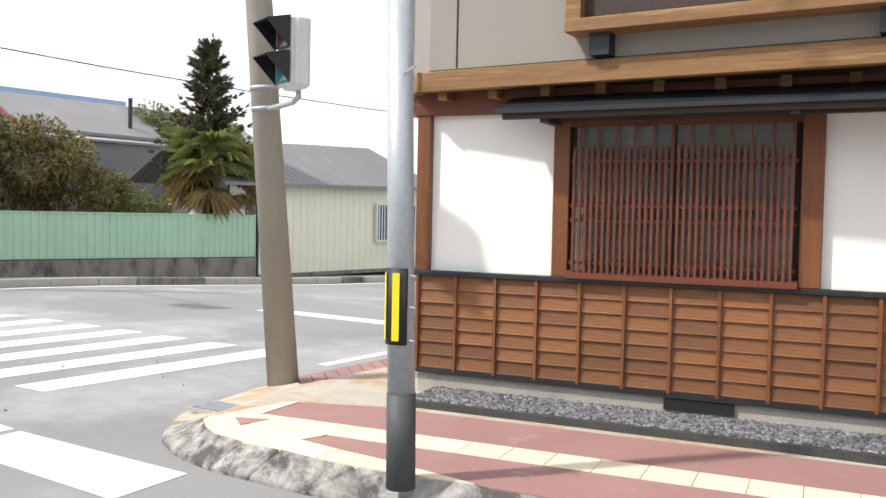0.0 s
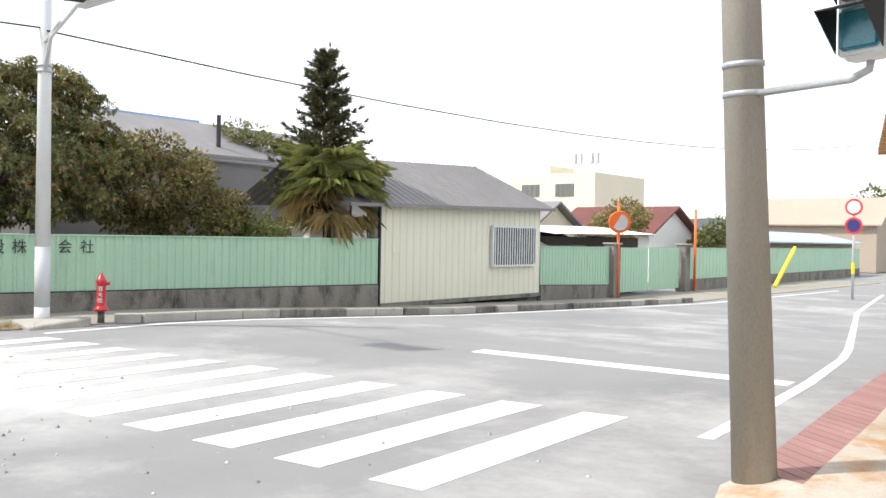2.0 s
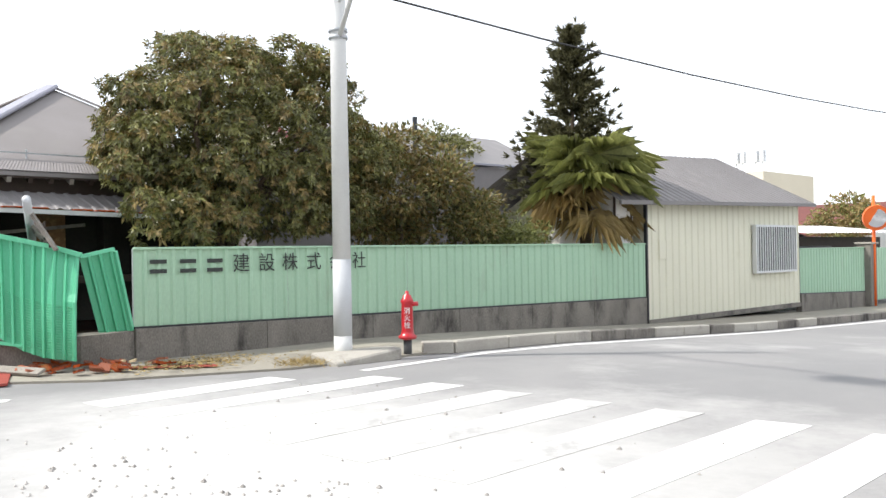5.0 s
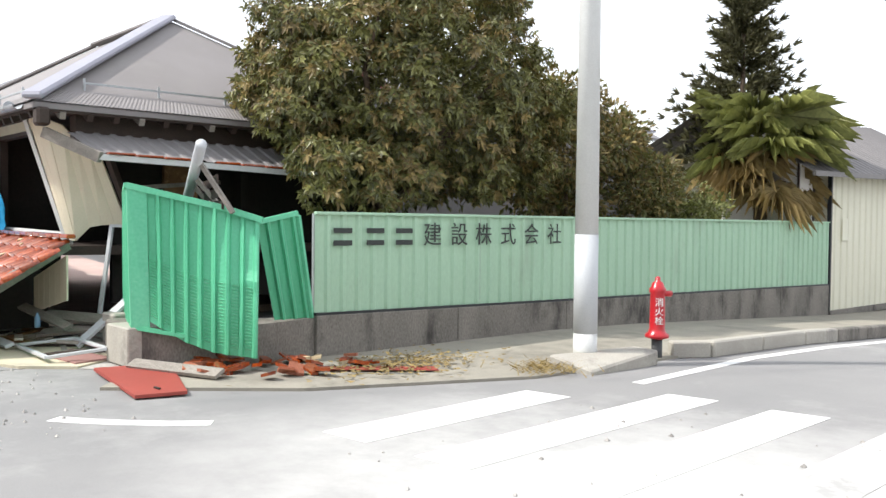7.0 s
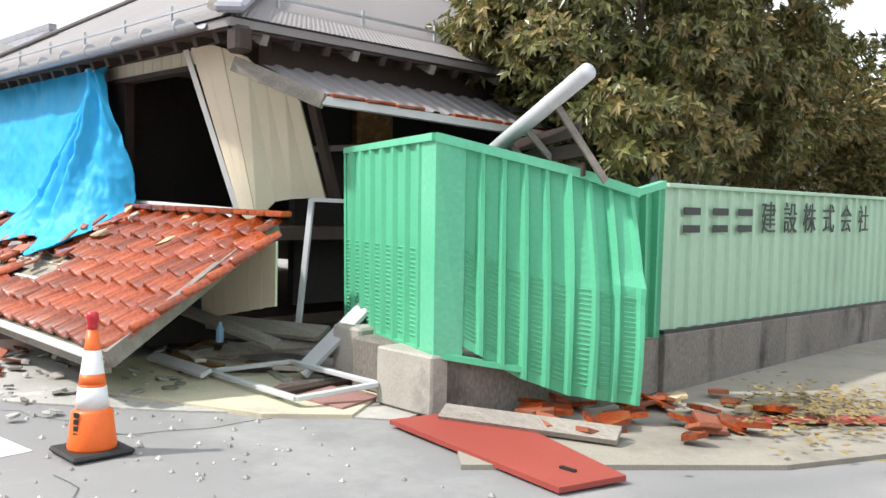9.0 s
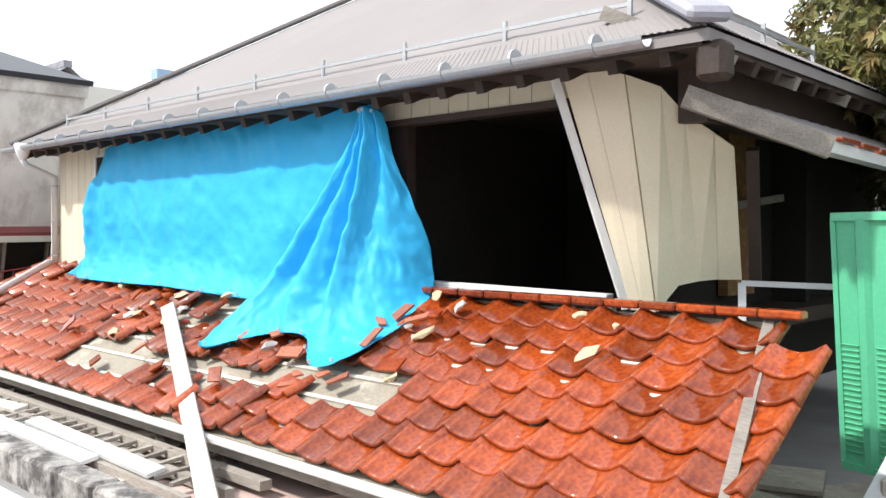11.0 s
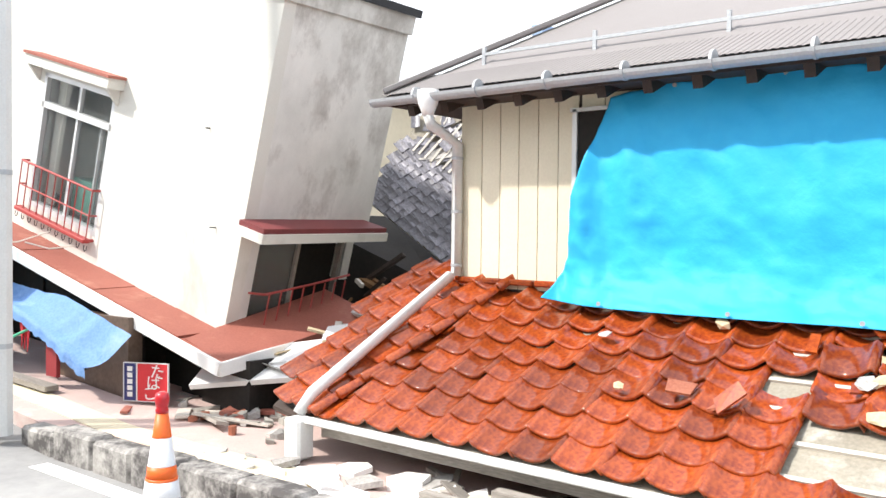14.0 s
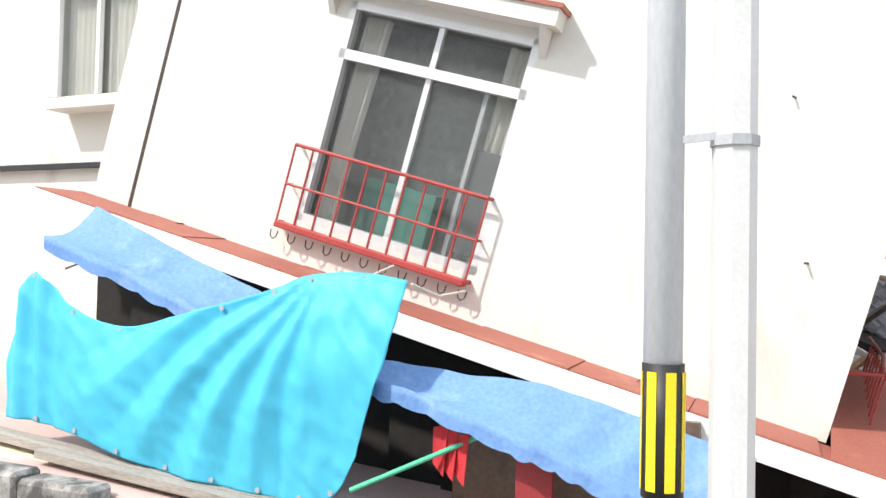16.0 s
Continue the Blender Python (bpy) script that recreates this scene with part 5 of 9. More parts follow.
def fan(c, d, size, material, name):
    """A fan leaf on its stalk: narrow blades that spread from one point and droop at the ends."""
    up = Vector((0, 0, 1))
    side = d.cross(up).normalized()
    nrm = side.cross(d).normalized()
    vs, fs = [], []
    hub = c + d * size * 0.55
    st = side * 0.012
    vs += [c - st, c + st, hub + st, hub - st]
    fs.append((0, 1, 2, 3))
    for k in range(17):
        a = radians(-115 + 230 * k / 16)
        dr = (d * math.cos(a) + side * math.sin(a)).normalized()
        w = (side * math.cos(a) - d * math.sin(a)).normalized() * size * 0.035
        l = size * (0.62 + 0.1 * math.cos(a)) * q.uniform(0.85, 1.1)
        m1 = hub + dr * l * 0.6 + nrm * 0.02
        m2 = hub + dr * l - up * l * q.uniform(0.15, 0.45)
        i = len(vs)
        vs += [hub, m1 - w, m2, m1 + w]
        fs += [(i, i + 1, i + 2), (i, i + 2, i + 3)]
    soup(name, vs, fs, material, pm)


for k in range(54):
    a = q.uniform(0, 2 * math.pi)
    el = q.uniform(-0.9, 0.95)
    d = Vector((math.cos(a) * math.cos(el), math.sin(a) * math.cos(el), math.sin(el)))
    dry = el < -0.25
    fan(Vector((-21.35, 16.9, 3.15 + 0.3 * q.random())), d, q.uniform(1.15, 1.7), FROND_DRY if dry else FROND, "frond")
for k in range(12):
    a = radians(-70 + 140 * q.random())
    d = Vector((math.cos(a), math.sin(a) * 1.3, -0.75)).normalized()
    fan(Vector((-21.3, 16.9 + q.uniform(-0.3, 0.9), 2.7)), d, q.uniform(0.9, 1.3), FROND_DRY, "frond")


# ---- crumpled green gate panels on concrete plinths ----
gr = random.Random(65)
bm = B()
plinth = thing("gate_plinth", (-21.2, 3.5, 0), "broken concrete gate plinth blocks", "plinth")
bm = B()
box(bm, -21.55, -20.98, 3.12, 3.62, 0.02, 0.43, 0.015)
part("block", bm, CONCRETE, plinth)
bm = B()
box(bm, -22.05, -21.57, 3.3, 3.7, 0.02, 0.42, 0.02)
part("block", bm, CONCRETE_DIRTY, plinth)
bm = B()
box(bm, -22.45, -22.1, 3.42, 3.8, 0.02, 0.46, 0.02)
part("block", bm, CONCRETE, plinth)
bm = B()
slab(bm, [(-21.02, 3.2, 0.42), (-20.4, 4.25, 0.44), (-20.4, 5.0, 0.46), (-20.65, 5.0, 0.46), (-21.3, 3.55, 0.42)], 0.42)
part("block", bm, CONCRETE_DIRTY, plinth)
box_gate = thing("crumpled_gate", (-21.5, 3.6, 0.43), "bright green ribbed steel gate panels, crumpled and torn loose", "gate")


def louvres(parent, p0, p1, q0, q1, n_ribs, share, material, nrm, rows=20, lo=0.05, hi=0.5, warp=None):
    """Rows of small pressed louvres on the lower half of the flat strips."""
    p0, p1, q0, q1 = (Vector(p) for p in (p0, p1, q0, q1))
    vs, fs = [], []
    for k in range(n_ribs):
        for r in range(rows):
            v = lo + (hi - lo) * r / rows
            h = (hi - lo) / rows * 0.5
            ua, ub = (k + 0.08) / n_ribs, (k + 1 - share - 0.12) / n_ribs
            c = []
            for u, vv, o in ((ua, v, 0.002), (ub, v, 0.002), (ub, v + h, 0.013), (ua, v + h, 0.013), (ua, v + h * 1.15, 0.002), (ub, v + h * 1.15, 0.002)):
                p = (p0.lerp(p1, u)).lerp(q0.lerp(q1, u), vv) + Vector(nrm) * o
                if warp:
                    p += warp(u, vv)
                c.append(p)
            i = len(vs)
            vs += c
            fs += [(i, i + 1, i + 2, i + 3), (i + 3, i + 2, i + 5, i + 4)]
    soup("louvre_strip", vs, fs, material, parent, kind="stuff")


A0, A1 = Vector((-21.04, 3.2, 0.43)), Vector((-20.99, 3.13, 1.87))
L0, L1 = Vector((-22.76, 3.82, 0.40)), Vector((-22.85, 3.85, 1.88))
nl = (A0 - L0).cross(L1 - L0).normalized()
nl = nl if nl.y < 0 else -nl
a_in, a_top = A0.lerp(L0, 0.11), A1.lerp(L1, 0.11)
bm = B()
sheet(bm, L0, a_in, L1, a_top, 7, 0.03, 0.3, normal=nl)
part("panel", bm, GREEN, box_gate)
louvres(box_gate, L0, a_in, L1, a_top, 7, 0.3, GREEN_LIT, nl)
# right panel, creased and hanging lower towards its free end
R0, R1 = Vector((-19.95, 4.02, 0.16)), Vector((-20.12, 4.14, 1.57))
nr = Vector((0.85, -0.5, 0.05)).normalized()


def bend(u, v):
    w = max(0.0, u - 0.24)
    d = nr * (0.007 * math.sin(u * 17.0 + 2 * v) * min(1, u * 3) * (1 - 0.5 * v))
    d = d + nr * 0.16 * w * math.sin(math.pi * min(1.0, max(0.0, v + 0.05)))
    d = d + nr * 0.05 * max(0.0, 1 - abs(u - 0.63 - 0.1 * (1 - v)) / 0.09) * (1 - abs(v - 0.6))
    d = d - nr * 0.04 * max(0.0, 1 - abs(u - 0.8 - 0.06 * (1 - v)) / 0.06) * (1 - abs(v - 0.55))
    d = d + nr * 0.05 * max(0.0, 1 - abs(v - 0.52 - 0.1 * (u - 0.8)) / 0.08) * max(0.0, u - 0.65) * 2
    d = d + nr * (-0.05) * max(0.0, 1 - abs(u - 0.05) / 0.07) * max(0.0, 1 - abs(v - 0.5) / 0.4)
    return d + Vector((0.0, 0.0, 0.10 * (1 - v) * max(0.0, 1 - u / 0.3) - 0.05 * (1 - v) * max(0.0, 1 - abs(u - 0.6) / 0.4)))


c_in, c_top = A0.lerp(R0, 0.14), A1.lerp(R1, 0.14)
bm = B()
sheet(bm, c_in, R0, c_top, R1, 8, 0.035, 0.3, normal=nr, rows=26, warp=bend)
part("panel", bm, GREEN, box_gate, "creased panel hanging loose")
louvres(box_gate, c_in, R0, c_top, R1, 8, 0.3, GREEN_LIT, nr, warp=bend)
# corner post, folded flat strip, in the paler lit copy of the green
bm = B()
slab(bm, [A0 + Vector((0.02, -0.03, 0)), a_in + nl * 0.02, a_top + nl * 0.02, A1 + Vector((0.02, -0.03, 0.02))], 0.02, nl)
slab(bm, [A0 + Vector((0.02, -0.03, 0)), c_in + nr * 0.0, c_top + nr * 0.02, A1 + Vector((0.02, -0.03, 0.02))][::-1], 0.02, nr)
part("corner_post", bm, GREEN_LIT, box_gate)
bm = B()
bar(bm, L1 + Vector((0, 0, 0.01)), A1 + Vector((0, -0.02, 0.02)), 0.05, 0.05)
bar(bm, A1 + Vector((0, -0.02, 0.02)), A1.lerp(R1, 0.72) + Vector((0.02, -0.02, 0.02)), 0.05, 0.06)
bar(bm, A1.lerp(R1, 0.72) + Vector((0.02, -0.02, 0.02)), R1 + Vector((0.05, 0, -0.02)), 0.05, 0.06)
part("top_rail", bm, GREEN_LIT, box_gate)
bm = B()
bar(bm, L0, A0, 0.05, 0.04)
bar(bm, A0, A0.lerp(R0, 0.45) + Vector((0, 0, 0.05)), 0.05, 0.04)
part("bottom_rail", bm, GREEN, box_gate)
bm = B()
bar(bm, L0, L1, 0.03, 0.03)
part("edge_post", bm, GREEN, box_gate)
# second short panel facing the fence
S = thing("gate_leaf", (-20.5, 4.6, 0.45), "dark green folded gate leaf behind the crumpled panel", "gate")
bm = B()
sheet(bm, (-20.42, 4.5, 0.47), (-20.44, 4.96, 0.47), (-20.28, 4.2, 1.5), (-20.24, 4.64, 1.6), 3, 0.05, 0.3, normal=(0.95, -0.3, 0))
part("panel", bm, GREEN, S)
bm = B()
bar(bm, (-20.25, 4.2, 1.53), (-20.2, 4.64, 1.63), 0.06, 0.05)
bar(bm, (-20.42, 4.98, 0.47), (-20.22, 4.66, 1.6), 0.05, 0.05)
part("top_rail", bm, GREEN_LIT, S)
# fallen gutter and timber frame resting on the gate
fg = thing("fallen_gutter", (-21, 4, 1.9), "grey round gutter pipe fallen across the gate top", "pipe")
bm = B()
tube(bm, (-21.35, 3.95, 1.78), (-20.02, 3.44, 2.27), 0.055, 0.055, 16)
part("pipe", bm, GREY_PAINT, fg, "", True)
ff = thing("roof_truss", (-20.6, 4.0, 1.7), "weathered timber roof frame stuck behind the gate", "timber frame")
for a, b in (((-20.4, 3.62, 2.12), (-20.15, 3.85, 1.62)), ((-20.75, 3.75, 1.98), (-20.55, 3.95, 1.66)), ((-21.0, 3.86, 1.9), (-20.85, 4.02, 1.66))):
    bm = B()
    bar(bm, a, b, 0.07, 0.04)
    part("strut", bm, WOOD_GREY, ff)
for k in range(3):
    bm = B()
    bar(bm, (-21.05 + 0.02 * k, 3.98 - 0.02 * k, 1.68 + 0.1 * k), (-20.3, 3.82 - 0.03 * k, 1.7 + 0.13 * k), 0.02, 0.09)
    part("board", bm, WOOD_DARK, ff)
# thin metal door frame standing beside the gate
df = thing("door_frame", (-23.4, 3.8, 0.1), "bent grey aluminium door frame standing in the rubble", "door frame")
bm = B()
bar(bm, (-23.36, 3.74, 0.32), (-23.46, 3.94, 1.46), 0.05, 0.035)
part("stile", bm, GREY_PAINT, df)
bm = B()
bar(bm, (-23.46, 3.94, 1.46), (-22.85, 4.1, 1.45), 0.05, 0.035)
part("head", bm, GREY_PAINT, df)
# red steel plate on the ground
rp = thing("red_plate", (-20.5, 2.75, 0.02), "red painted steel ramp plate lying at the gate", "steel plate")
bm = B()
slab(bm, [(-21.02, 2.79, 0.055), (-20.82, 3.5, 0.06), (-19.36, 2.98, 0.05), (-19.48, 2.56, 0.045)][::-1], 0.03)
part("plate", bm, RED_PLATE, rp)
for x, y in ((-20.55, 3.2), (-19.62, 2.82)):
    bm = B()
    box(bm, x - 0.05, x + 0.05, y - 0.012, y + 0.012, 0.04, 0.062)
    part("slot", bm, BLACK, rp)


# ---- collapsed house ----
EX0, EX1, EY, EZ = -33.0, -23.2, 2.9, 2.93
NY = 9.3
FYW = 3.3
PK0, PK1 = Vector((-26.45, 6.1, 4.93)), Vector((-29.75, 6.1, 4.93))
hr = random.Random(70)
house = thing("collapsed_house", (-28, 6, 0), "collapsed house with cream siding and grey hipped roof, ground floor crushed", "house")
for c in ([(EX0, EY, EZ), (EX1, EY, EZ), PK0, PK1], [(EX1, EY, EZ), (EX1, NY, EZ), PK0], [(EX1, NY, EZ), (EX0, NY, EZ), PK1, PK0], [(EX0, NY, EZ), (EX0, EY, EZ), PK1]):
    bm = B()
    slab(bm, c, 0.07)
    part("roof", bm, HOUSE_ROOF, house, "grey sheet roof slope")
# finely ribbed lowest course
bm = B()
sheet(bm, (EX1, EY - 0.02, EZ + 0.012), (EX0, EY - 0.02, EZ + 0.012), (EX1 - 0.3, EY + 0.3, EZ + 0.2), (EX0 + 0.3, EY + 0.3, EZ + 0.2), 190, 0.005, 0.5, normal=(0, -0.5, 0.85))
part("eave_course", bm, HOUSE_ROOF, house)
bm = B()
sheet(bm, (EX1 + 0.02, EY, EZ + 0.012), (EX1 + 0.02, NY, EZ + 0.012), (EX1 - 0.3, EY + 0.3, EZ + 0.2), (EX1 - 0.3, NY - 0.3, EZ + 0.2), 120, 0.005, 0.5, normal=(0.5, 0, 0.85))
part("eave_course", bm, HOUSE_ROOF, house)
# ridge caps
for a, b, w in (((EX1 + 0.03, EY - 0.03, EZ + 0.06), PK0 + Vector((0, 0, 0.06)), 0.26), ((EX0, EY, EZ + 0.05), PK1 + Vector((0, 0, 0.05)), 0.12), (PK0 + Vector((0, 0, 0.06)), PK1 + Vector((0, 0, 0.06)), 0.2),
                ((EX1, NY, EZ + 0.05), PK0 + Vector((0, 0, 0.05)), 0.12)):
    bm = B()
    bar(bm, a, b, w, 0.09 if w > 0.25 else 0.045, bevel=0.03 if w > 0.25 else 0.008)
    part("ridge_cap", bm, RIDGE_METAL if w > 0.25 else HOUSE_ROOF, house, "lilac-grey metal hip cap" if w > 0.25 else "")
# snow rails
sl = 2.03 / 3.2
for a, b in (((EX1 - 0.75, EY + 0.42), (EX0 + 0.75, EY + 0.42)), ((EX1 - 0.42, EY + 0.75), (EX1 - 0.42, NY - 0.7))):
    z = EZ + 0.42 * sl + 0.1
    sr = thing("snow_guard", (*a, z), "thin galvanised snow-guard rail on the roof", "snow guard")
    bm = B()
    bar(bm, (*a, z - 0.02), (*b, z - 0.02), 0.02, 0.025)
    part("rail", bm, GALV, sr)
    n = int((Vector(b) - Vector(a)).length / 0.95)
    for k in range(n + 1):
        p = Vector(a).lerp(Vector(b), k / n)
        bm = B()
        box(bm, p.x - 0.015, p.x + 0.015, p.y - 0.012, p.y + 0.012, z - 0.13, z + 0.04)
        part("bracket", bm, GALV, sr)
# fascia, rafters under the eaves
bm = B()
box(bm, EX0 + 0.1, EX1 - 0.05, EY + 0.02, EY + 0.06, EZ - 0.09, EZ - 0.05)
part("fascia", bm, WOOD_DARK, house)
bm = B()
box(bm, EX1 - 0.06, EX1 - 0.02, EY + 0.05, NY, EZ - 0.1, EZ - 0.05)
part("fascia", bm, WOOD_DARK, house)
for k in range(27):
    x = EX1 - 0.3 - 0.355 * k
    bm = B()
    bar(bm, (x, EY + 0.05, EZ - 0.13), (x, FYW + 0.1, EZ + 0.06), 0.07, 0.09)
    part("rafter", bm, WOOD_DARK, house)
for k in range(18):
    y = EY + 0.35 + 0.33 * k
    bm = B()
    bar(bm, (EX1 - 0.02, y, EZ - 0.14), (EX1 - 0.9, y, EZ + 0.3), 0.07, 0.09)
    part("rafter", bm, WOOD_GREY if k % 3 == 0 else WOOD_DARK, house)
bm = B()
slab(bm, [(EX0 + 0.05, EY + 0.05, EZ - 0.06), (EX1 - 0.05, EY + 0.05, EZ - 0.06), (EX1 - 0.05, NY, EZ - 0.06), (EX0 + 0.05, NY, EZ - 0.06)], 0.02)
part("ceiling_board", bm, WOOD_DARK, house)
# gutter along the front
gut = thing("eave_gutter", (-28, EY - 0.08, EZ - 0.1), "half-round pale grey eave gutter", "gutter")
bm = B()
rows_ = []
for r in (0.062, 0.057):
    for k in range(9):
        a = math.pi + math.pi * (k if r > 0.06 else 8 - k) / 8
        rows_.append([bm.verts.new((x, EY - 0.07 + r * math.cos(a), EZ - 0.02 + 0.02 * (x + 28) / 9 + r * math.sin(a))) for x in (EX1 - 0.35, EX0 - 0.05)])
for a, b in zip(rows_, rows_[1:] + rows_[:1]):
    bm.faces.new((a[0], a[1], b[1], b[0]))
part("trough", bm, GALV, gut)
for k in range(15):
    x = EX1 - 0.7 - 0.62 * k
    bm = B()
    tube(bm, (x, EY - 0.07, EZ - 0.02 + 0.02 * (x + 28) / 9), (x + 0.02, EY - 0.07, EZ - 0.02 + 0.02 * (x + 28) / 9), 0.069, 0.069, 14)
    part("hanger", bm, GALV, gut)
dp = thing("downpipe", (-32.5, 3.1, 1.3), "cream plastic downpipe running down over the tiles", "downpipe")
bm = B()
lathe(bm, (-32.45, EY - 0.07, EZ - 0.2), [(0.045, 0), (0.06, 0.04), (0.085, 0.1), (0.09, 0.2), (0.075, 0.205)], 14)
part("hopper", bm, WHITE_PAINT, dp, "", True)
bm = B()
pipe(bm, [(-32.45, EY - 0.07, EZ - 0.18), (-32.45, EY - 0.03, EZ - 0.27), (-32.46, FYW - 0.06, EZ - 0.4), (-32.46, FYW - 0.06, 1.42), (-32.48, FYW - 0.12, 1.42), (-32.66, 1.78, 0.60), (-32.69, 1.68, 0.46)], 0.046, 12)
part("pipe", bm, PALE_STEEL, dp, "", True)
for z in (1.5, 1.95, 2.4):
    bm = B()
    tube(bm, (-32.46, FYW - 0.06, z), (-32.46, FYW - 0.06, z + 0.025), 0.05, 0.05, 12)
    part("clip", bm, GALV, dp)

# siding of the upper floor
def boards(x0, x1, z0, z1, y, step=0.185, mt=CREAM_BOARD):
    n = max(1, round((x1 - x0) / step))
    for k in range(n):
        a, b = x0 + (x1 - x0) * k / n, x0 + (x1 - x0) * (k + 1) / n
        bm = B()
        box(bm, a + 0.004, b - 0.004, y - 0.012, y, z0, z1)
        part("siding_board", bm, mt, house)


bm = B()
box(bm, -32.42, -31.3, FYW, FYW + 0.12, 1.25, 2.98)
box(bm, -31.3, -24.3, FYW, FYW + 0.12, 2.68, 2.98)
box(bm, -26.0, -24.2, FYW, FYW + 0.12, 1.1, 1.32)
box(bm, -31.3, -26.0, FYW + 0.02, FYW + 0.12, 1.1, 2.7)
part("front_wall", bm, WOOD_DARK, house)
boards(-32.42, -31.32, 1.33, 2.9, FYW)
boards(-31.3, -24.32, 2.71, 2.9, FYW, 0.2)
bm = B()
box(bm, -32.46, -32.40, FYW, NY - 0.3, 1.25, 2.98)
part("side_wall", bm, CREAM_BOARD, house)
bm = B()
box(bm, -32.42, -24.3, NY - 0.4, NY - 0.3, 0.3, 2.98)
part("rear_wall", bm, WOOD_DARK, house)
bm = B()
slab(bm, [(-32.4, FYW + 0.1, 1.2), (-23.6, FYW + 0.1, 1.2), (-23.6, NY - 0.4, 1.2), (-32.4, NY - 0.4, 1.2)], 0.12)
part("upper_floor", bm, WOOD_DARK, house)
# inner walls near black, the room's darkness painted into them
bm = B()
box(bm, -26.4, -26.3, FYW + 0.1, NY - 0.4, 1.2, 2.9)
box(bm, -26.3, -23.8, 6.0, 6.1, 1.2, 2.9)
part("inner_wall", bm, INTERIOR_SHADE, house)
# small window at the left end: near-black sheet with the room's shade painted in
bm = B()
box(bm, -31.34, -30.7, FYW - 0.03, FYW - 0.02, 1.85, 2.72)
part("small_window", bm, INTERIOR_SHADE, house)
for x in (-31.34, -31.02):
    bm = B()
    box(bm, x - 0.02, x + 0.02, FYW - 0.05, FYW - 0.02, 1.85, 2.74)
    part("window_frame", bm, ALU, house)
bm = B()
box(bm, -31.38, -30.7, FYW - 0.05, FYW - 0.01, 2.72, 2.75)
part("window_frame", bm, ALU, house)
# opening: head, sill, jamb
bm = B()
box(bm, -26.2, -24.25, FYW - 0.03, FYW + 0.1, 2.66, 2.71)
part("opening_head", bm, WOOD_DARK, house)
bm = B()
bar(bm, (-26.1, 3.36, 1.37), (-24.3, 3.66, 1.31), 0.12, 0.10, bevel=0.006)
bar(bm, (-26.1, 3.44, 1.29), (-24.3, 3.72, 1.23), 0.06, 0.06)
part("opening_sill", bm, WHITE_PAINT, house, "white sill rail")
# the leaning corner panels
LB = Vector((-24.1, 3.62, 1.27))
LT = Vector((-24.42, 3.22, 2.93))
tops = [(-24.42, 3.22, 2.93), (-24.22, 3.24, 2.9), (-23.97, 3.3, 2.82), (-23.80, 3.45, 2.74), (-23.70, 3.58, 2.58), (-23.55, 3.7, 2.45), (-23.46, 3.8, 2.36)]
feet = [(-24.1, 3.62, 1.27), (-24.02, 3.64, 1.265), (-23.94, 3.67, 1.26), (-23.86, 3.82, 1.44), (-23.77, 3.95, 1.47), (-23.7, 4.09, 1.48), (-23.58, 4.2, 1.48)]
for k in range(6):
    t0, t1, b0, b1 = Vector(tops[k]), Vector(tops[k + 1]), Vector(feet[k]), Vector(feet[k + 1])
    n = (t1 - t0).cross(b0 - t0).normalized()
    bm = B()
    slab(bm, [t0, t1, b1, b0], 0.025, n)
    part("leaning_panel", bm, CREAM_BOARD, house, "cream siding panel leaning outwards")
bm = B()
bar(bm, LB + Vector((-0.03, -0.03, 0)), LT + Vector((-0.03, -0.03, -0.1)), 0.05, 0.05)
part("jamb", bm, WHITE_PAINT, house)
bm = B()
bar(bm, (-23.5, 4.25, 1.45), (-23.36, 3.86, 2.34), 0.08, 0.08)
part("broken_post", bm, WOOD_DARK, house)
# east side: room shade painted as a near-black wall, side pent roof with broken tiles
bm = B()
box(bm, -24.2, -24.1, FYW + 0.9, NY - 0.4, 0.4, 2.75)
part("shaded_east_wall", bm, INTERIOR_SHADE, house)
bm = B()
box(bm, -24.08, -24.0, FYW + 1.6, FYW + 2.1, 1.3, 2.6)
part("inner_board", bm, WOOD_BEAM, house)
bm = B()
bar(bm, (-23.9, FYW + 0.9, 1.95), (-23.9, FYW + 2.4, 2.1), 0.05, 0.06)
part("rail", bm, WOOD_GREY, house)
bm = B()
box(bm, EX1 - 0.5, EX1 - 0.3, FYW + 0.2, NY - 0.3, 2.5, 2.86)
part("plate_beam", bm, WOOD_DARK, house)
epr = thing("side_pent_roof", (-22.9, 5.4, 2.2), "sagging grey sheet pent roof with a row of red tiles at its edge", "roof")
bm = B()
sheet(bm, (-22.82, 3.5, 2.34), (-22.7, 8.8, 2.2), (-23.4, 3.35, 2.62), (-23.3, 8.8, 2.55), 26, 0.02, 0.4, normal=(0.4, 0, 0.9))
part("sheet", bm, ROOF_GREY, epr)
bm = B()
bar(bm, (-22.8, 3.5, 2.29), (-22.7, 8.8, 2.15), 0.09, 0.07)
part("edge_beam", bm, PALE_STEEL, epr)
bm = B()
bar(bm, (-23.45, 3.1, 2.6), (-22.75, 3.52, 2.28), 0.07, 0.13)
part("end_rafter", bm, WOOD_GREY, epr)
for k in range(13):
    if k in (3, 8):
        continue
    bm = B()
    y = 3.62 + 0.36 * k
    box(bm, -22.86, -22.72, y, y + 0.33, 2.315 - 0.026 * y + 0.1, 2.345 - 0.026 * y + 0.1, 0.008)
    part("tile", bm, TILE, epr)
bm = B()
box(bm, -23.3, -23.12, EY + 0.02, EY + 0.18, EZ - 0.28, EZ - 0.06, 0.03)
solo("corner_ornament", bm, WOOD_DARK, "brown wooden ornament under the eave corner", "ornament")
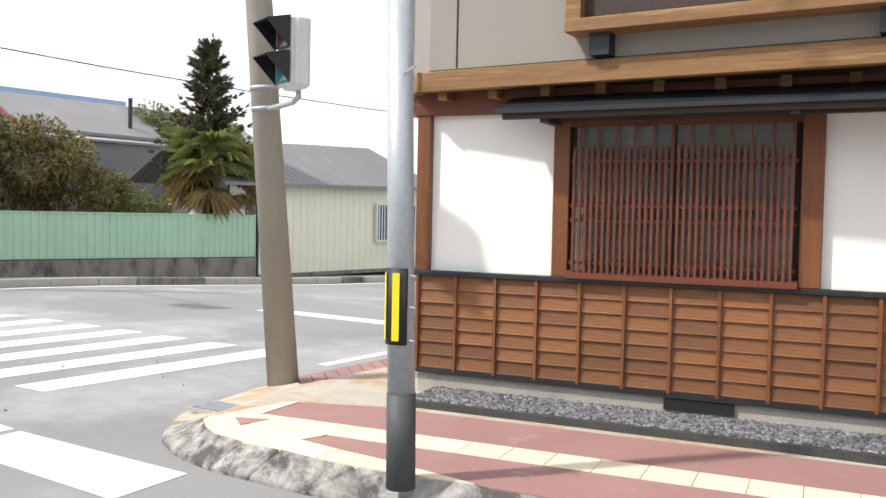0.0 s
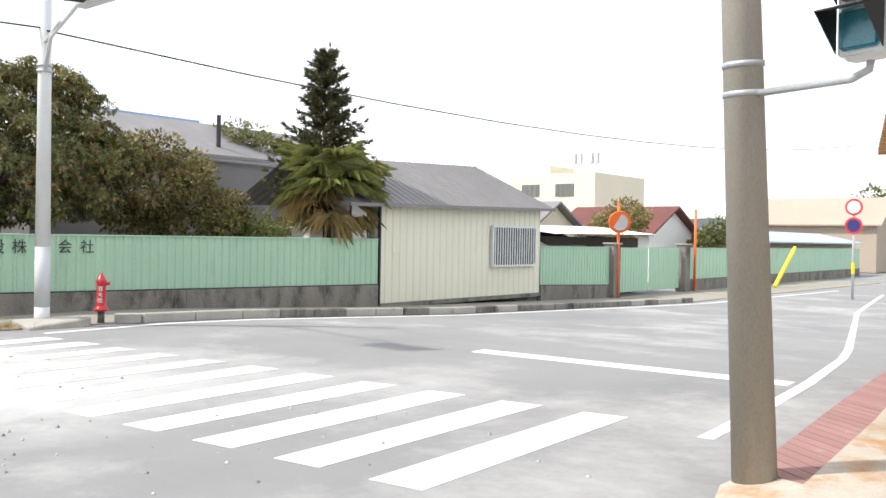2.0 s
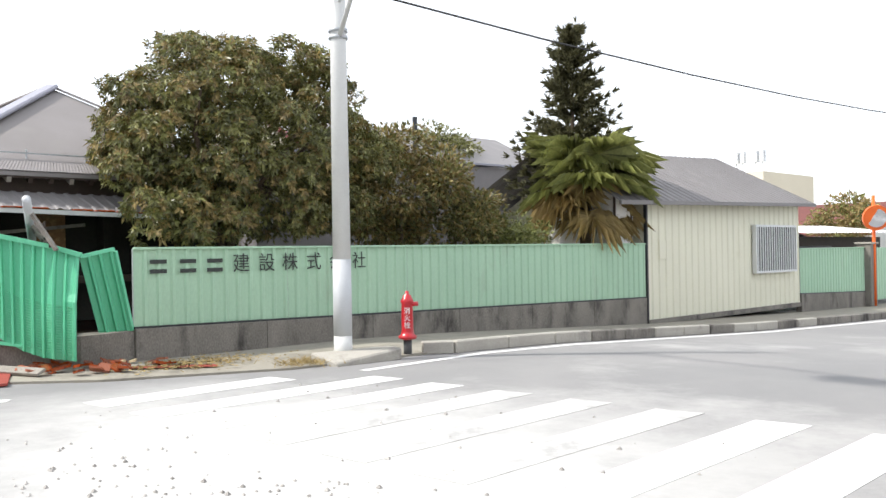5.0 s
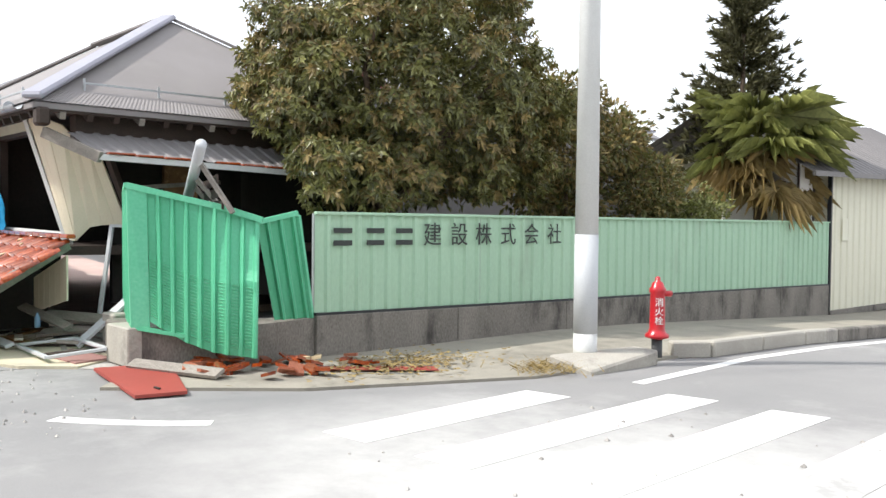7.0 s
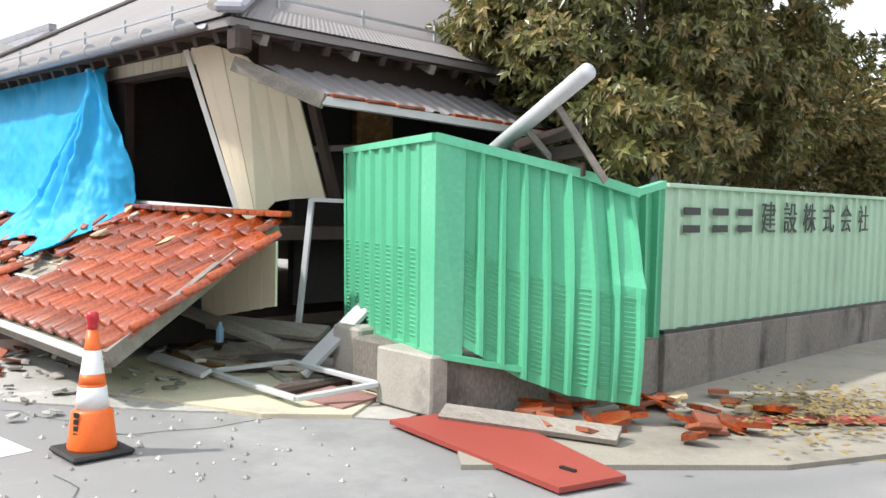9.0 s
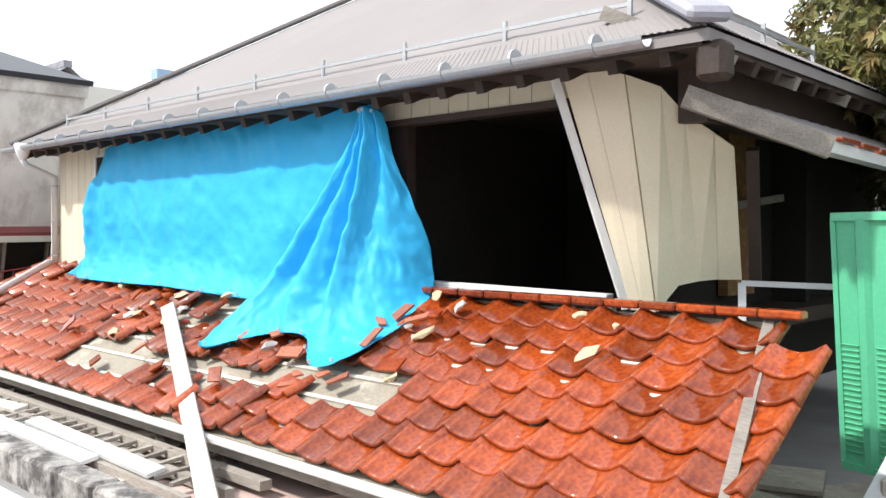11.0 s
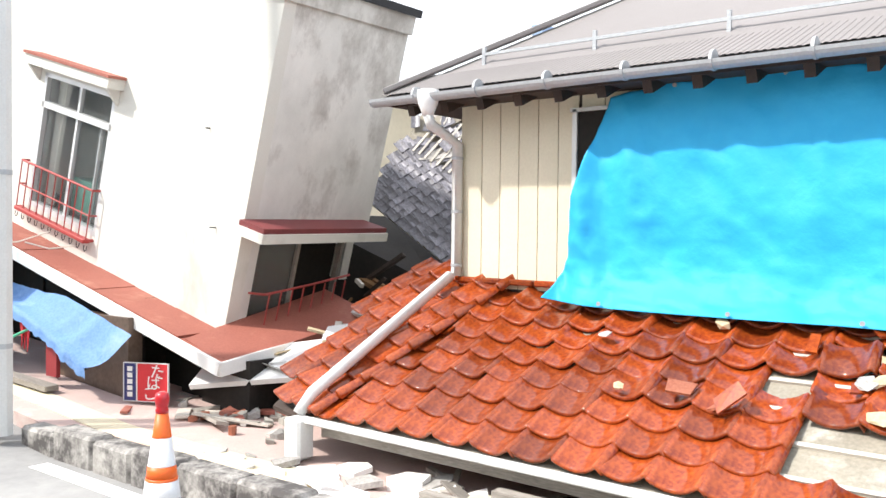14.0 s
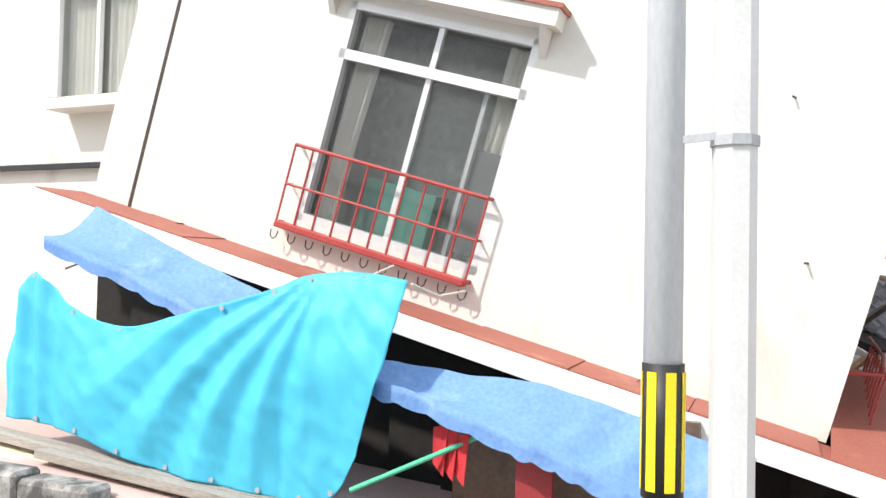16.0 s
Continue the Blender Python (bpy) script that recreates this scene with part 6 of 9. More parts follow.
# crushed ground floor: cream boards, beams; shade of the gaps as a near-black block
for k in range(6):
    bm = B()
    x = -24.1 + 0.2 * k
    slab(bm, [(x, 3.2, 0.34 + 0.04 * k), (x + 0.19, 3.2, 0.37 + 0.04 * k), (x + 0.19, 3.2, 0.78 + 0.055 * (k + 1)), (x, 3.2, 0.78 + 0.055 * k)], 0.02, (0, 1, 0))
    part("siding_board", bm, CREAM_BOARD, house)
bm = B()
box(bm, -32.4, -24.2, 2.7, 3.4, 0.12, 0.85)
part("hollow_shade", bm, INTERIOR_SHADE, house)

# ---- tiled lower roof ----
TW, TL = 0.295, 0.222


def tile_mesh():
    bm = B()
    n = 12
    prof = []
    for i in range(n + 1):
        u = i / n
        z = -0.034 + 0.056 * ((u - 0.42) / 0.42) ** 2 if u < 0.84 else 0.022 + 0.014 * math.sin(math.pi * (u - 0.84) / 0.16) - 0.03 * max(0.0, u - 0.92) / 0.08
        prof.append((TW * (-0.02 + 1.06 * u), z))
    lines = [[bm.verts.new((x, y, z + h)) for x, z in prof] for y, h in ((0.008, 0.004), (-0.003, 0.018), (0.0, 0.031), (0.012, 0.038), (TL + 0.03, 0.006))]
    for p, q in zip(lines, lines[1:]):
        for i in range(n):
            bm.faces.new((p[i], p[i + 1], q[i + 1], q[i]))
    for k in (0, n):
        bm.faces.new([row[k] for row in lines])
    return mesh_of(bm, "tile", TILE, True)


TILE_ME = tile_mesh()


def plane_frame(o, along, up):
    x = Vector(along).normalized()
    y = (Vector(up) - x * Vector(up).dot(x)).normalized()
    z = x.cross(y)
    return Matrix(((x.x, y.x, z.x, o[0]), (x.y, y.y, z.y, o[1]), (x.z, y.z, z.z, o[2]), (0, 0, 0, 1)))


RO = Vector((-32.62, 1.73, 0.46))
RE = Vector((-22.55, 1.62, 0.40))
RF = plane_frame(RO, RE - RO, (0, 1.57, 0.88))
lower = thing("tiled_lower_roof", (-27.5, 2.4, 0.4), "lower roof of glazed red-brown tiles fallen onto the street side, tiles missing in the middle", "roof")
left_roof = thing("tiled_hip_roof", (-33, 2.6, 0.3), "hip end of the fallen red-brown tiled roof", "roof")
inv = world_of(lower).inverted()
LENX = (RE - RO).length
bm = B()
slab(bm, [RF @ Vector(p) for p in ((0.0, 0, -0.035), (LENX - 0.05, 0, -0.035), (LENX - 0.5, 1.85, -0.035), (0.1, 1.85, -0.035))], 0.03)
part("roof_deck", bm, SHEATHING, lower, "bare brownish roof deck")
for k in range(6):
    bm = B()
    a, b = RF @ Vector((2.9, 0.28 + 0.26 * k, -0.027)), RF @ Vector((LENX - 0.6, 0.28 + 0.26 * k, -0.027))
    bar(bm, a, b, 0.03, 0.022, RF.to_3x3() @ Vector((0, 0, 1)))
    part("tile_batten", bm, WOOD_PALE, lower)
ROWS = 8
count = 0
for r in range(ROWS):
    for c in range(int(LENX / TW)):
        u, v = c * TW, r * TL
        x = RO.x + u
        gone = False
        jitter = 0.0
        if -29.6 < x < -27.9 and 1 <= r <= 2:
            gone = True
        if -28.4 < x < -26.9 and r in (1, 2) and hr.random() < 0.7:
            gone = True
        if -27.0 < x < -25.2 and r in (2, 3) and hr.random() < 0.45:
            gone = True
        if -29.8 < x < -27.2 and 3 <= r <= 6:
            jitter = 1.0
            gone = gone or hr.random() < 0.22
        if -27.6 < x < -24.8:
            jitter = max(jitter, 0.45 if x < -26.0 else 0.2)
        if x < -29.6:
            jitter = 0.06
        if u > LENX - 0.25 - 0.24 * r * 0.1 and r > 6:
            gone = True
        if gone:
            continue
        m = Matrix.Translation((u + hr.uniform(-1, 1) * 0.035 * jitter, v + hr.uniform(-1, 1) * 0.045 * jitter, hr.uniform(0, 0.028) * jitter)) @ pose(0, 0, 0, hr.gauss(0, 1.5 + 5 * jitter), hr.gauss(0, 1.0 + 4 * jitter), hr.gauss(0, 0.8 + 7 * jitter))
        ob = new("tile", TILE_ME)
        ob.parent = lower
        ob.matrix_basis = inv @ RF @ m
        count += 1
# ridge course against the wall
for k in range(38):
    a = RF @ Vector((0.15 + 0.255 * k, 1.82, 0.05))
    if 1.2 < 0.255 * k < 6.0 and k % 3:
        continue
    bm = B()
    bar(bm, a, a + (RE - RO).normalized() * 0.245, 0.11, 0.05, (0, 0, 1), 0.012)
    part("ridge_tile", bm, TILE, lower)
# hip end to the west
HO, HA = Vector((-33.18, 1.86, 0.50)), Vector((-32.66, 1.74, 0.46))
HF = plane_frame(HO, HA - HO, Vector((-32.48, 3.3, 1.36)) - HA)
hinv = world_of(left_roof).inverted()
bm = B()
slab(bm, [HO - Vector((0, 0, 0.07)), HA - Vector((0, 0, 0.07)), (-32.48, 3.3, 1.29), (-33.35, 3.6, 1.31)], 0.03)
part("roof_deck", bm, WOOD_DARK, left_roof)
for r in range(9):
    v = r * TL
    u = 0.36 + 0.11 * v
    while u > -0.2 * v - 0.2:
        ob = new("tile", TILE_ME)
        ob.parent = left_roof
        ob.matrix_basis = hinv @ HF @ Matrix.Translation((u, v, 0.012)) @ pose(0, 0, 0, hr.gauss(0, 1.5), 0, hr.gauss(0, 1))
        u -= TW
# gutter and broken eave under the tiles
eg = thing("lower_gutter", (-28, 1.7, 0.38), "dirty white gutter board along the fallen tiled eave", "gutter")
bm = B()
bar(bm, RO + Vector((-0.05, -0.06, -0.03)), RE + Vector((-0.1, -0.06, -0.04)), 0.06, 0.045, bevel=0.008)
part("board", bm, PALE_STEEL, eg)
bm = B()
bar(bm, RO + Vector((0.1, 0.04, -0.1)), RE + Vector((-0.1, 0.04, -0.12)), 0.05, 0.09)
part("fascia", bm, WOOD_GREY, eg)
bm = B()
bar(bm, RE + Vector((-0.02, 0.0, -0.05)), RF @ Vector((LENX - 0.45, 1.8, -0.05)), 0.06, 0.13)
part("verge_board", bm, WOOD_GREY, eg)
bm = B()
box(bm, RO.x - 0.14, RO.x + 0.03, RO.y - 0.14, RO.y + 0.02, 0.14, 0.44, 0.02)
part("outlet", bm, PALE_STEEL, eg)
# fallen lath frame lying under the eave
for k, (a, b, w) in enumerate((((-31.3, 1.42, 0.2), (-25.6, 1.38, 0.17), 0.07), ((-30.6, 1.24, 0.17), (-25.7, 1.15, 0.15), 0.05), ((-30.9, 1.62, 0.24), (-25.5, 1.58, 0.2), 0.09))):
    bm = B()
    bar(bm, a, b, w, 0.06)
    solo("fallen_beam", bm, WOOD_GREY, "grey weathered beam lying under the fallen eave", "beam", "fallen beams")
for k in range(22):
    x = -30.6 + 0.22 * k
    bm = B()
    bar(bm, (x, 1.2, 0.19), (x + hr.uniform(-0.08, 0.08), 1.6, 0.23), 0.04, 0.025)
    solo("lath", bm, WOOD_GREY, "short grey lath across fallen beams", "lath", "laths under the eave")

# leaning plank
bm = B()
bar(bm, (-25.05, 0.95, 0.05), (-28.52, 2.62, 1.1), 0.13, 0.035, (0.3, -0.6, 0.7), 0.004)
solo("leaning_plank", bm, WOOD_PALE, "long pale plank leaning across the fallen tiles", "plank")

# ---- blue tarpaulin ----
def cloth(name, rows_pts, material, label, sub=6, wob=0.02, seed=3, thick=0.003, fold=None):
    """A hung sheet through rows of points (from the top down), smoothed between them, with folds and creases."""
    g = np.array(rows_pts, float)

    def dense(a, n):
        m = a.shape[0]
        t = np.linspace(0, m - 1, (m - 1) * n + 1)
        out = []
        for s in t:
            i = min(int(s), m - 2)
            f = s - i
            p0, p1, p2, p3 = a[max(i - 1, 0)], a[i], a[i + 1], a[min(i + 2, m - 1)]
            out.append(0.5 * (2 * p1 + (p2 - p0) * f + (2 * p0 - 5 * p1 + 4 * p2 - p3) * f * f + (3 * p1 - p0 - 3 * p2 + p3) * f**3))
        return np.array(out)

    g = dense(g, sub)
    g = dense(g.transpose(1, 0, 2), sub).transpose(1, 0, 2)
    R, C = g.shape[:2]
    verts = []
    for i in range(R):
        for j in range(C):
            p = Vector(g[i, j])
            s = noise.noise(Vector((p.x * 2.2 + seed, p.z * 1.3, p.y * 2)))
            for fr, am in ((3.5, 0.7), (8.0, 0.5), (19.0, 0.26)):
                s += am * (0.5 - 2 * abs(noise.noise(Vector((p.x * fr + seed + 0.5 * p.z * fr, p.z * fr * 0.6, p.y * fr)))))
            verts.append(p + Vector((0.2, -1.0, 0.1)) * (s * wob + (fold(p) if fold else 0.0)))
    faces = [(i * C + j, i * C + j + 1, (i + 1) * C + j + 1, (i + 1) * C + j) for i in range(R - 1) for j in range(C - 1)]
    base = Vector((sum(v.x for v in verts) / len(verts), sum(v.y for v in verts) / len(verts), min(v.z for v in verts)))
    ob = soup(name, [v - base for v in verts], faces, material, smooth=True, label=label, category="tarpaulin")
    ob.location = base
    so = ob.modifiers.new("thickness", "SOLIDIFY")
    so.thickness = thick
    for j in range(sub, C - 1, sub):
        for i in (0, R - 1):
            e = Vector(verts[i * C + j]) + Vector((0, -0.012, 0.03 if i else -0.03))
            bm = B()
            tube(bm, e, e + Vector((0, -0.006, 0)), 0.016, 0.016, 8)
            part("eyelet", bm, GALV, ob, "small metal eyelet")
    return ob


# columns run from the west end to the east end; the last ones flare out over the tiles
top = [(-31.02, 3.22, 2.80), (-30.5, 3.2, 2.86), (-29.75, 3.2, 2.88), (-29.2, 3.2, 2.85), (-28.5, 3.2, 2.88), (-27.85, 3.2, 2.94), (-26.95, 3.2, 2.88), (-26.17, 3.19, 2.9)]
mid = [(-31.25, 3.1, 2.1), (-30.75, 3.13, 2.1), (-29.95, 3.13, 2.1), (-29.2, 3.12, 2.1), (-28.35, 3.12, 2.1), (-27.55, 3.1, 2.08), (-27.0, 3.12, 2.08), (-26.5, 3.15, 2.08)]
low = [(-31.3, 3.06, 1.6), (-30.9, 3.1, 1.55), (-30.0, 3.1, 1.52), (-29.2, 3.09, 1.52), (-28.4, 3.08, 1.5), (-27.75, 3.04, 1.45), (-27.2, 3.08, 1.5), (-26.8, 3.08, 1.5)]
hem = [(-31.45, 3.0, 1.3), (-30.95, 2.95, 1.26), (-30.0, 2.93, 1.25), (-29.2, 2.92, 1.25), (-28.4, 2.93, 1.22), (-27.8, 2.92, 1.2), (-27.3, 2.92, 1.2), (-26.85, 2.92, 1.2)]
main = cloth("tarpaulin", [top, mid, low, hem], TARP, "bright blue tarpaulin hung over the damaged upper wall", 16, 0.03,
             fold=lambda p: 0.05 * math.sin(p.x * 15 + p.z * 2.2) * math.exp(-max(0.0, p.x + 31.3) / 0.45) + 0.022 * math.sin(p.x * 7 + 0.8 * math.sin(p.z * 3)) * max(0.0, p.z - 2.2))
f1 = [(-26.25, 3.1, 2.80), (-26.24, 3.04, 2.8), (-26.22, 3.08, 2.8), (-26.2, 3.0, 2.8), (-26.17, 3.06, 2.8), (-26.15, 2.98, 2.8), (-26.12, 3.07, 2.8), (-26.09, 3.02, 2.79), (-26.07, 3.1, 2.76)]
f2 = [(-26.5, 3.1, 2.45), (-26.42, 3.0, 2.42), (-26.36, 3.08, 2.4), (-26.28, 2.96, 2.38), (-26.2, 3.06, 2.36), (-26.14, 2.92, 2.34), (-26.07, 3.06, 2.32), (-26.0, 3.06, 2.3), (-25.93, 3.16, 2.3)]
f3 = [(-26.92, 3.06, 1.9), (-26.8, 2.9, 1.86), (-26.65, 3.0, 1.82), (-26.48, 2.82, 1.8), (-26.3, 2.96, 1.78), (-26.17, 2.78, 1.76), (-26.08, 2.94, 1.75), (-25.9, 3.02, 1.74), (-25.73, 3.28, 1.75)]
f4 = [(-27.25, 2.9, 1.42), (-27.1, 2.72, 1.36), (-26.9, 2.86, 1.34), (-26.62, 2.66, 1.32), (-26.35, 2.82, 1.3), (-26.18, 2.62, 1.28), (-26.0, 2.76, 1.27), (-25.78, 2.92, 1.27), (-25.64, 3.26, 1.36)]
f5 = [(-27.43, 2.36, 0.92), (-27.2, 2.32, 0.9), (-26.93, 2.48, 0.99), (-26.62, 2.55, 1.03), (-26.36, 2.58, 1.04), (-26.13, 2.42, 0.97), (-25.88, 2.38, 0.94), (-25.66, 2.5, 0.98), (-25.52, 2.86, 1.14)]
f6 = [(-27.46, 2.3, 0.885), (-27.22, 2.25, 0.86), (-26.93, 2.4, 0.94), (-26.6, 2.52, 1.0), (-26.33, 2.52, 1.0), (-26.1, 2.36, 0.92), (-25.86, 2.22, 0.85), (-25.64, 2.25, 0.88), (-25.5, 2.5, 1.02)]
cloth("tarpaulin", [f1, f2, f3, f4, f5, f6], TARP, "loose blue tarpaulin flap fanning out over the tiles", 16, 0.034, 5)


# ---- tilted white building ----
wr = random.Random(80)
wb = thing("white_building", (-37, 3.5, 0), "white stucco shop building tilted over its crushed ground floor", "house")
WB = Matrix.Translation((-34.74, 2.58, 0.80)) @ Matrix.Rotation(radians(15.5), 4, "Y") @ Matrix.Rotation(radians(3), 4, "Z")
WD = 1.78


def wbox(name, x0, x1, y0, y1, z0, z1, mt, label="", bevel=0.0, parent=None):
    bm = B()
    box(bm, x0, x1, y0, y1, z0, z1, bevel, WB)
    return part(name, bm, mt, parent or wb, label)


# front wall in pieces round the window, side and back walls
WU0, WU1, WV0, WV1 = -3.66, -2.26, 0.30, 1.87
wbox("front_wall", -5.45, WU0, 0, 0.15, 0, 3.15, STUCCO)
wbox("front_wall", WU1, 0, 0, 0.15, 0, 3.15, STUCCO)
wbox("front_wall", WU0, WU1, 0, 0.15, 0, WV0, STUCCO)
wbox("front_wall", WU0, WU1, 0, 0.15, WV1, 3.15, STUCCO)
wbox("side_wall", -0.15, -0.001, 0.151, WD, 1.02, 3.15, STUCCO_DIRTY, "grey-stained stucco side wall")
wbox("side_wall", -0.15, -0.001, 0.151, 0.25, 0.0, 1.02, STUCCO_DIRTY)
wbox("side_wall", -5.45, -5.3, 0.151, WD, 0, 3.15, STUCCO)
wbox("rear_wall", -5.3, -0.15, WD - 0.12, WD, 0.4, 3.15, STUCCO_DIRTY)
wbox("floor", -5.3, -0.15, 0.15, WD - 0.12, 0.0, 0.06, WOOD_DARK)
wbox("parapet", -5.5, 0.03, -0.03, WD + 0.03, 3.15, 3.34, STUCCO_DIRTY)
wbox("coping", -5.55, 0.07, -0.07, WD + 0.07, 3.34, 3.42, BLACK_METAL, "dark metal coping")
wbox("joint", -5.1, -5.07, -0.003, 0.0, 0.0, 3.15, WOOD_DARK)
# ledge roof round the foot of the upper floor
wbox("ledge_roof", -5.56, 0.58, -0.5, -0.0, -0.06, -0.01, RED_ROOFING, "red-brown roofing on the ledge")
for k in range(8):
    wbox("ledge_sheet", -5.54 + 0.687 * k, -5.54 + 0.687 * k + 0.68, -0.49, -0.004, -0.01, 0.006 + 0.006 * (k % 2), RED_ROOFING, "red-brown roofing sheet")
wbox("ledge_fascia", -5.56, 0.6, -0.54, -0.5, -0.12, 0.0, WHITE_PAINT, "white ledge fascia")
bm = B()
sl = [(0.0, -0.45, 0.0), (0.58, -0.45, -0.02), (0.72, 1.3, 0.32), (0.0, 1.3, 0.36)]
slab(bm, [WB @ Vector(p) for p in sl], 0.06)
part("ledge_roof", bm, RED_ROOFING, wb)
bm = B()
bar(bm, WB @ Vector((0.59, -0.52, -0.07)), WB @ Vector((0.64, 0.3, 0.06)), 0.04, 0.12)
part("ledge_fascia", bm, WHITE_PAINT, wb)
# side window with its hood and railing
# side window: interior shade painted as a near-black panel
wbox("side_window_shade", -0.4, -0.3, 0.25, WD - 0.1, 0.05, 1.02, INTERIOR_SHADE)
wbox("side_window_pane", -0.1, -0.09, 0.27, 0.85, 0.1, 0.98, GLASS_DUSTY)
for y in (0.27, 0.85, 1.5):
    wbox("side_window_frame", -0.12, -0.06, y - 0.02, y + 0.02, 0.05, 1.0, WOOD_GREY)
wbox("hood", 0.0, 0.34, -0.06, WD - 0.1, 1.08, 1.13, MAROON, "maroon window hood")
wbox("hood_edge", 0.0, 0.36, -0.08, WD - 0.08, 0.99, 1.08, STUCCO)
srl = thing("side_railing", (-34.2, 3.4, 0.9), "rusty red iron railing hanging below the side window", "railing")
for z in (0.18, 0.5):
    bm = B()
    pts = [WB @ Vector(p) for p in ((0.02, 0.2, z - 0.1), (0.2, 0.25, z - 0.06), (0.24, 0.8, z + 0.02), (0.2, 1.4, z + 0.08))]
    pipe(bm, pts, 0.012, 6)
    part("rail", bm, RAIL_RED, srl)
for k in range(8):
    bm = B()
    y = 0.28 + 0.15 * k
    tube(bm, WB @ Vector((0.22, y, 0.05 + 0.05 * y)), WB @ Vector((0.22, y, 0.45 + 0.06 * y)), 0.008, 0.008, 6)
    part("baluster", bm, RAIL_RED, srl)
# front window: frame, transom, panes, curtain
win = thing("front_window", (-37, 2.4, 1.7), "aluminium sliding window with transom lights and pale curtains", "window")
for x0, x1, z0, z1 in ((WU0, WU1, WV0, WV0 + 0.06), (WU0, WU1, WV1 - 0.05, WV1), (WU0, WU0 + 0.05, WV0, WV1), (WU1 - 0.05, WU1, WV0, WV1), (WU0, WU1, 1.47, 1.54)):
    wbox("frame", x0, x1, 0.0, 0.1, z0, z1, ALU, parent=win)
mx = (WU0 + WU1) / 2
wbox("mullion", mx - 0.02, mx + 0.02, 0.03, 0.08, WV0, WV1, ALU, parent=win)
wbox("pane", WU0 + 0.05, mx, 0.05, 0.056, WV0 + 0.05, 1.47, GLASS_CLEAR, parent=win)
wbox("pane", mx, WU1 - 0.05, 0.06, 0.066, WV0 + 0.05, 1.47, GLASS_CLEAR, parent=win)
wbox("pane", WU0 + 0.05, mx, 0.05, 0.056, 1.54, WV1 - 0.05, GLASS_CLEAR, parent=win)
wbox("pane", mx, WU1 - 0.05, 0.06, 0.066, 1.54, WV1 - 0.05, GLASS_CLEAR, parent=win)
wbox("sliding_frame", WU1 - 0.3, WU1 - 0.27, 0.07, 0.1, WV0 + 0.04, 1.47, ALU, parent=win)
wbox("room_back", WU0 - 0.3, WU1 + 0.3, 0.62, 0.65, WV0, WV1, mat("dim_room", (0.46, 0.48, 0.46), (0.28, 0.31, 0.30), 0.9, 1.5, 20, 0.1), parent=win)
for x0, x1 in ((WU0 + 0.06, WU0 + 0.26), (WU1 - 0.24, WU1 - 0.06)):
    bm = B()
    n = 14
    vs = [[bm.verts.new(WB @ Vector((x0 + (x1 - x0) * i / n * (1 if z > 0.9 else 0.8), 0.16 + 0.03 * math.sin(i * 1.9), z))) for i in range(n + 1)] for z in (WV0 + 0.05, 0.9, WV1 - 0.06)]
    for a, b in zip(vs, vs[1:]):
        for i in range(n):
            bm.faces.new((a[i], a[i + 1], b[i + 1], b[i]))
    part("curtain", bm, CURTAIN, win, "pale curtain", True)
wbox("screen", WU1 - 0.26, WU1 - 0.06, 0.1, 0.104, WV0 + 0.1, 1.1, mat("insect_screen", (0.16, 0.17, 0.17), (0.12, 0.13, 0.13), 0.8), parent=win)
wbox("cupboard", WU0 + 0.3, WU0 + 0.85, 0.35, 0.6, WV0 + 0.02, 0.72, mat("green_cupboard", (0.10, 0.34, 0.27), (0.07, 0.26, 0.21), 0.7), "green cupboard inside the room", parent=win)
hood = thing("window_hood", (-37, 2.3, 3.2), "white window hood with red-brown top", "window hood")
wbox("slab", WU0 - 0.12, WU1 + 0.12, -0.2, 0.0, WV1 + 0.06, WV1 + 0.17, STUCCO, parent=hood)
wbox("top", WU0 - 0.14, WU1 + 0.14, -0.22, 0.0, WV1 + 0.17, WV1 + 0.20, RED_ROOFING, parent=hood)
for x in (WU0 - 0.1, WU1 + 0.06):
    bm = B()
    slab(bm, [WB @ Vector(p) for p in ((x, -0.001, WV1 + 0.06), (x, -0.16, WV1 + 0.06), (x, -0.001, WV1 - 0.12))], 0.05, WB.to_3x3() @ Vector((1, 0, 0)))
    part("bracket", bm, STUCCO, hood)
wrl = thing("window_railing", (-37, 2.2, 1.7), "red iron window railing with curled feet", "railing")
RX0, RX1 = WU0 - 0.09, WU1 - 0.03
for z, r in ((0.25, 0.018), (0.53, 0.009), (0.81, 0.013)):
    bm = B()
    pipe(bm, [WB @ Vector(p) for p in ((RX0, -0.0, z), (RX0, -0.09, z), (RX1, -0.09, z), (RX1, -0.0, z))], r, 8)
    part("rail", bm, RAIL_RED, wrl)
for k in range(11):
    x = RX0 + (RX1 - RX0) * k / 10
    bm = B()
    tube(bm, WB @ Vector((x, -0.09, 0.25)), WB @ Vector((x, -0.09, 0.81)), 0.008, 0.008, 6)
    part("baluster", bm, RAIL_RED, wrl)
    bm = B()
    pipe(bm, [WB @ Vector((x + 0.03 * math.cos(a), -0.08, 0.18 + 0.05 * math.sin(a))) for a in (0.3, -0.6, -1.6, -2.5, -3.4)], 0.005, 5)
    part("scroll", bm, BLACK_METAL, wrl)
bm = B()
box(bm, RX0, RX1, -0.12, -0.03, 0.22, 0.265, 0.006, WB)
part("planter_bar", bm, RAIL_RED, wrl)
for x, z in ((-34.9, 2.76), (-34.83, 1.81)):
    bm = B()
    tube(bm, (x, 2.62, z), (x - 0.03, 2.5, z), 0.009, 0.007, 6)
    solo("wall_hook", bm, BLACK_METAL, "small iron hook on the stucco wall", "hook", "wall hooks")
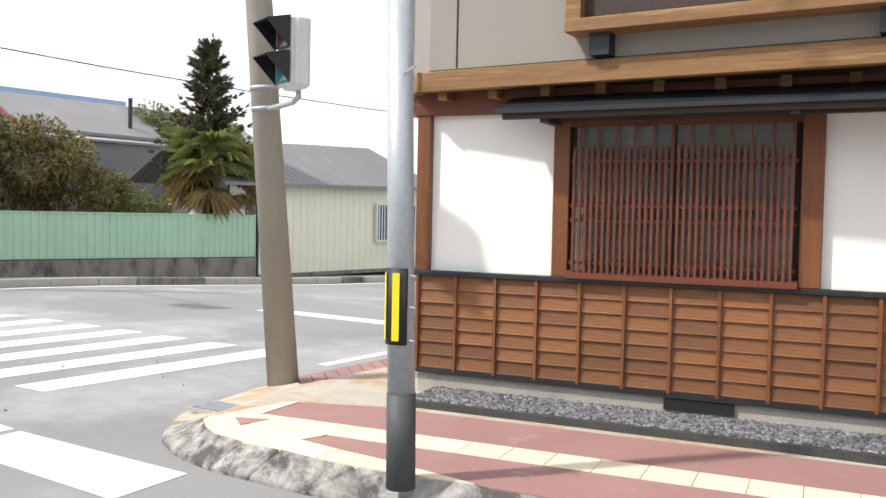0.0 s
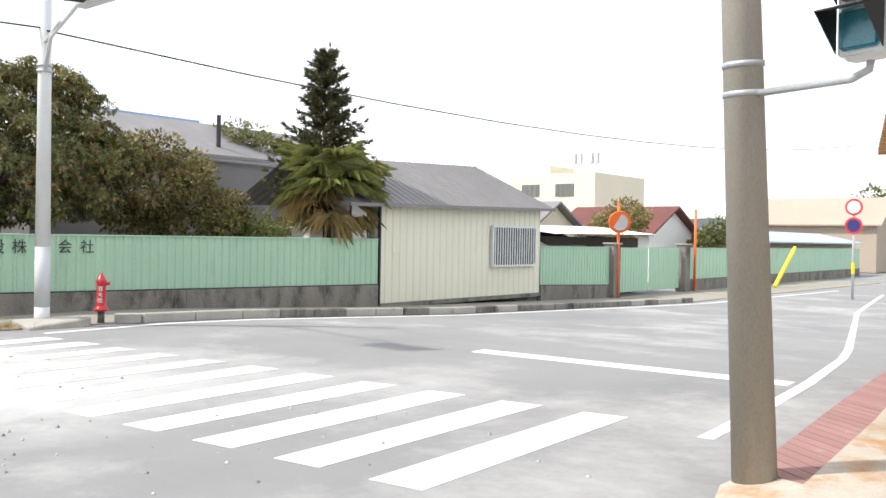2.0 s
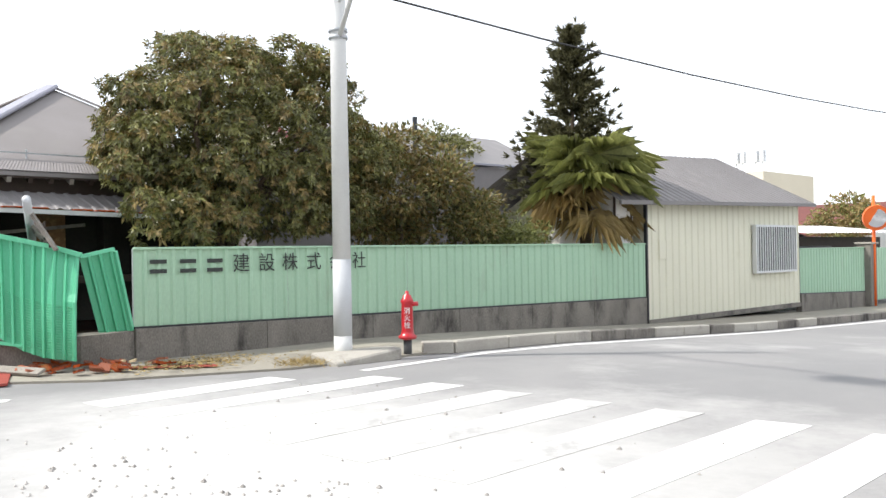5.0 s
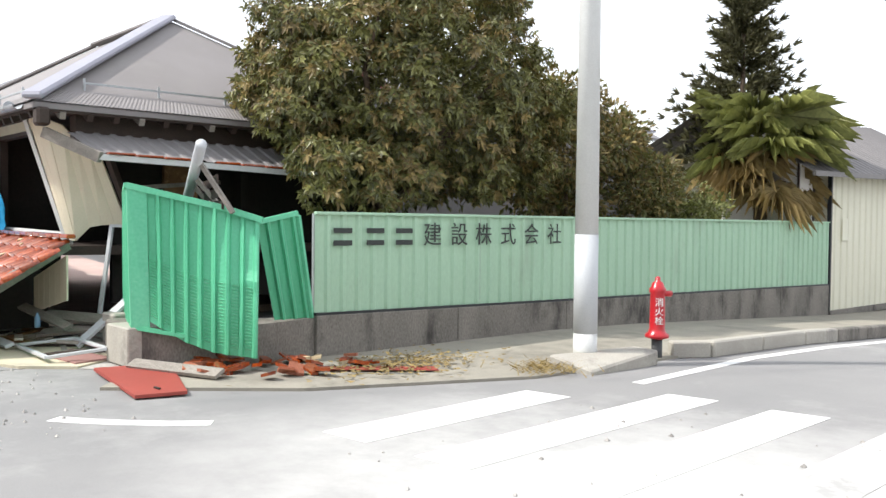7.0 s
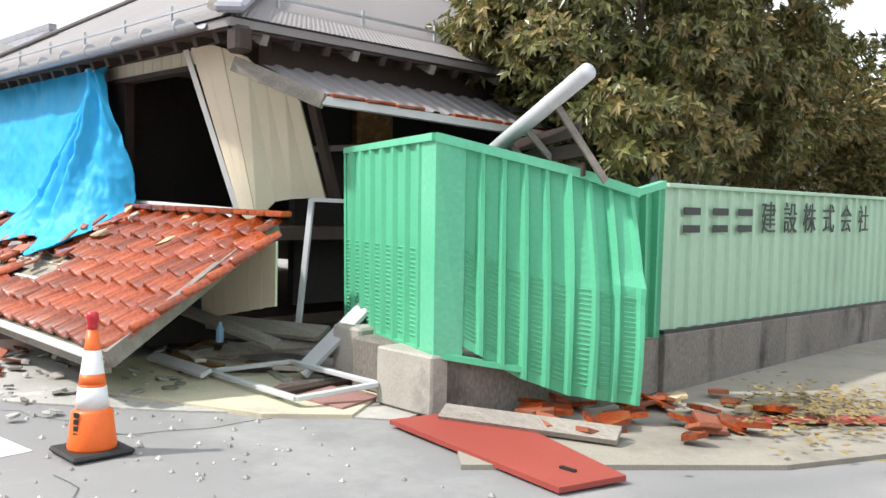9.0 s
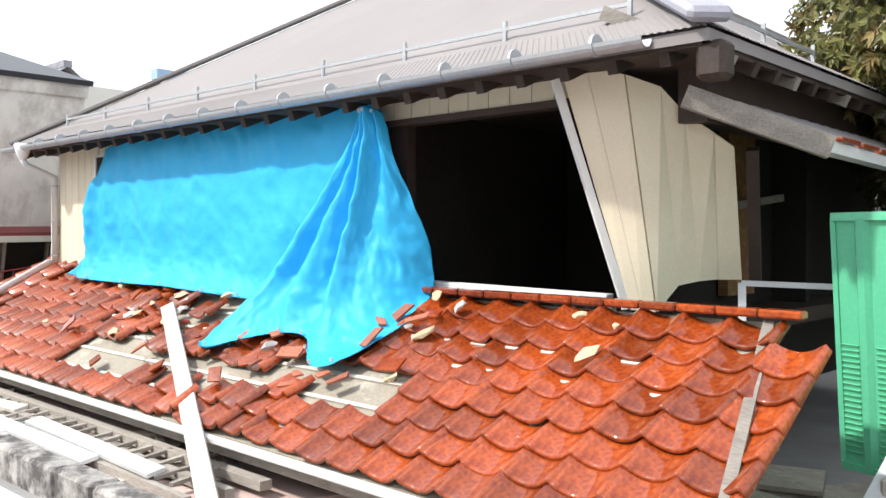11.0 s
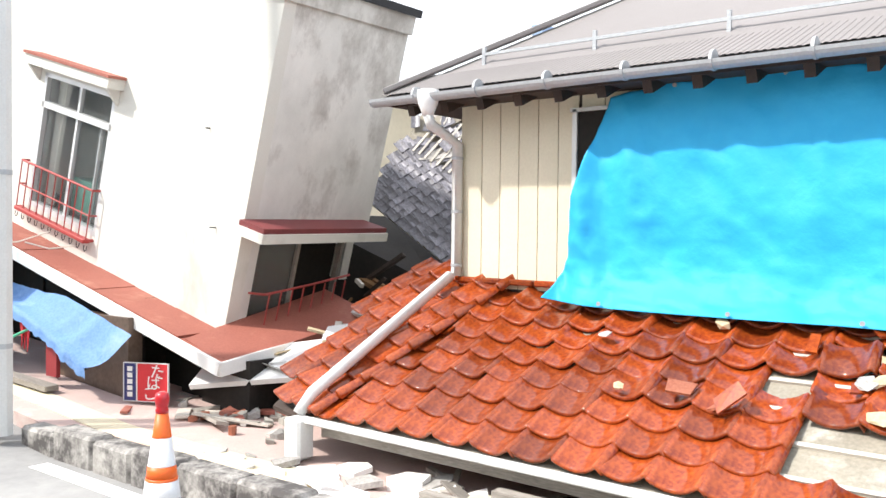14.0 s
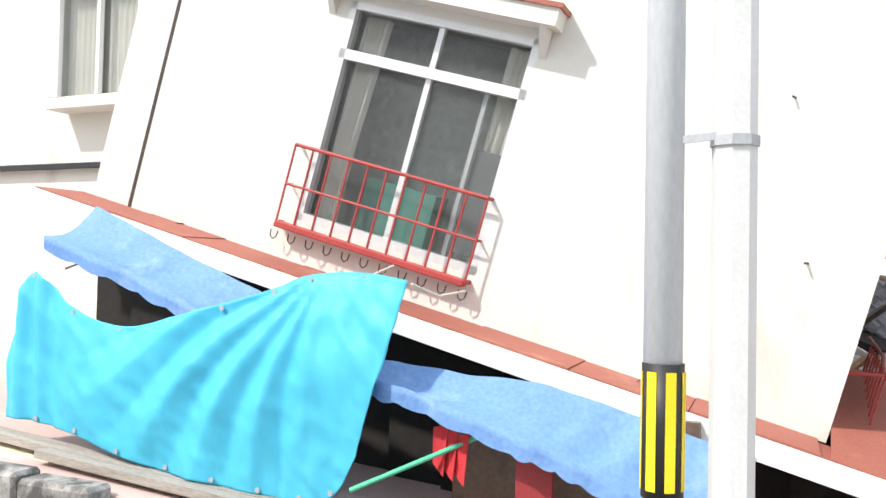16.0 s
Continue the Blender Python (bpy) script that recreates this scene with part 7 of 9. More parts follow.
# crushed floor beneath: near-black blocks stand in for its shade
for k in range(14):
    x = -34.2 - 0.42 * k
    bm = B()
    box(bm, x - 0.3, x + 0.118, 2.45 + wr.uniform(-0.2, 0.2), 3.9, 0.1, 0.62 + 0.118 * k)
    part("hollow_shade", bm, INTERIOR_SHADE, wb)

# canvas awnings below the ledge
def awning(name, tops, fronts, label, seed):
    """Sagging canvas between a rear and a front line, with a scalloped valance."""
    n = 14 * (len(tops) - 1)
    verts, faces = [], []

    def along(pts, u):
        s = u * (len(pts) - 1)
        i = min(int(s), len(pts) - 2)
        return Vector(pts[i]).lerp(Vector(pts[i + 1]), s - i)

    for j in range(9):
        for i in range(n + 1):
            u = i / n
            a, b = along(tops, u), along(fronts, u)
            v = min(1.0, j / 6)
            p = a.lerp(b, v) - Vector((0, 0, 0.07 * math.sin(math.pi * v)))
            f = 0.5 - 2 * abs(noise.noise(Vector((p.x * 3.2 - p.y * 3, p.z * 2.5, seed))))
            p += Vector((0, -0.25, 0.6)) * 0.07 * f * math.sin(math.pi * min(1, v * 0.85 + 0.1))
            if j > 6:
                p.z -= 0.045 * (j - 6) + (0.022 * abs(math.sin(u * n * 0.55)) if j == 8 else 0)
                p.y += 0.01 * math.sin(u * n * 0.55)
            verts.append(p)
    for j in range(8):
        for i in range(n):
            k = j * (n + 1) + i
            faces.append((k, k + 1, k + n + 2, k + n + 1))
    aw = thing(name, (verts[0].x, verts[0].y, verts[-1].z), label, "awning")
    soup("canvas", verts, faces, AWNING, aw, True)
    bm = B()
    pipe(bm, [Vector(p) + Vector((0, 0.02, -0.02)) for p in fronts], 0.012, 8)
    part("front_bar", bm, BLACK_METAL, aw)
    return aw


awning("shop_awning", [(-37.3, 1.8, 1.2), (-36.6, 1.78, 1.14), (-36.18, 1.78, 1.12), (-35.9, 1.78, 1.05), (-35.6, 1.78, 0.98), (-35.05, 1.8, 0.82)],
       [(-37.2, 1.5, 1.13), (-36.84, 1.48, 1.08), (-36.25, 1.48, 0.88), (-35.95, 1.48, 0.80), (-35.65, 1.48, 0.66), (-35.42, 1.55, 0.52)], "faded blue canvas shop awning hanging crooked", 1)
awning("shop_awning", [(-39.42, 1.78, 2.12), (-38.7, 1.78, 1.82), (-38.09, 1.78, 1.59), (-37.4, 1.78, 1.32)],
       [(-39.54, 1.45, 1.9), (-38.83, 1.45, 1.68), (-38.3, 1.45, 1.47), (-37.7, 1.55, 1.25)], "faded blue canvas shop awning with scalloped edge", 2)
# pale tarpaulin over the shop front
top = [(-39.8, 1.5, 1.42), (-39.62, 1.45, 1.66), (-39.2, 1.42, 1.43), (-38.8, 1.4, 1.33), (-38.4, 1.4, 1.4), (-38.02, 1.42, 1.5), (-37.7, 1.48, 1.6), (-37.5, 1.55, 1.68), (-37.18, 1.58, 1.7), (-36.9, 1.6, 1.66)]
mid = [(-39.85, 1.45, 1.1), (-39.5, 1.38, 1.2), (-39.1, 1.33, 1.14), (-38.72, 1.3, 1.08), (-38.35, 1.3, 1.1), (-38.0, 1.32, 1.15), (-37.72, 1.36, 1.2), (-37.48, 1.4, 1.25), (-37.2, 1.42, 1.3), (-36.94, 1.45, 1.3)]
low = [(-39.82, 1.42, 0.9), (-39.45, 1.36, 0.9), (-39.08, 1.3, 0.86), (-38.7, 1.27, 0.8), (-38.33, 1.26, 0.78), (-37.98, 1.28, 0.78), (-37.7, 1.3, 0.8), (-37.45, 1.34, 0.84), (-37.22, 1.38, 0.9), (-37.03, 1.4, 0.95)]
hm = [(-39.78, 1.4, 0.68), (-39.42, 1.36, 0.68), (-39.05, 1.3, 0.64), (-38.66, 1.27, 0.56), (-38.3, 1.26, 0.5), (-37.95, 1.27, 0.47), (-37.65, 1.3, 0.44), (-37.4, 1.33, 0.42), (-37.22, 1.36, 0.46), (-37.08, 1.38, 0.7)]


def swag(p):
    """Folds that fan out from the tied corner, and upright ones at the west end."""
    r = math.hypot(p.x + 37.5, p.z - 1.7)
    th = math.atan2(1.75 - p.z, -37.42 - p.x)
    near = max(0.0, 1 - abs(r - 0.9) / 1.1)
    west = max(0.0, min(1.0, (-39.2 - p.x) / 0.3))
    f = 0.5 - 2 * abs(0.5 - ((th * 3.4 + 0.25 * math.sin(r * 3)) % 1.0)) 
    return 0.075 * f * near * (1 if -0.2 < th < 1.5 else 0.25) * (1 - west) + 0.03 * math.sin(p.x * 26 + p.z * 3) * west


cloth("tarpaulin", [top, mid, low, hm], TARP_PALE, "pale turquoise tarpaulin tied over the crushed shop front", 12, 0.022, 9, fold=swag)
for p, q in (((-39.45, 1.55, 1.68), (-39.3, 2.1, 2.0)), ((-37.55, 1.62, 1.62), (-37.3, 2.2, 1.75)), ((-36.95, 1.75, 1.64), (-36.8, 2.2, 1.6))):
    bm = B()
    pipe(bm, [p, Vector(p).lerp(Vector(q), 0.5) + Vector((0, 0, -0.05)), q], 0.008, 5)
    solo("tie_rope", bm, WOOD_PALE, "pale rope tying the tarpaulin", "rope", "tie ropes")
# shop clutter under the awning
q = random.Random(81)
bm = B()
box(bm, -36.75, -35.35, 1.95, 2.1, 0.12, 0.95)
solo("tiled_counter", bm, mat("brown_tile_counter", (0.16, 0.11, 0.08), (0.10, 0.07, 0.05), 0.4, 8, 30, 0.2), "brown tiled shop counter in the crushed front", "counter")
bm = B()
tube(bm, (-37.1, 1.35, 0.52), (-36.35, 1.7, 0.88), 0.014, 0.014, 8)
solo("green_pole", bm, mat("green_plastic_pole", (0.10, 0.55, 0.33), None, 0.4), "thin green pole under the awning", "pole")
bm = B()
for i in range(3):
    a = Vector((-36.72 + 0.06 * i, 1.6, 0.86 - 0.02 * i))
    slab(bm, [a, a + Vector((0.09, 0.0, 0.02)), a + Vector((0.07 + q.uniform(-0.03, 0.03), -0.02, -0.26)), a + Vector((-0.01, 0.02, -0.2))], 0.01, (0, 1, 0))
solo("red_cloth", bm, mat("red_cloth", (0.55, 0.03, 0.04), None, 0.8), "torn red cloth hanging under the awning", "cloth")
bm = B()
box(bm, -36.25, -36.05, 1.62, 1.66, 0.35, 0.75)
solo("red_box", bm, mat("dark_red_panel", (0.30, 0.03, 0.035), None, 0.6), "dark red panel standing in the shop front", "panel")

# tobacco sign
sg = thing("shop_sign", (-34.75, 1.75, 0.14), "red and navy shop sign fallen onto the pavement", "sign")
SF = plane_frame((-35.27, 1.86, 0.2), (0.6, 0.3, 0.0), (0.02, 0.0, 1.0)) @ Matrix.Diagonal((0.74, 0.74, 0.74, 1))
for (x0, x1, mt, nm) in ((0.0, 0.17, NAVY, "navy_panel"), (0.185, 0.6, SIGN_RED, "red_panel")):
    bm = B()
    box(bm, x0, x1, 0.0, 0.47, -0.03, 0.0, 0.004, SF)
    part(nm, bm, mt, sg)
    bm = B()
    for a in ((x0 - 0.008, x1 + 0.008, -0.008, 0.0), (x0 - 0.008, x1 + 0.008, 0.47, 0.478), (x0 - 0.008, x0, 0, 0.47), (x1, x1 + 0.008, 0, 0.47)):
        box(bm, a[0], a[1], a[2], a[3], -0.03, 0.004, 0, SF)
    part("edge", bm, WHITE_PAINT, sg)
for ch, x, y, rot in (("た", 0.46, 0.36, -8), ("ば", 0.41, 0.22, 0), ("こ", 0.36, 0.09, 8)):
    text("letter", ch, 0.2, SF @ Matrix.Translation((x, y, 0.003)) @ pose(0, 0, 0, 0, 0, rot), WHITE_PAINT, sg, 0.003)
for k in range(5):
    bm = B()
    box(bm, 0.05, 0.12, 0.05 + 0.08 * k, 0.11 + 0.08 * k, 0.002, 0.006, 0, SF)
    part("bar", bm, WHITE_PAINT, sg)

# poles at the kerb
pk = thing("reflector_pole", (-35.4, 0.62, 0.1), "grey steel pole with black and yellow reflector sleeve", "pole")
bm = B()
tube(bm, (-35.32, 0.62, -0.02), (-35.35, 0.62, 7.0), 0.076, 0.07, 24)
part("shaft", bm, mat("weathered_pole_paint", (0.56, 0.58, 0.60), (0.47, 0.49, 0.51), 0.5, 2, 60, 0.06, stain=(0.40, 0.41, 0.41), stain_at=0.62, stain_scale=3, stretch=(1, 1, 0.3)), pk, "", True)
rf = part("reflector", tube(B(), (-35.322, 0.62, 0.87), (-35.324, 0.62, 1.38), 0.081, 0.081, 24), BLACK, pk, "black and yellow reflector sleeve", True)
for k in range(5):
    a = radians(196 + 52 * k)
    c = Vector((-35.323 + 0.083 * math.cos(a), 0.62 + 0.083 * math.sin(a), 0))
    t = Vector((-math.sin(a), math.cos(a), 0)) * 0.02
    bm = B()
    slab(bm, [c - t + Vector((0, 0, 0.9)), c + t + Vector((0, 0, 0.9)), c + t + Vector((0, 0, 1.35)), c - t + Vector((0, 0, 1.35))], 0.003, (math.cos(a), math.sin(a), 0))
    part("stripe", bm, YELLOW, rf)
p2 = thing("square_pole", (-35.07, 0.65, 0.12), "pale octagonal steel pole banded to the reflector pole", "pole")
bm = B()
tube(bm, (-35.07, 0.66, 0.12), (-35.09, 0.64, 7.5), 0.085, 0.082, 8)
part("shaft", bm, PALE_STEEL, p2)
for z in (0.84, 2.23):
    bm = B()
    tube(bm, (-35.075, 0.65, z - 0.02), (-35.075, 0.65, z + 0.02), 0.092, 0.092, 8)
    bar(bm, (-35.36, 0.6, z), (-35.1, 0.6, z + 0.02), 0.012, 0.03)
    part("band", bm, GALV, p2)

# neighbouring white house beyond
nb = thing("white_neighbour_house", (-46, 6, 0), "white rendered house with a small bay window", "house")
bm = B()
box(bm, -52, -40.5, 4.0, 10, 0, 5.2)
part("wall", bm, STUCCO, nb)
for n, a in (("bay", (-42.12, -40.77, 3.7, 4.0, 3.3, 3.42)), ("bay", (-42.12, -40.77, 3.7, 4.0, 4.5, 4.6)), ("bay", (-42.12, -41.99, 3.7, 4.0, 3.42, 4.5)), ("bay", (-40.87, -40.77, 3.7, 4.0, 3.42, 4.5))):
    bm = B()
    box(bm, *a, 0.008)
    part(n, bm, STUCCO, nb)
bm = B()
box(bm, -41.99, -40.87, 3.74, 3.75, 3.42, 4.5)
part("pane", bm, GLASS_CLEAR, nb)
for x0, x1 in ((-41.95, -41.48), (-41.40, -40.92)):
    bm = B()
    vs = [[bm.verts.new((x0 + (x1 - x0) * i / 24, 3.83 + 0.018 * math.sin(i * 1.7), z)) for i in range(25)] for z in (3.44, 4.48)]
    for i in range(24):
        bm.faces.new((vs[0][i], vs[0][i + 1], vs[1][i + 1], vs[1][i]))
    part("curtain", bm, CURTAIN, nb, "pale curtain", True)
for x in (-41.99, -41.44, -40.91):
    bm = B()
    box(bm, x, x + 0.04, 3.69, 3.75, 3.42, 4.5)
    part("frame", bm, WHITE_PAINT, nb)
for z in (2.72, 4.78):
    bm = B()
    box(bm, -52, -40.4, 3.9, 4.02, z, z + 0.05)
    part("trim", bm, BLACK_METAL, nb)


# ---- collapsed grey-tiled house between the two ----
kr = random.Random(90)
gh = thing("grey_tiled_ruin", (-33.4, 5.4, 0), "collapsed house with slipped grey roof tiles and bare laths", "house")
G00, G10, G11, G01 = Vector((-35.7, 5.65, 2.2)), Vector((-34.0, 5.9, 1.05)), Vector((-33.2, 7.1, 2.3)), Vector((-35.5, 6.5, 3.5))
bm = B()
slab(bm, [G00, G10, G11, G01], 0.08)
part("roof_deck", bm, SHEATHING, gh)
gup = (G01 - G00).normalized()
gal = (G10 - G00).normalized()
gn = gal.cross(gup).normalized()


def gt_mesh():
    """A small curved pan tile."""
    bm = B()
    rows_ = [[bm.verts.new((-0.06 + 0.12 * i / 4, y, z + 0.014 * ((i - 2) / 2) ** 2)) for i in range(5)] for y, z in ((-0.095, 0.022), (0.095, 0.0), (0.095, -0.012), (-0.095, 0.006))]
    for p, q in zip(rows_, rows_[1:] + rows_[:1]):
        for i in range(4):
            bm.faces.new((p[i], p[i + 1], q[i + 1], q[i]))
    return mesh_of(bm, "tile", RUIN_TILE)


GT = gt_mesh()
ginv = world_of(gh).inverted()
gf = plane_frame(G00, gal, gup)
for r in range(15):
    for c in range(20):
        u, v = (c + 0.5 * (r % 2)) / 20, r / 15
        p = (G00.lerp(G10, u)).lerp(G01.lerp(G11, u), v)
        loose = v > 0.62 - 0.12 * u
        if loose and kr.random() < 0.72:
            continue
        # the courses have slid sideways down the slope
        m = Matrix.Translation(p + gn * (kr.uniform(0.03, 0.045) if not loose else kr.uniform(0.03, 0.08))) @ gf.to_3x3().to_4x4() @ pose(0, 0, 0, kr.gauss(5, 2), kr.gauss(0, 2), kr.gauss(80, 2.5 if not loose else 30))
        ob = new("tile", GT)
        ob.parent = gh
        ob.matrix_basis = ginv @ m
for k in range(22):
    u = 0.08 + 0.042 * k
    bm = B()
    bar(bm, G00.lerp(G10, u).lerp(G01.lerp(G11, u), 0.55) + gn * 0.06, G00.lerp(G10, u + 0.03).lerp(G01.lerp(G11, u + 0.03), kr.uniform(0.8, 0.99)) + gn * 0.08, 0.03, 0.02, gn)
    part("lath", bm, WOOD_PALE, gh)
for k in range(34):
    u, v = kr.uniform(0.1, 0.95), kr.uniform(0.6, 0.97)
    p = G00.lerp(G10, u).lerp(G01.lerp(G11, u), v) + gn * 0.05
    m = Matrix.Translation(p) @ gf.to_3x3().to_4x4() @ pose(0, 0, 0, kr.gauss(0, 8), kr.gauss(0, 8), kr.uniform(0, 90))
    bm = B()
    l, w = kr.uniform(0.12, 0.3), kr.uniform(0.1, 0.2)
    slab(bm, [m @ Vector(q) for q in ((-l, -w * 0.6, 0), (l * 0.8, -w, 0), (l, w * 0.7, 0), (-l * 0.7, w, 0))], 0.012, gn)
    part("bark_sheet", bm, kr.choice((ROOF_GREY, RUBBLE, RUIN_TILE, SHEATHING)), gh, "torn grey underlay sheet")
for a, b, w in ((G01 + Vector((0.1, 0.1, 0.12)), G11 + Vector((0, 0.1, 0.16)), 0.07), (G01 + Vector((0.2, 0.3, 0.42)), G11 + Vector((-0.1, 0.3, 0.4)), 0.06), (G01 + Vector((0.9, 0.25, 0.05)), G11 + Vector((-0.3, 0.2, 0.3)), 0.08)):
    bm = B()
    bar(bm, a, b, w, w)
    part("purlin", bm, WOOD_GREY, gh)
for k in range(9):
    p = G01.lerp(G11, 0.06 + 0.11 * k) + Vector((0, 0.15, 0.08))
    bm = B()
    bar(bm, p, p + Vector((kr.uniform(-0.15, 0.15), 0.1, kr.uniform(0.2, 0.42))), 0.08, 0.06)
    part("strut", bm, kr.choice((WOOD_BEAM, WOOD_DARK, WOOD_PALE)), gh)
# near-black slab paints the shade of the gap behind the ridge
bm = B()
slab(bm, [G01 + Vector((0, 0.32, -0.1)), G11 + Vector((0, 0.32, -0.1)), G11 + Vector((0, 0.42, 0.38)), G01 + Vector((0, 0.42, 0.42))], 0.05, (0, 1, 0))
part("gap_shade", bm, INTERIOR_SHADE, gh)
# dark hollow under the slope, its shade modelled as a near-black block
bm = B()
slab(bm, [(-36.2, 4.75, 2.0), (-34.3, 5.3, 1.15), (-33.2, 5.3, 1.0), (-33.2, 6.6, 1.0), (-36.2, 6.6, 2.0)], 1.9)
part("hollow_shade", bm, INTERIOR_SHADE, gh)
for k in range(90):
    x, y = kr.uniform(-34.1, -32.5), kr.uniform(4.5, 6.9)
    c = Vector((x, y, 1.0 + 0.45 * (y - 4.6) + kr.uniform(-0.1, 0.1)))
    m = Matrix.Translation(c) @ pose(0, 0, 0, kr.gauss(25, 14), kr.gauss(0, 14), kr.uniform(0, 180))
    l, w = kr.uniform(0.08, 0.3), kr.uniform(0.05, 0.2)
    bm = B()
    slab(bm, [m @ Vector(q) for q in ((-l, -w * 0.7, 0), (l * 0.8, -w, 0), (l, w * 0.6, 0), (-l * 0.6, w, 0))], kr.uniform(0.01, 0.05), m.to_3x3() @ Vector((0, 0, 1)))
    part("broken_sheet", bm, kr.choice((RUBBLE, RUIN_TILE, WOOD_PALE, SHEATHING, STUCCO, RUIN_TILE)), gh)
# second shade block, filling the hollow under the broken sheets
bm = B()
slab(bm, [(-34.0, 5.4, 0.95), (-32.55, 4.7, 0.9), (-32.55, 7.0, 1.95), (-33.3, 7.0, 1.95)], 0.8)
part("hollow_shade", bm, INTERIOR_SHADE, gh)
for k in range(26):
    p = Vector((kr.uniform(-35.2, -33.2), kr.uniform(4.4, 5.2), kr.uniform(0.75, 1.3)))
    d = Vector((kr.uniform(-0.5, 0.5), kr.uniform(-0.3, 0.3), kr.uniform(-0.35, 0.35)))
    bm = B()
    bar(bm, p, p + d, kr.uniform(0.04, 0.14), kr.uniform(0.015, 0.05), (kr.uniform(-0.3, 0.3), kr.uniform(-0.3, 0.3), 1))
    part("splinter", bm, kr.choice((WOOD_GREY, WOOD_BEAM, WOOD_PALE, WOOD_DARK)), gh)
# splintered boards at its foot
for k in range(80):
    p = Vector((kr.uniform(-34.3, -32.9), kr.uniform(2.7, 4.4), kr.uniform(0.35, 0.75)))
    d = Vector((kr.uniform(-0.7, 0.7), kr.uniform(-0.5, 0.5), kr.uniform(-0.08, 0.2)))
    p.z = 0.42 + 0.25 * (p.y - 2.6) * 0.9 + kr.uniform(0, 0.16)
    bm = B()
    bar(bm, p, p + d, kr.uniform(0.05, 0.16), kr.uniform(0.015, 0.05), (kr.uniform(-0.3, 0.3), kr.uniform(-0.3, 0.3), 1))
    solo("broken_board", bm, kr.choice((WOOD_GREY, WOOD_PALE, PALE_STEEL, CLAY_MUD)), "splintered board in the rubble of the fallen house", "board", "splintered boards")
for a, b, w in (((-34.7, 2.25, 0.42), (-33.2, 2.9, 0.62), 0.3), ((-34.2, 2.7, 0.62), (-32.9, 3.3, 0.85), 0.34), ((-33.9, 3.1, 0.8), (-32.8, 3.7, 1.0), 0.3)):
    bm = B()
    bar(bm, a, b, w, 0.05, (-0.2, -0.5, 0.8))
    solo("fallen_wallboard", bm, WHITE_PAINT, "broken white wallboard lying in the rubble", "wallboard", "white wallboards")
bm = B()
hv, hf = [], []
for i in range(25):
    for j in range(25):
        x, y = -34.6 + 1.8 * i / 24, 2.5 + 2.9 * j / 24
        hv.append((x, y, 0.40 + 0.2 * (y - 2.5) + 0.07 * (-32.8 - x) + 0.16 * noise.noise(Vector((x * 3, y * 3, 4))) + 0.07 * noise.noise(Vector((x * 9, y * 9, 1)))))
for i in range(24):
    for j in range(24):
        k = i * 25 + j
        hf.append((k, k + 25, k + 26, k + 1))
bm.free()
soup("rubble_heap", hv, hf, RUBBLE, kind="stuff", label="grey heap of plaster rubble between the houses", category="rubble")

# ---- houses behind the fence ----
ga = thing("grey_clad_house", (-27.5, 15, 0), "low house clad in plain grey sheet behind the garden", "house")
bm = B()
box(bm, -30.0, -26.0, 10.5, 19.5, -0.5, 4.0)
part("wall", bm, ROOF_GREY, ga)
bm = B()
slab(bm, [(-25.85, 10.3, 4.05), (-25.85, 19.7, 4.1), (-30.1, 19.7, 4.5), (-30.1, 10.3, 4.5)], 0.06)
part("roof", bm, RIDGE_METAL, ga)
gb = thing("tiled_back_house", (-33, 19, 0), "tiled gable house with maroon verge behind the grey one", "house")
bm = B()
box(bm, -36.5, -31.5, 16.0, 27.0, -0.6, 4.7)
part("wall", bm, FAR_CREAM, gb)
bm = B()
slab(bm, [(-30.8, 15.6, 4.75), (-30.8, 27.5, 4.75), (-34.0, 27.5, 6.35), (-34.0, 15.6, 6.35)], 0.12)
part("roof", bm, ROOF_GREY, gb)
bm = B()
slab(bm, [(-37.2, 15.6, 4.75), (-37.2, 27.5, 4.75), (-34.0, 27.5, 6.35), (-34.0, 15.6, 6.35)], 0.12)
part("roof", bm, ROOF_GREY, gb)
bm = B()
slab(bm, [(-31.5, 16.0, 4.7), (-36.5, 16.0, 4.7), (-34.0, 16.0, 6.2)], 0.1, (0, 1, 0))
part("gable", bm, FAR_CREAM, gb)
bm = B()
bar(bm, (-30.8, 15.58, 4.68), (-34.0, 15.58, 6.3), 0.12, 0.14)
part("verge", bm, MAROON, gb)
# window as a near-black plate, its inner shade in the colour
bm = B()
box(bm, -31.52, -31.45, 18, 22, 4.0, 4.45)
part("window", bm, INTERIOR_SHADE, gb)
bm = B()
tube(bm, (-31.6, 20.6, 4.6), (-31.6, 20.6, 6.4), 0.09, 0.09, 10)
part("flue", bm, BLACK_METAL, gb, "dark flue pipe")


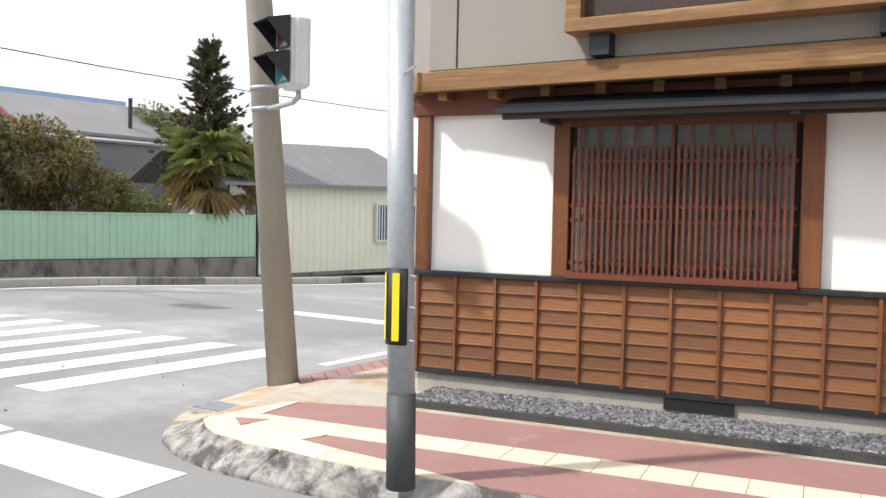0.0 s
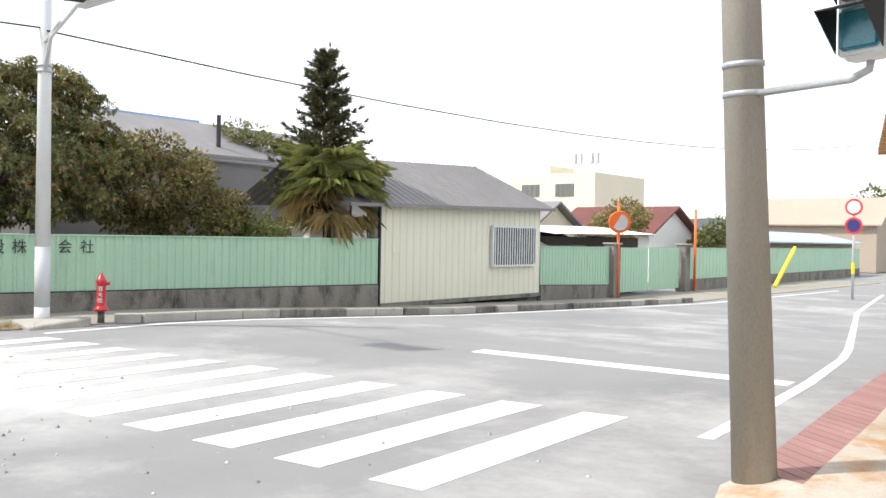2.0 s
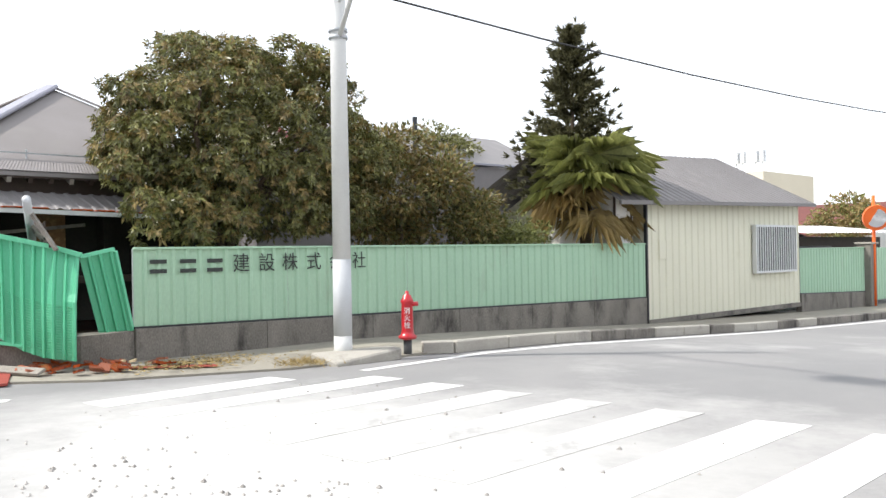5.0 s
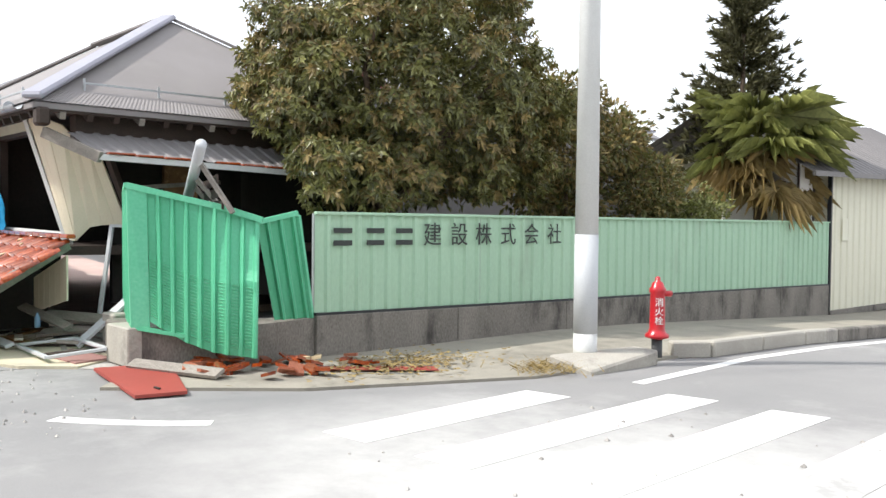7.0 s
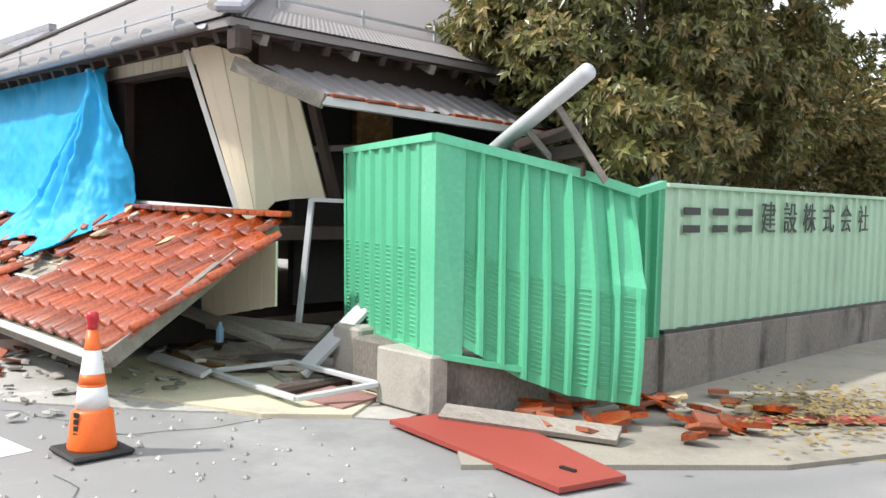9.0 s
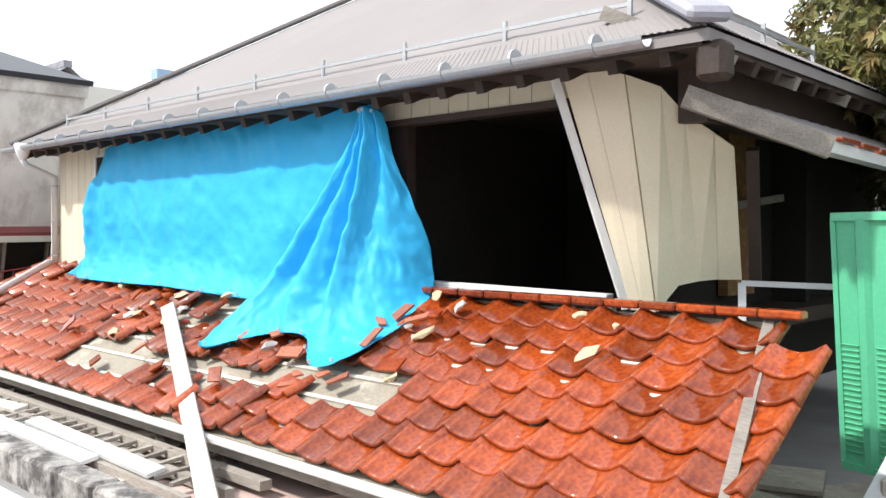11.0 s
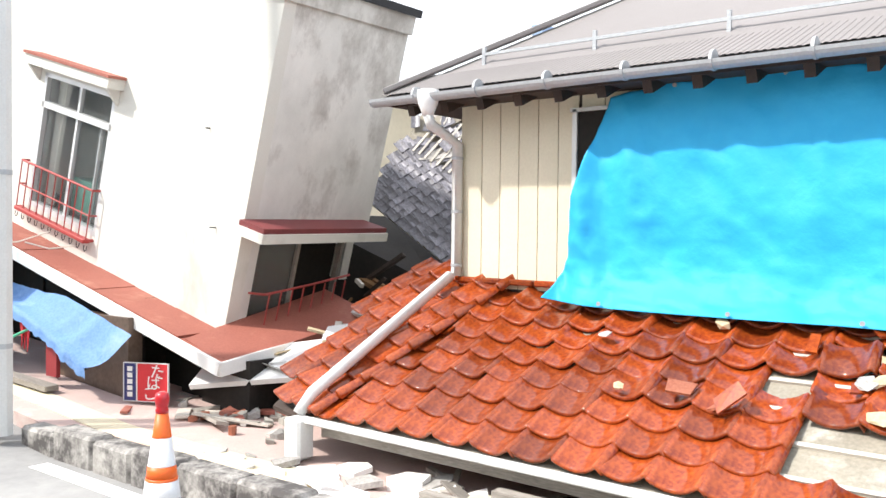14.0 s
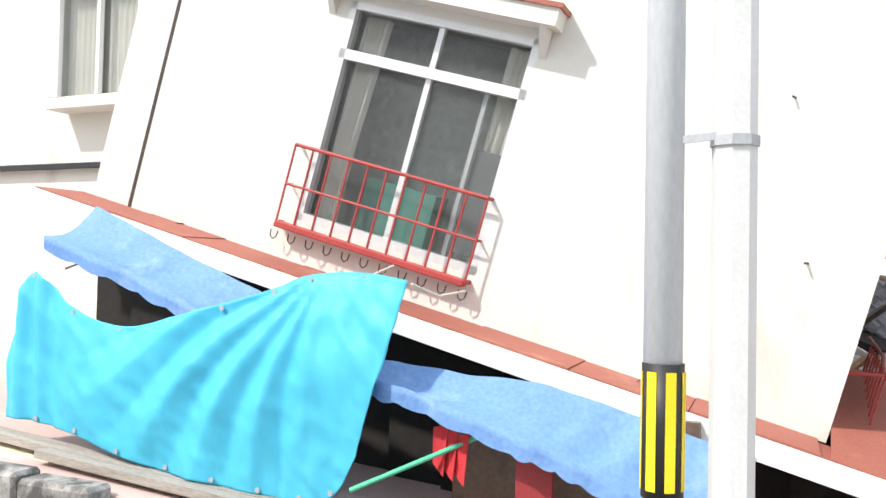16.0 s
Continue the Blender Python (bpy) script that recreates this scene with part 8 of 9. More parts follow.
def tiled_house(name, x0, x1, y0, y1, eave, ridge, label, axis="y", tarp=False):
    h = thing(name, ((x0 + x1) / 2, (y0 + y1) / 2, 0), label, "house")
    bm = B()
    box(bm, x0 + 0.5, x1 - 0.5, y0 + 0.5, y1 - 0.5, -0.6, eave)
    part("wall", bm, FAR_CREAM, h)
    if axis == "y":
        m = (x0 + x1) / 2
        sides = ([(x1, y0, eave), (x1, y1, eave), (m, y1, ridge), (m, y0, ridge)], [(x0, y0, eave), (x0, y1, eave), (m, y1, ridge), (m, y0, ridge)])
        rd = ((m, y0, ridge + 0.1), (m, y1, ridge + 0.1))
        gab = [[(x0 + 0.5, y, eave), (x1 - 0.5, y, eave), (m, y, ridge - 0.15)] for y in (y0 + 0.5, y1 - 0.5)]
        gn_ = (0, 1, 0)
    else:
        m = (y0 + y1) / 2
        sides = ([(x0, y0, eave), (x1, y0, eave), (x1, m, ridge), (x0, m, ridge)], [(x0, y1, eave), (x1, y1, eave), (x1, m, ridge), (x0, m, ridge)])
        rd = ((x0, m, ridge + 0.1), (x1, m, ridge + 0.1))
        gab = [[(x, y0 + 0.5, eave), (x, y1 - 0.5, eave), (x, m, ridge - 0.15)] for x in (x0 + 0.5, x1 - 0.5)]
        gn_ = (1, 0, 0)
    for c in sides:
        bm = B()
        a, b, d, e = (Vector(v) for v in c)
        nn = (b - a).cross(d - a).normalized()
        nn = nn if nn.z > 0 else -nn
        sheet(bm, a, b, e, d, int((b - a).length / 0.32), 0.06, 0.5, normal=nn, rows=1)
        part("roof", bm, GREYTILE, h)
    for g_ in gab:
        bm = B()
        slab(bm, g_, 0.1, gn_)
        part("gable", bm, FAR_CREAM, h)
    bm = B()
    bar(bm, *rd, 0.35, 0.28)
    part("ridge", bm, BLUE_TILE if tarp else GREYTILE, h, "blue sheeting over the ridge" if tarp else "")
    return h


tiled_house("tiled_far_house", -44, -37.5, 17.5, 26, 5.6, 7.2, "far grey-tiled house with blue sheeting on its ridge", "y", True)
tiled_house("tiled_far_house", -72, -57.5, 11.5, 17.5, 6.6, 8.9, "far grey-tiled house along the street", "x")
tiled_house("tiled_far_house", -46, -42, 11, 15, 5.2, 6.3, "far tiled gable house with blue sheeting", "y", True)

# ---- far side of the yard, beyond the shed ----
BEFORE_FAR = set(scene.objects)


def plain_house(name, x0, x1, y0, y1, h, ridge, wall, roof, label, axis="x"):
    o = thing(name, ((x0 + x1) / 2, (y0 + y1) / 2, 0), label, "house")
    bm = B()
    box(bm, x0, x1, y0, y1, 0, h)
    part("wall", bm, wall, o)
    e = 0.5
    if axis == "x":
        m = (y0 + y1) / 2
        cs = ([(x0 - e, y0 - e, h - 0.1), (x1 + e, y0 - e, h - 0.1), (x1 + e, m, ridge), (x0 - e, m, ridge)], [(x0 - e, y1 + e, h - 0.1), (x1 + e, y1 + e, h - 0.1), (x1 + e, m, ridge), (x0 - e, m, ridge)])
        gs = [[(x, y0, h), (x, y1, h), (x, m, ridge - 0.2)] for x in (x0, x1)]
        gn_ = (1, 0, 0)
    else:
        m = (x0 + x1) / 2
        cs = ([(x0 - e, y0 - e, h - 0.1), (x0 - e, y1 + e, h - 0.1), (m, y1 + e, ridge), (m, y0 - e, ridge)], [(x1 + e, y0 - e, h - 0.1), (x1 + e, y1 + e, h - 0.1), (m, y1 + e, ridge), (m, y0 - e, ridge)])
        gs = [[(x0, y, h), (x1, y, h), (m, y, ridge - 0.2)] for y in (y0, y1)]
        gn_ = (0, 1, 0)
    for c in cs:
        bm = B()
        slab(bm, c, 0.12)
        part("roof", bm, roof, o)
    for g_ in gs:
        bm = B()
        slab(bm, g_, 0.08, gn_)
        part("gable", bm, wall, o)
    return o


h = plain_house("red_roofed_house", -31.5, -25.4, 46, 52, 2.9, 4.5, PLASTER, FAR_RED, "white house with a rusty red roof beyond the yard")
# far window: room shade painted as a near-black plate
bm = B()
box(bm, -29.5, -26.5, 45.94, 46.0, 1.2, 2.6)
part("window", bm, INTERIOR_SHADE, h)
plain_house("grey_roofed_house", -36, -30, 40, 46, 2.8, 4.6, FAR_CREAM, ROOF_GREY, "low grey-roofed house behind the shed")
plain_house("tan_house", -31, -21, 80, 88, 4.2, 6.6, FAR_TAN, FAR_TAN, "long tan house in the distance")
plain_house("tan_house", -19.5, -8.5, 92, 100, 4.5, 7.0, FAR_TAN, FAR_TAN, "tan building in the distance")
cb = thing("cream_office_block", (-43, 75, 0), "cream concrete office block with rooftop tanks in the distance", "building")
bm = B()
box(bm, -52, -42.5, 70, 80, 0, 8.6)
part("wall", bm, FAR_CREAM, cb)
bm = B()
box(bm, -51, -48, 71, 76, 8.6, 9.5)
part("penthouse", bm, FAR_CREAM, cb)
for k in range(2):
    bm = B()
    box(bm, -50.5 + 3.8 * k, -48.5 + 3.8 * k, 69.94, 70.0, 6.4, 7.6)
    part("window", bm, GLASS_DUSTY, cb)
for x in (-46.2, -45.6, -44.4, -43.8):
    bm = B()
    box(bm, x, x + 0.4, 72, 72.4, 9.6, 10.6)
    part("tank", bm, GREY_PAINT, cb)
    bm = B()
    box(bm, x + 0.15, x + 0.25, 72.1, 72.2, 8.9, 9.6)
    part("tank_leg", bm, GREY_PAINT, cb)
cr = thing("carport", (-23, 31, 0), "low shed with a white corrugated lean-to roof behind the fence", "shed")
bm = B()
sheet(bm, (-20.9, 28.6, 2.6), (-20.9, 37.5, 2.66), (-24.0, 28.6, 2.95), (-24.0, 37.5, 3.0), 30, 0.03, 0.5, normal=(0, 0, 1))
part("roof", bm, WHITE_PAINT, cr)
bm = B()
box(bm, -23.9, -21.6, 29, 37, 0.0, 2.5)
part("wall", bm, WOOD_DARK, cr)
plain_house("small_tiled_shed", -25, -21.5, 27.6, 31.5, 2.0, 2.9, GREY_PAINT, GREYTILE, "small tiled shed behind the fence", "y")
# convex mirror on its orange post
for x, y, r in ((-20.15, 32.3, 0.46), (-20.15, 40.2, 0.0)):
    mp_ = thing("mirror_post", (x, y, 0), "orange traffic mirror post beside the gate", "traffic mirror" if r else "post")
    bm = B()
    tube(bm, (x, y, 0), (x, y, 3.95), 0.06, 0.06, 12)
    part("post", bm, ORANGE, mp_, "", True)
    if r:
        mm = Matrix.Translation((x + 0.1, y - 0.15, 3.15))
        bm = B()
        tube(bm, (x + 0.1, y - 0.12, 3.15), (x + 0.17, y - 0.2, 3.13), r, r, 24)
        part("rim", bm, ORANGE, mp_)
        bm = B()
        tube(bm, (x + 0.17, y - 0.2, 3.13), (x + 0.18, y - 0.215, 3.128), r * 0.72, r * 0.72, 24)
        part("mirror", bm, MIRROR, mp_)
bush("hedge_bush", "rounded dark green bush beyond the fence", (-22.4, 50.0, 2.4), (1.9, 1.9, 1.5), 6000, 0.24, ((LEAF, 1.0),), 41)
bush("hedge_bush", "golden shrub beside the carport", (-24.6, 41.0, 3.4), (1.5, 1.5, 0.9), 3500, 0.2, ((FROND_DRY, 0.7), (FROND, 0.3)), 42)
bush("hedge_bush", "distant dark tree over the roofs", (-26, 101, 4.5), (4, 4, 3.4), 3000, 0.5, ((LEAF, 1.0),), 43)
bm = B()
bar(bm, (-18.5, 46.9, 0.05), (-18.5, 50.2, 2.15), 0.16, 0.16)
solo("guy_guard", bm, YELLOW, "yellow guy-wire guard leaning by the fence", "guy guard")
lr = thing("lean_to_roof", (-20, 60, 0), "pale blue lean-to roof behind the long fence", "shed")
bm = B()
slab(bm, [(-20.6, 50, 2.5), (-20.6, 74, 2.5), (-24, 74, 3.2), (-24, 50, 3.2)], 0.08)
part("roof", bm, mat("pale_blue_sheet", (0.42, 0.56, 0.66), (0.36, 0.50, 0.60), 0.6), lr)
bm = B()
box(bm, -23.8, -21.2, 50.3, 73.7, 0, 2.4)
part("wall", bm, FAR_TAN, lr)
rs = thing("road_sign_pole", (-12.9, 40, 0), "pole with round no-parking signs by the kerb", "road sign")
bm = B()
tube(bm, (-12.9, 40, 0), (-12.9, 40, 5.4), 0.06, 0.06, 12)
part("pole", bm, GREY_PAINT, rs, "", True)
for z, mt in ((4.0, WHITE_PAINT), (3.2, NAVY)):
    bm = B()
    tube(bm, (-12.9, 39.93, z), (-12.9, 39.9, z), 0.36, 0.36, 24)
    part("rim", bm, SIGN_RED, rs)
    bm = B()
    tube(bm, (-12.9, 39.9, z), (-12.9, 39.89, z), 0.27, 0.27, 24)
    part("face", bm, mt, rs)
bm = B()
tube(bm, (-12.9, 40, 1.1), (-12.9, 40, 1.6), 0.075, 0.075, 12)
part("band", bm, YELLOW, rs)
for ob in set(scene.objects) - BEFORE_FAR:
    if ob.parent is None:
        ob.location.z -= 0.66
# wooded hills on the horizon
verts, faces = [], []
n = 90
for i in range(n + 1):
    a = radians(-20 + 220 * i / n)
    d = 420
    hgt = 13 + 9 * noise.noise(Vector((i * 0.16, 0, 0))) + 3 * noise.noise(Vector((i * 0.8, 3, 0)))
    verts += [(-20 + d * math.cos(a), 40 + d * math.sin(a), -1), (-20 + (d + 30) * math.cos(a), 40 + (d + 30) * math.sin(a), max(4, hgt))]
faces = [(2 * i, 2 * i + 2, 2 * i + 3, 2 * i + 1) for i in range(n)]
soup("far_hills", verts, faces, FAR_HILL, kind="structure", label="low wooded hills on the horizon", category="hills")
# row of plain houses across the main street, behind the camera
for i, x in enumerate(range(-60, 30, 12)):
    plain_house("street_house", x, x + 9.5, -19, -11, 5.2 + 0.4 * (i % 3), 7.6, FAR_CREAM if i % 2 else STUCCO, ROOF_GREY, "plain two-storey house across the street")


# ---- traffic cones ----
def cone(x, y, turn, size=1.0):
    c = thing("traffic_cone", (x, y, 0), "orange traffic cone with white reflective bands, black base and red lamp", "traffic cone", "traffic cones", rz=turn)
    bm = B()
    box(bm, x - 0.2, x + 0.2, y - 0.2, y + 0.2, 0.008, 0.045, 0.015)
    part("base", bm, RUBBER, c)
    prof = [(0.15, 0.04), (0.152, 0.06), (0.125, 0.28), (0.103, 0.30), (0.088, 0.44), (0.083, 0.45), (0.075, 0.52), (0.072, 0.525), (0.052, 0.67), (0.05, 0.68), (0.033, 0.80)]
    for (a, b, mt, nm) in ((0, 3, ORANGE, "body"), (3, 4, REFLECT, "band"), (5, 6, ORANGE, "body"), (6, 8, REFLECT, "band"), (8, 10, ORANGE, "tip")):
        bm = B()
        lathe(bm, (x, y, 0), prof[a:b + 1] if b > a else prof[a:a + 2], 28)
        part(nm, bm, mt, c, "", True)
    bm = B()
    lathe(bm, (x, y, 0), [(0.086, 0.435), (0.084, 0.455)], 28)
    part("body", bm, ORANGE, c, "", True)
    bm = B()
    lathe(bm, (x, y, 0.8), [(0.034, 0), (0.036, 0.02), (0.03, 0.03), (0.036, 0.045), (0.04, 0.08), (0.034, 0.105), (0.015, 0.115)], 16)
    part("lamp", bm, RED_PAINT, c, "red warning lamp", True)
    for k in range(5):
        a = radians(-68)
        z = 0.26 - 0.042 * k
        r = 0.129 - (z - 0.06) * 0.02 + 0.012
        p = Vector((x + r * math.cos(a), y + r * math.sin(a), z))
        t = Vector((-math.sin(a), math.cos(a), 0)) * (0.017 if k < 4 else 0.01)
        bm = B()
        slab(bm, [p - t, p + t, p + t + Vector((0, 0, 0.03)), p - t + Vector((0, 0, 0.03))], 0.012, (math.cos(a), math.sin(a), 0))
        part("letter_bar", bm, BLACK, c)
    c.matrix_basis = c.matrix_basis @ Matrix.Diagonal((size, size, size, 1))
    return c


cone(-21.66, 1.13, 0, 0.88)
cone(-32.05, 0.12, 0)

# ---- rubble at the gate ----
dr = random.Random(95)
bm = B()
slab(bm, [(-24.3, 2.15, 0.03), (-23.0, 1.8, 0.03), (-21.75, 2.3, 0.03), (-21.35, 2.75, 0.03), (-21.7, 3.3, 0.03), (-24.0, 3.3, 0.03)], 0.03)
solo("pavement", bm, PALE_SLAB, "yellowish broken concrete slab at the gate", "pavement", kind="structure")
bm = B()
slab(bm, [(-22.3, 2.72, 0.045), (-21.5, 2.78, 0.045), (-21.6, 3.2, 0.05), (-22.5, 3.1, 0.05)], 0.02)
solo("pavement", bm, PINK, "cracked pink paving patch at the gate", "pavement", kind="structure")
fr = thing("fallen_window_frame", (-22.2, 2.9, 0.05), "grey aluminium window frame lying in the rubble", "window frame")
fp = [Vector(p) for p in ((-23.05, 2.66, 0.07), (-21.75, 2.58, 0.09), (-21.52, 3.12, 0.16), (-22.7, 3.2, 0.14))]
for a, b in zip(fp, fp[1:] + fp[:1]):
    bm = B()
    bar(bm, a, b, 0.05, 0.035, bevel=0.005)
    part("rail", bm, GREY_PAINT, fr)


def scatter(name, label, cat, group, n, area, mats, length, wide, thick, z0=0.03, tilt=0.12, flat=False):
    for _ in range(n):
        x, y = dr.uniform(area[0], area[1]), dr.uniform(area[2], area[3])
        a = dr.uniform(0, 2 * math.pi)
        l, w, t = dr.uniform(*length), dr.uniform(*wide), dr.uniform(*thick)
        p = Vector((x, y, z0 + t / 2))
        d = Vector((math.cos(a), math.sin(a), dr.uniform(-0.02, tilt)))
        bm = B()
        if flat:
            k = dr.randint(4, 6)
            ang = [2 * math.pi * i / k + dr.uniform(-0.28, 0.28) for i in range(k)]
            tx, ty = dr.uniform(-tilt, tilt), dr.uniform(-tilt, tilt)
            rr = [dr.uniform(0.6, 1.1) * l / 2 for _ in ang]
            pts = [(x + r * math.cos(q), y + r * 0.75 * math.sin(q), z0 + t + tx * r * math.cos(q) + ty * r * math.sin(q)) for q, r in zip(ang, rr)]
            slab(bm, pts, t)
        else:
            bar(bm, p, p + d * l, w, t, (dr.uniform(-0.2, 0.2), dr.uniform(-0.2, 0.2), 1))
        solo(name, bm, dr.choice(mats), label, cat, group)


scatter("splintered_board", "splintered weathered board in the rubble", "board", "boards in the rubble", 34, (-24.6, -21.9, 2.75, 4.2), (WOOD_GREY, WOOD_DARK, WOOD_PALE, WOOD_BEAM), (0.3, 1.1), (0.04, 0.13), (0.015, 0.04))
scatter("plaster_chunk", "broken pale plaster chunk on the ground", "plaster", "plaster chunks", 90, (-26.6, -22.6, 1.0, 2.5), (RUBBLE, CONCRETE, GRIT, CONCRETE_DIRTY), (0.04, 0.2), (0.05, 0.1), (0.006, 0.025), flat=True, tilt=0.22)
scatter("broken_tile", "broken red-brown roof tile piece on the ground", "roof tile", "broken tiles by the eave", 26, (-26.4, -24.2, 1.35, 1.95), (TILE, TILE_BROKEN, TILE_BROKEN), (0.12, 0.34), (0.05, 0.1), (0.012, 0.02), flat=True, tilt=0.3)
scatter("broken_tile", "fallen glazed red-brown tile shard", "roof tile", "broken tiles at the gate", 26, (-20.75, -19.35, 3.45, 4.55), (TILE, TILE, TILE_BROKEN), (0.18, 0.42), (0.1, 0.2), (0.02, 0.04), 0.07, flat=True, tilt=0.35)
scatter("broken_tile", "fallen glazed red-brown tile shard by the fence", "roof tile", "broken tiles at the gate", 14, (-20.3, -19.4, 4.4, 5.3), (TILE, TILE_BROKEN, CLAY_MUD), (0.12, 0.3), (0.1, 0.2), (0.02, 0.04), 0.06, flat=True, tilt=0.3)
for a, b, w, mt in (((-20.85, 3.1, 0.09), (-19.75, 3.5, 0.09), 0.14, WOOD_GREY), ((-23.6, 3.1, 0.12), (-22.4, 3.9, 0.3), 0.16, WOOD_GREY), ((-24.1, 3.3, 0.3), (-22.8, 3.6, 0.32), 0.2, WOOD_GREY),
                     ((-22.5, 3.15, 0.08), (-22.35, 3.72, 0.62), 0.18, GREY_PAINT), ((-23.9, 2.6, 0.08), (-22.9, 2.55, 0.09), 0.1, GREY_PAINT), ((-24.5, 2.0, 0.05), (-24.3, 2.1, 0.4), 0.06, WOOD_PALE),
                     ((-24.9, 3.0, 0.5), (-22.9, 3.2, 0.25), 0.12, WOOD_GREY)):
    bm = B()
    bar(bm, a, b, w, 0.035, (0.1, -0.4, 0.9))
    solo("fallen_board", bm, mt, "long fallen board lying in the rubble", "board", "boards in the rubble")
bm = B()
lathe(bm, (-23.55, 3.05, 0.2), [(0.03, 0), (0.035, 0.02), (0.035, 0.12), (0.014, 0.16), (0.014, 0.18)], 12)
solo("plastic_bottle", bm, BOTTLE, "small blue plastic bottle in the rubble", "bottle", smooth=True)
# leaf litter and red strip beside the fence
verts, faces = [], []
for _ in range(700):
    x, y = dr.gauss(-19.3, 0.3), dr.gauss(5.4, 0.5)
    s, a = dr.uniform(0.02, 0.05), dr.uniform(0, 6.28)
    i = len(verts)
    verts += [(x + s * math.cos(a + q) * (1 if q in (0, 3.14) else 0.5), y + s * math.sin(a + q) * (1 if q in (0, 3.14) else 0.5), 0.062 + dr.uniform(0, 0.02)) for q in (0, 1.57, 3.14, 4.71)]
    faces.append((i, i + 1, i + 2, i + 3))
soup("leaf_litter", verts, faces, FROND_DRY, kind="stuff", label="dry brown leaf litter on the pavement", category="leaves")
verts, faces = [], []
for _ in range(260):
    x, y = dr.gauss(-18.15, 0.18), dr.gauss(6.35, 0.2)
    a, s = dr.uniform(0, 6.28), dr.uniform(0.08, 0.18)
    i = len(verts)
    verts += [(x, y, 0.05), (x + 0.01, y + 0.01, 0.05), (x + s * math.cos(a), y + s * math.sin(a), 0.05 + s * 0.5)]
    faces.append((i, i + 1, i + 2))
soup("dry_grass", verts, faces, FROND_DRY, kind="stuff", label="tuft of dry grass at the pole foot", category="grass")
bm = B()
slab(bm, [(-19.9, 4.3, 0.06), (-19.5, 4.5, 0.06), (-18.75, 5.4, 0.056), (-18.95, 5.5, 0.056)][::-1], 0.008)
solo("red_strip", bm, RED_PLATE, "faded red strip painted on the pavement", "pavement", kind="structure")

# ---- rubble along the fallen eave ----
scatter("plaster_chunk", "white plaster slab fallen on the pavement", "plaster", "white plaster slabs", 70, (-32.9, -28.0, 1.05, 1.75), (PLASTER, PLASTER, RUBBLE), (0.2, 0.55), (0.1, 0.3), (0.02, 0.06), 0.12, flat=True, tilt=0.22)
scatter("plaster_chunk", "small plaster crumb on the pavement", "plaster", "white plaster slabs", 70, (-33.4, -25.8, 1.0, 1.8), (RUBBLE, GRIT, PLASTER), (0.05, 0.16), (0.05, 0.1), (0.01, 0.03), 0.12, flat=True, tilt=0.3)
scatter("splintered_board", "thin splintered batten under the eave", "board", "boards under the eave", 50, (-31.4, -26.0, 1.5, 1.85), (WOOD_GREY, WOOD_PALE, WOOD_GREY, CREAM_BOARD), (0.2, 0.5), (0.03, 0.1), (0.012, 0.03), 0.14)
scatter("splintered_board", "broken board in front of the crushed shop", "board", "boards by the shop", 30, (-36.6, -33.2, 2.0, 2.7), (WOOD_GREY, WOOD_PALE, WOOD_GREY, RED_ROOFING), (0.2, 0.8), (0.04, 0.12), (0.015, 0.04), 0.13)
scatter("plaster_chunk", "rubble chunk in front of the crushed shop", "plaster", "shop rubble", 50, (-37.0, -33.0, 1.85, 2.6), (RUBBLE, CONCRETE, TILE_BROKEN), (0.06, 0.2), (0.05, 0.1), (0.03, 0.08), 0.12, flat=True, tilt=0.4)
for a, b in (((-39.9, 1.32, 0.6), (-37.1, 1.28, 0.37)), ((-39.2, 1.2, 0.54), (-36.6, 1.22, 0.33)), ((-37.9, 1.3, 0.44), (-35.9, 1.5, 0.28))):
    bm = B()
    bar(bm, a, b, 0.14, 0.05)
    solo("fallen_board", bm, WOOD_GREY, "long board lying before the crushed shop", "board", "boards by the shop")
for a, b, mt in (((-29.6, 1.18, 0.2), (-26.9, 1.1, 0.2), WHITE_PAINT), ((-28.4, 1.32, 0.23), (-26.2, 1.22, 0.22), PALE_STEEL), ((-30.9, 1.3, 0.2), (-28.9, 1.42, 0.24), WOOD_PALE)):
    bm = B()
    bar(bm, a, b, 0.13, 0.03, (0.02, -0.2, 1))
    solo("fallen_board", bm, mt, "long pale board fallen along the kerb", "board", "boards under the eave")
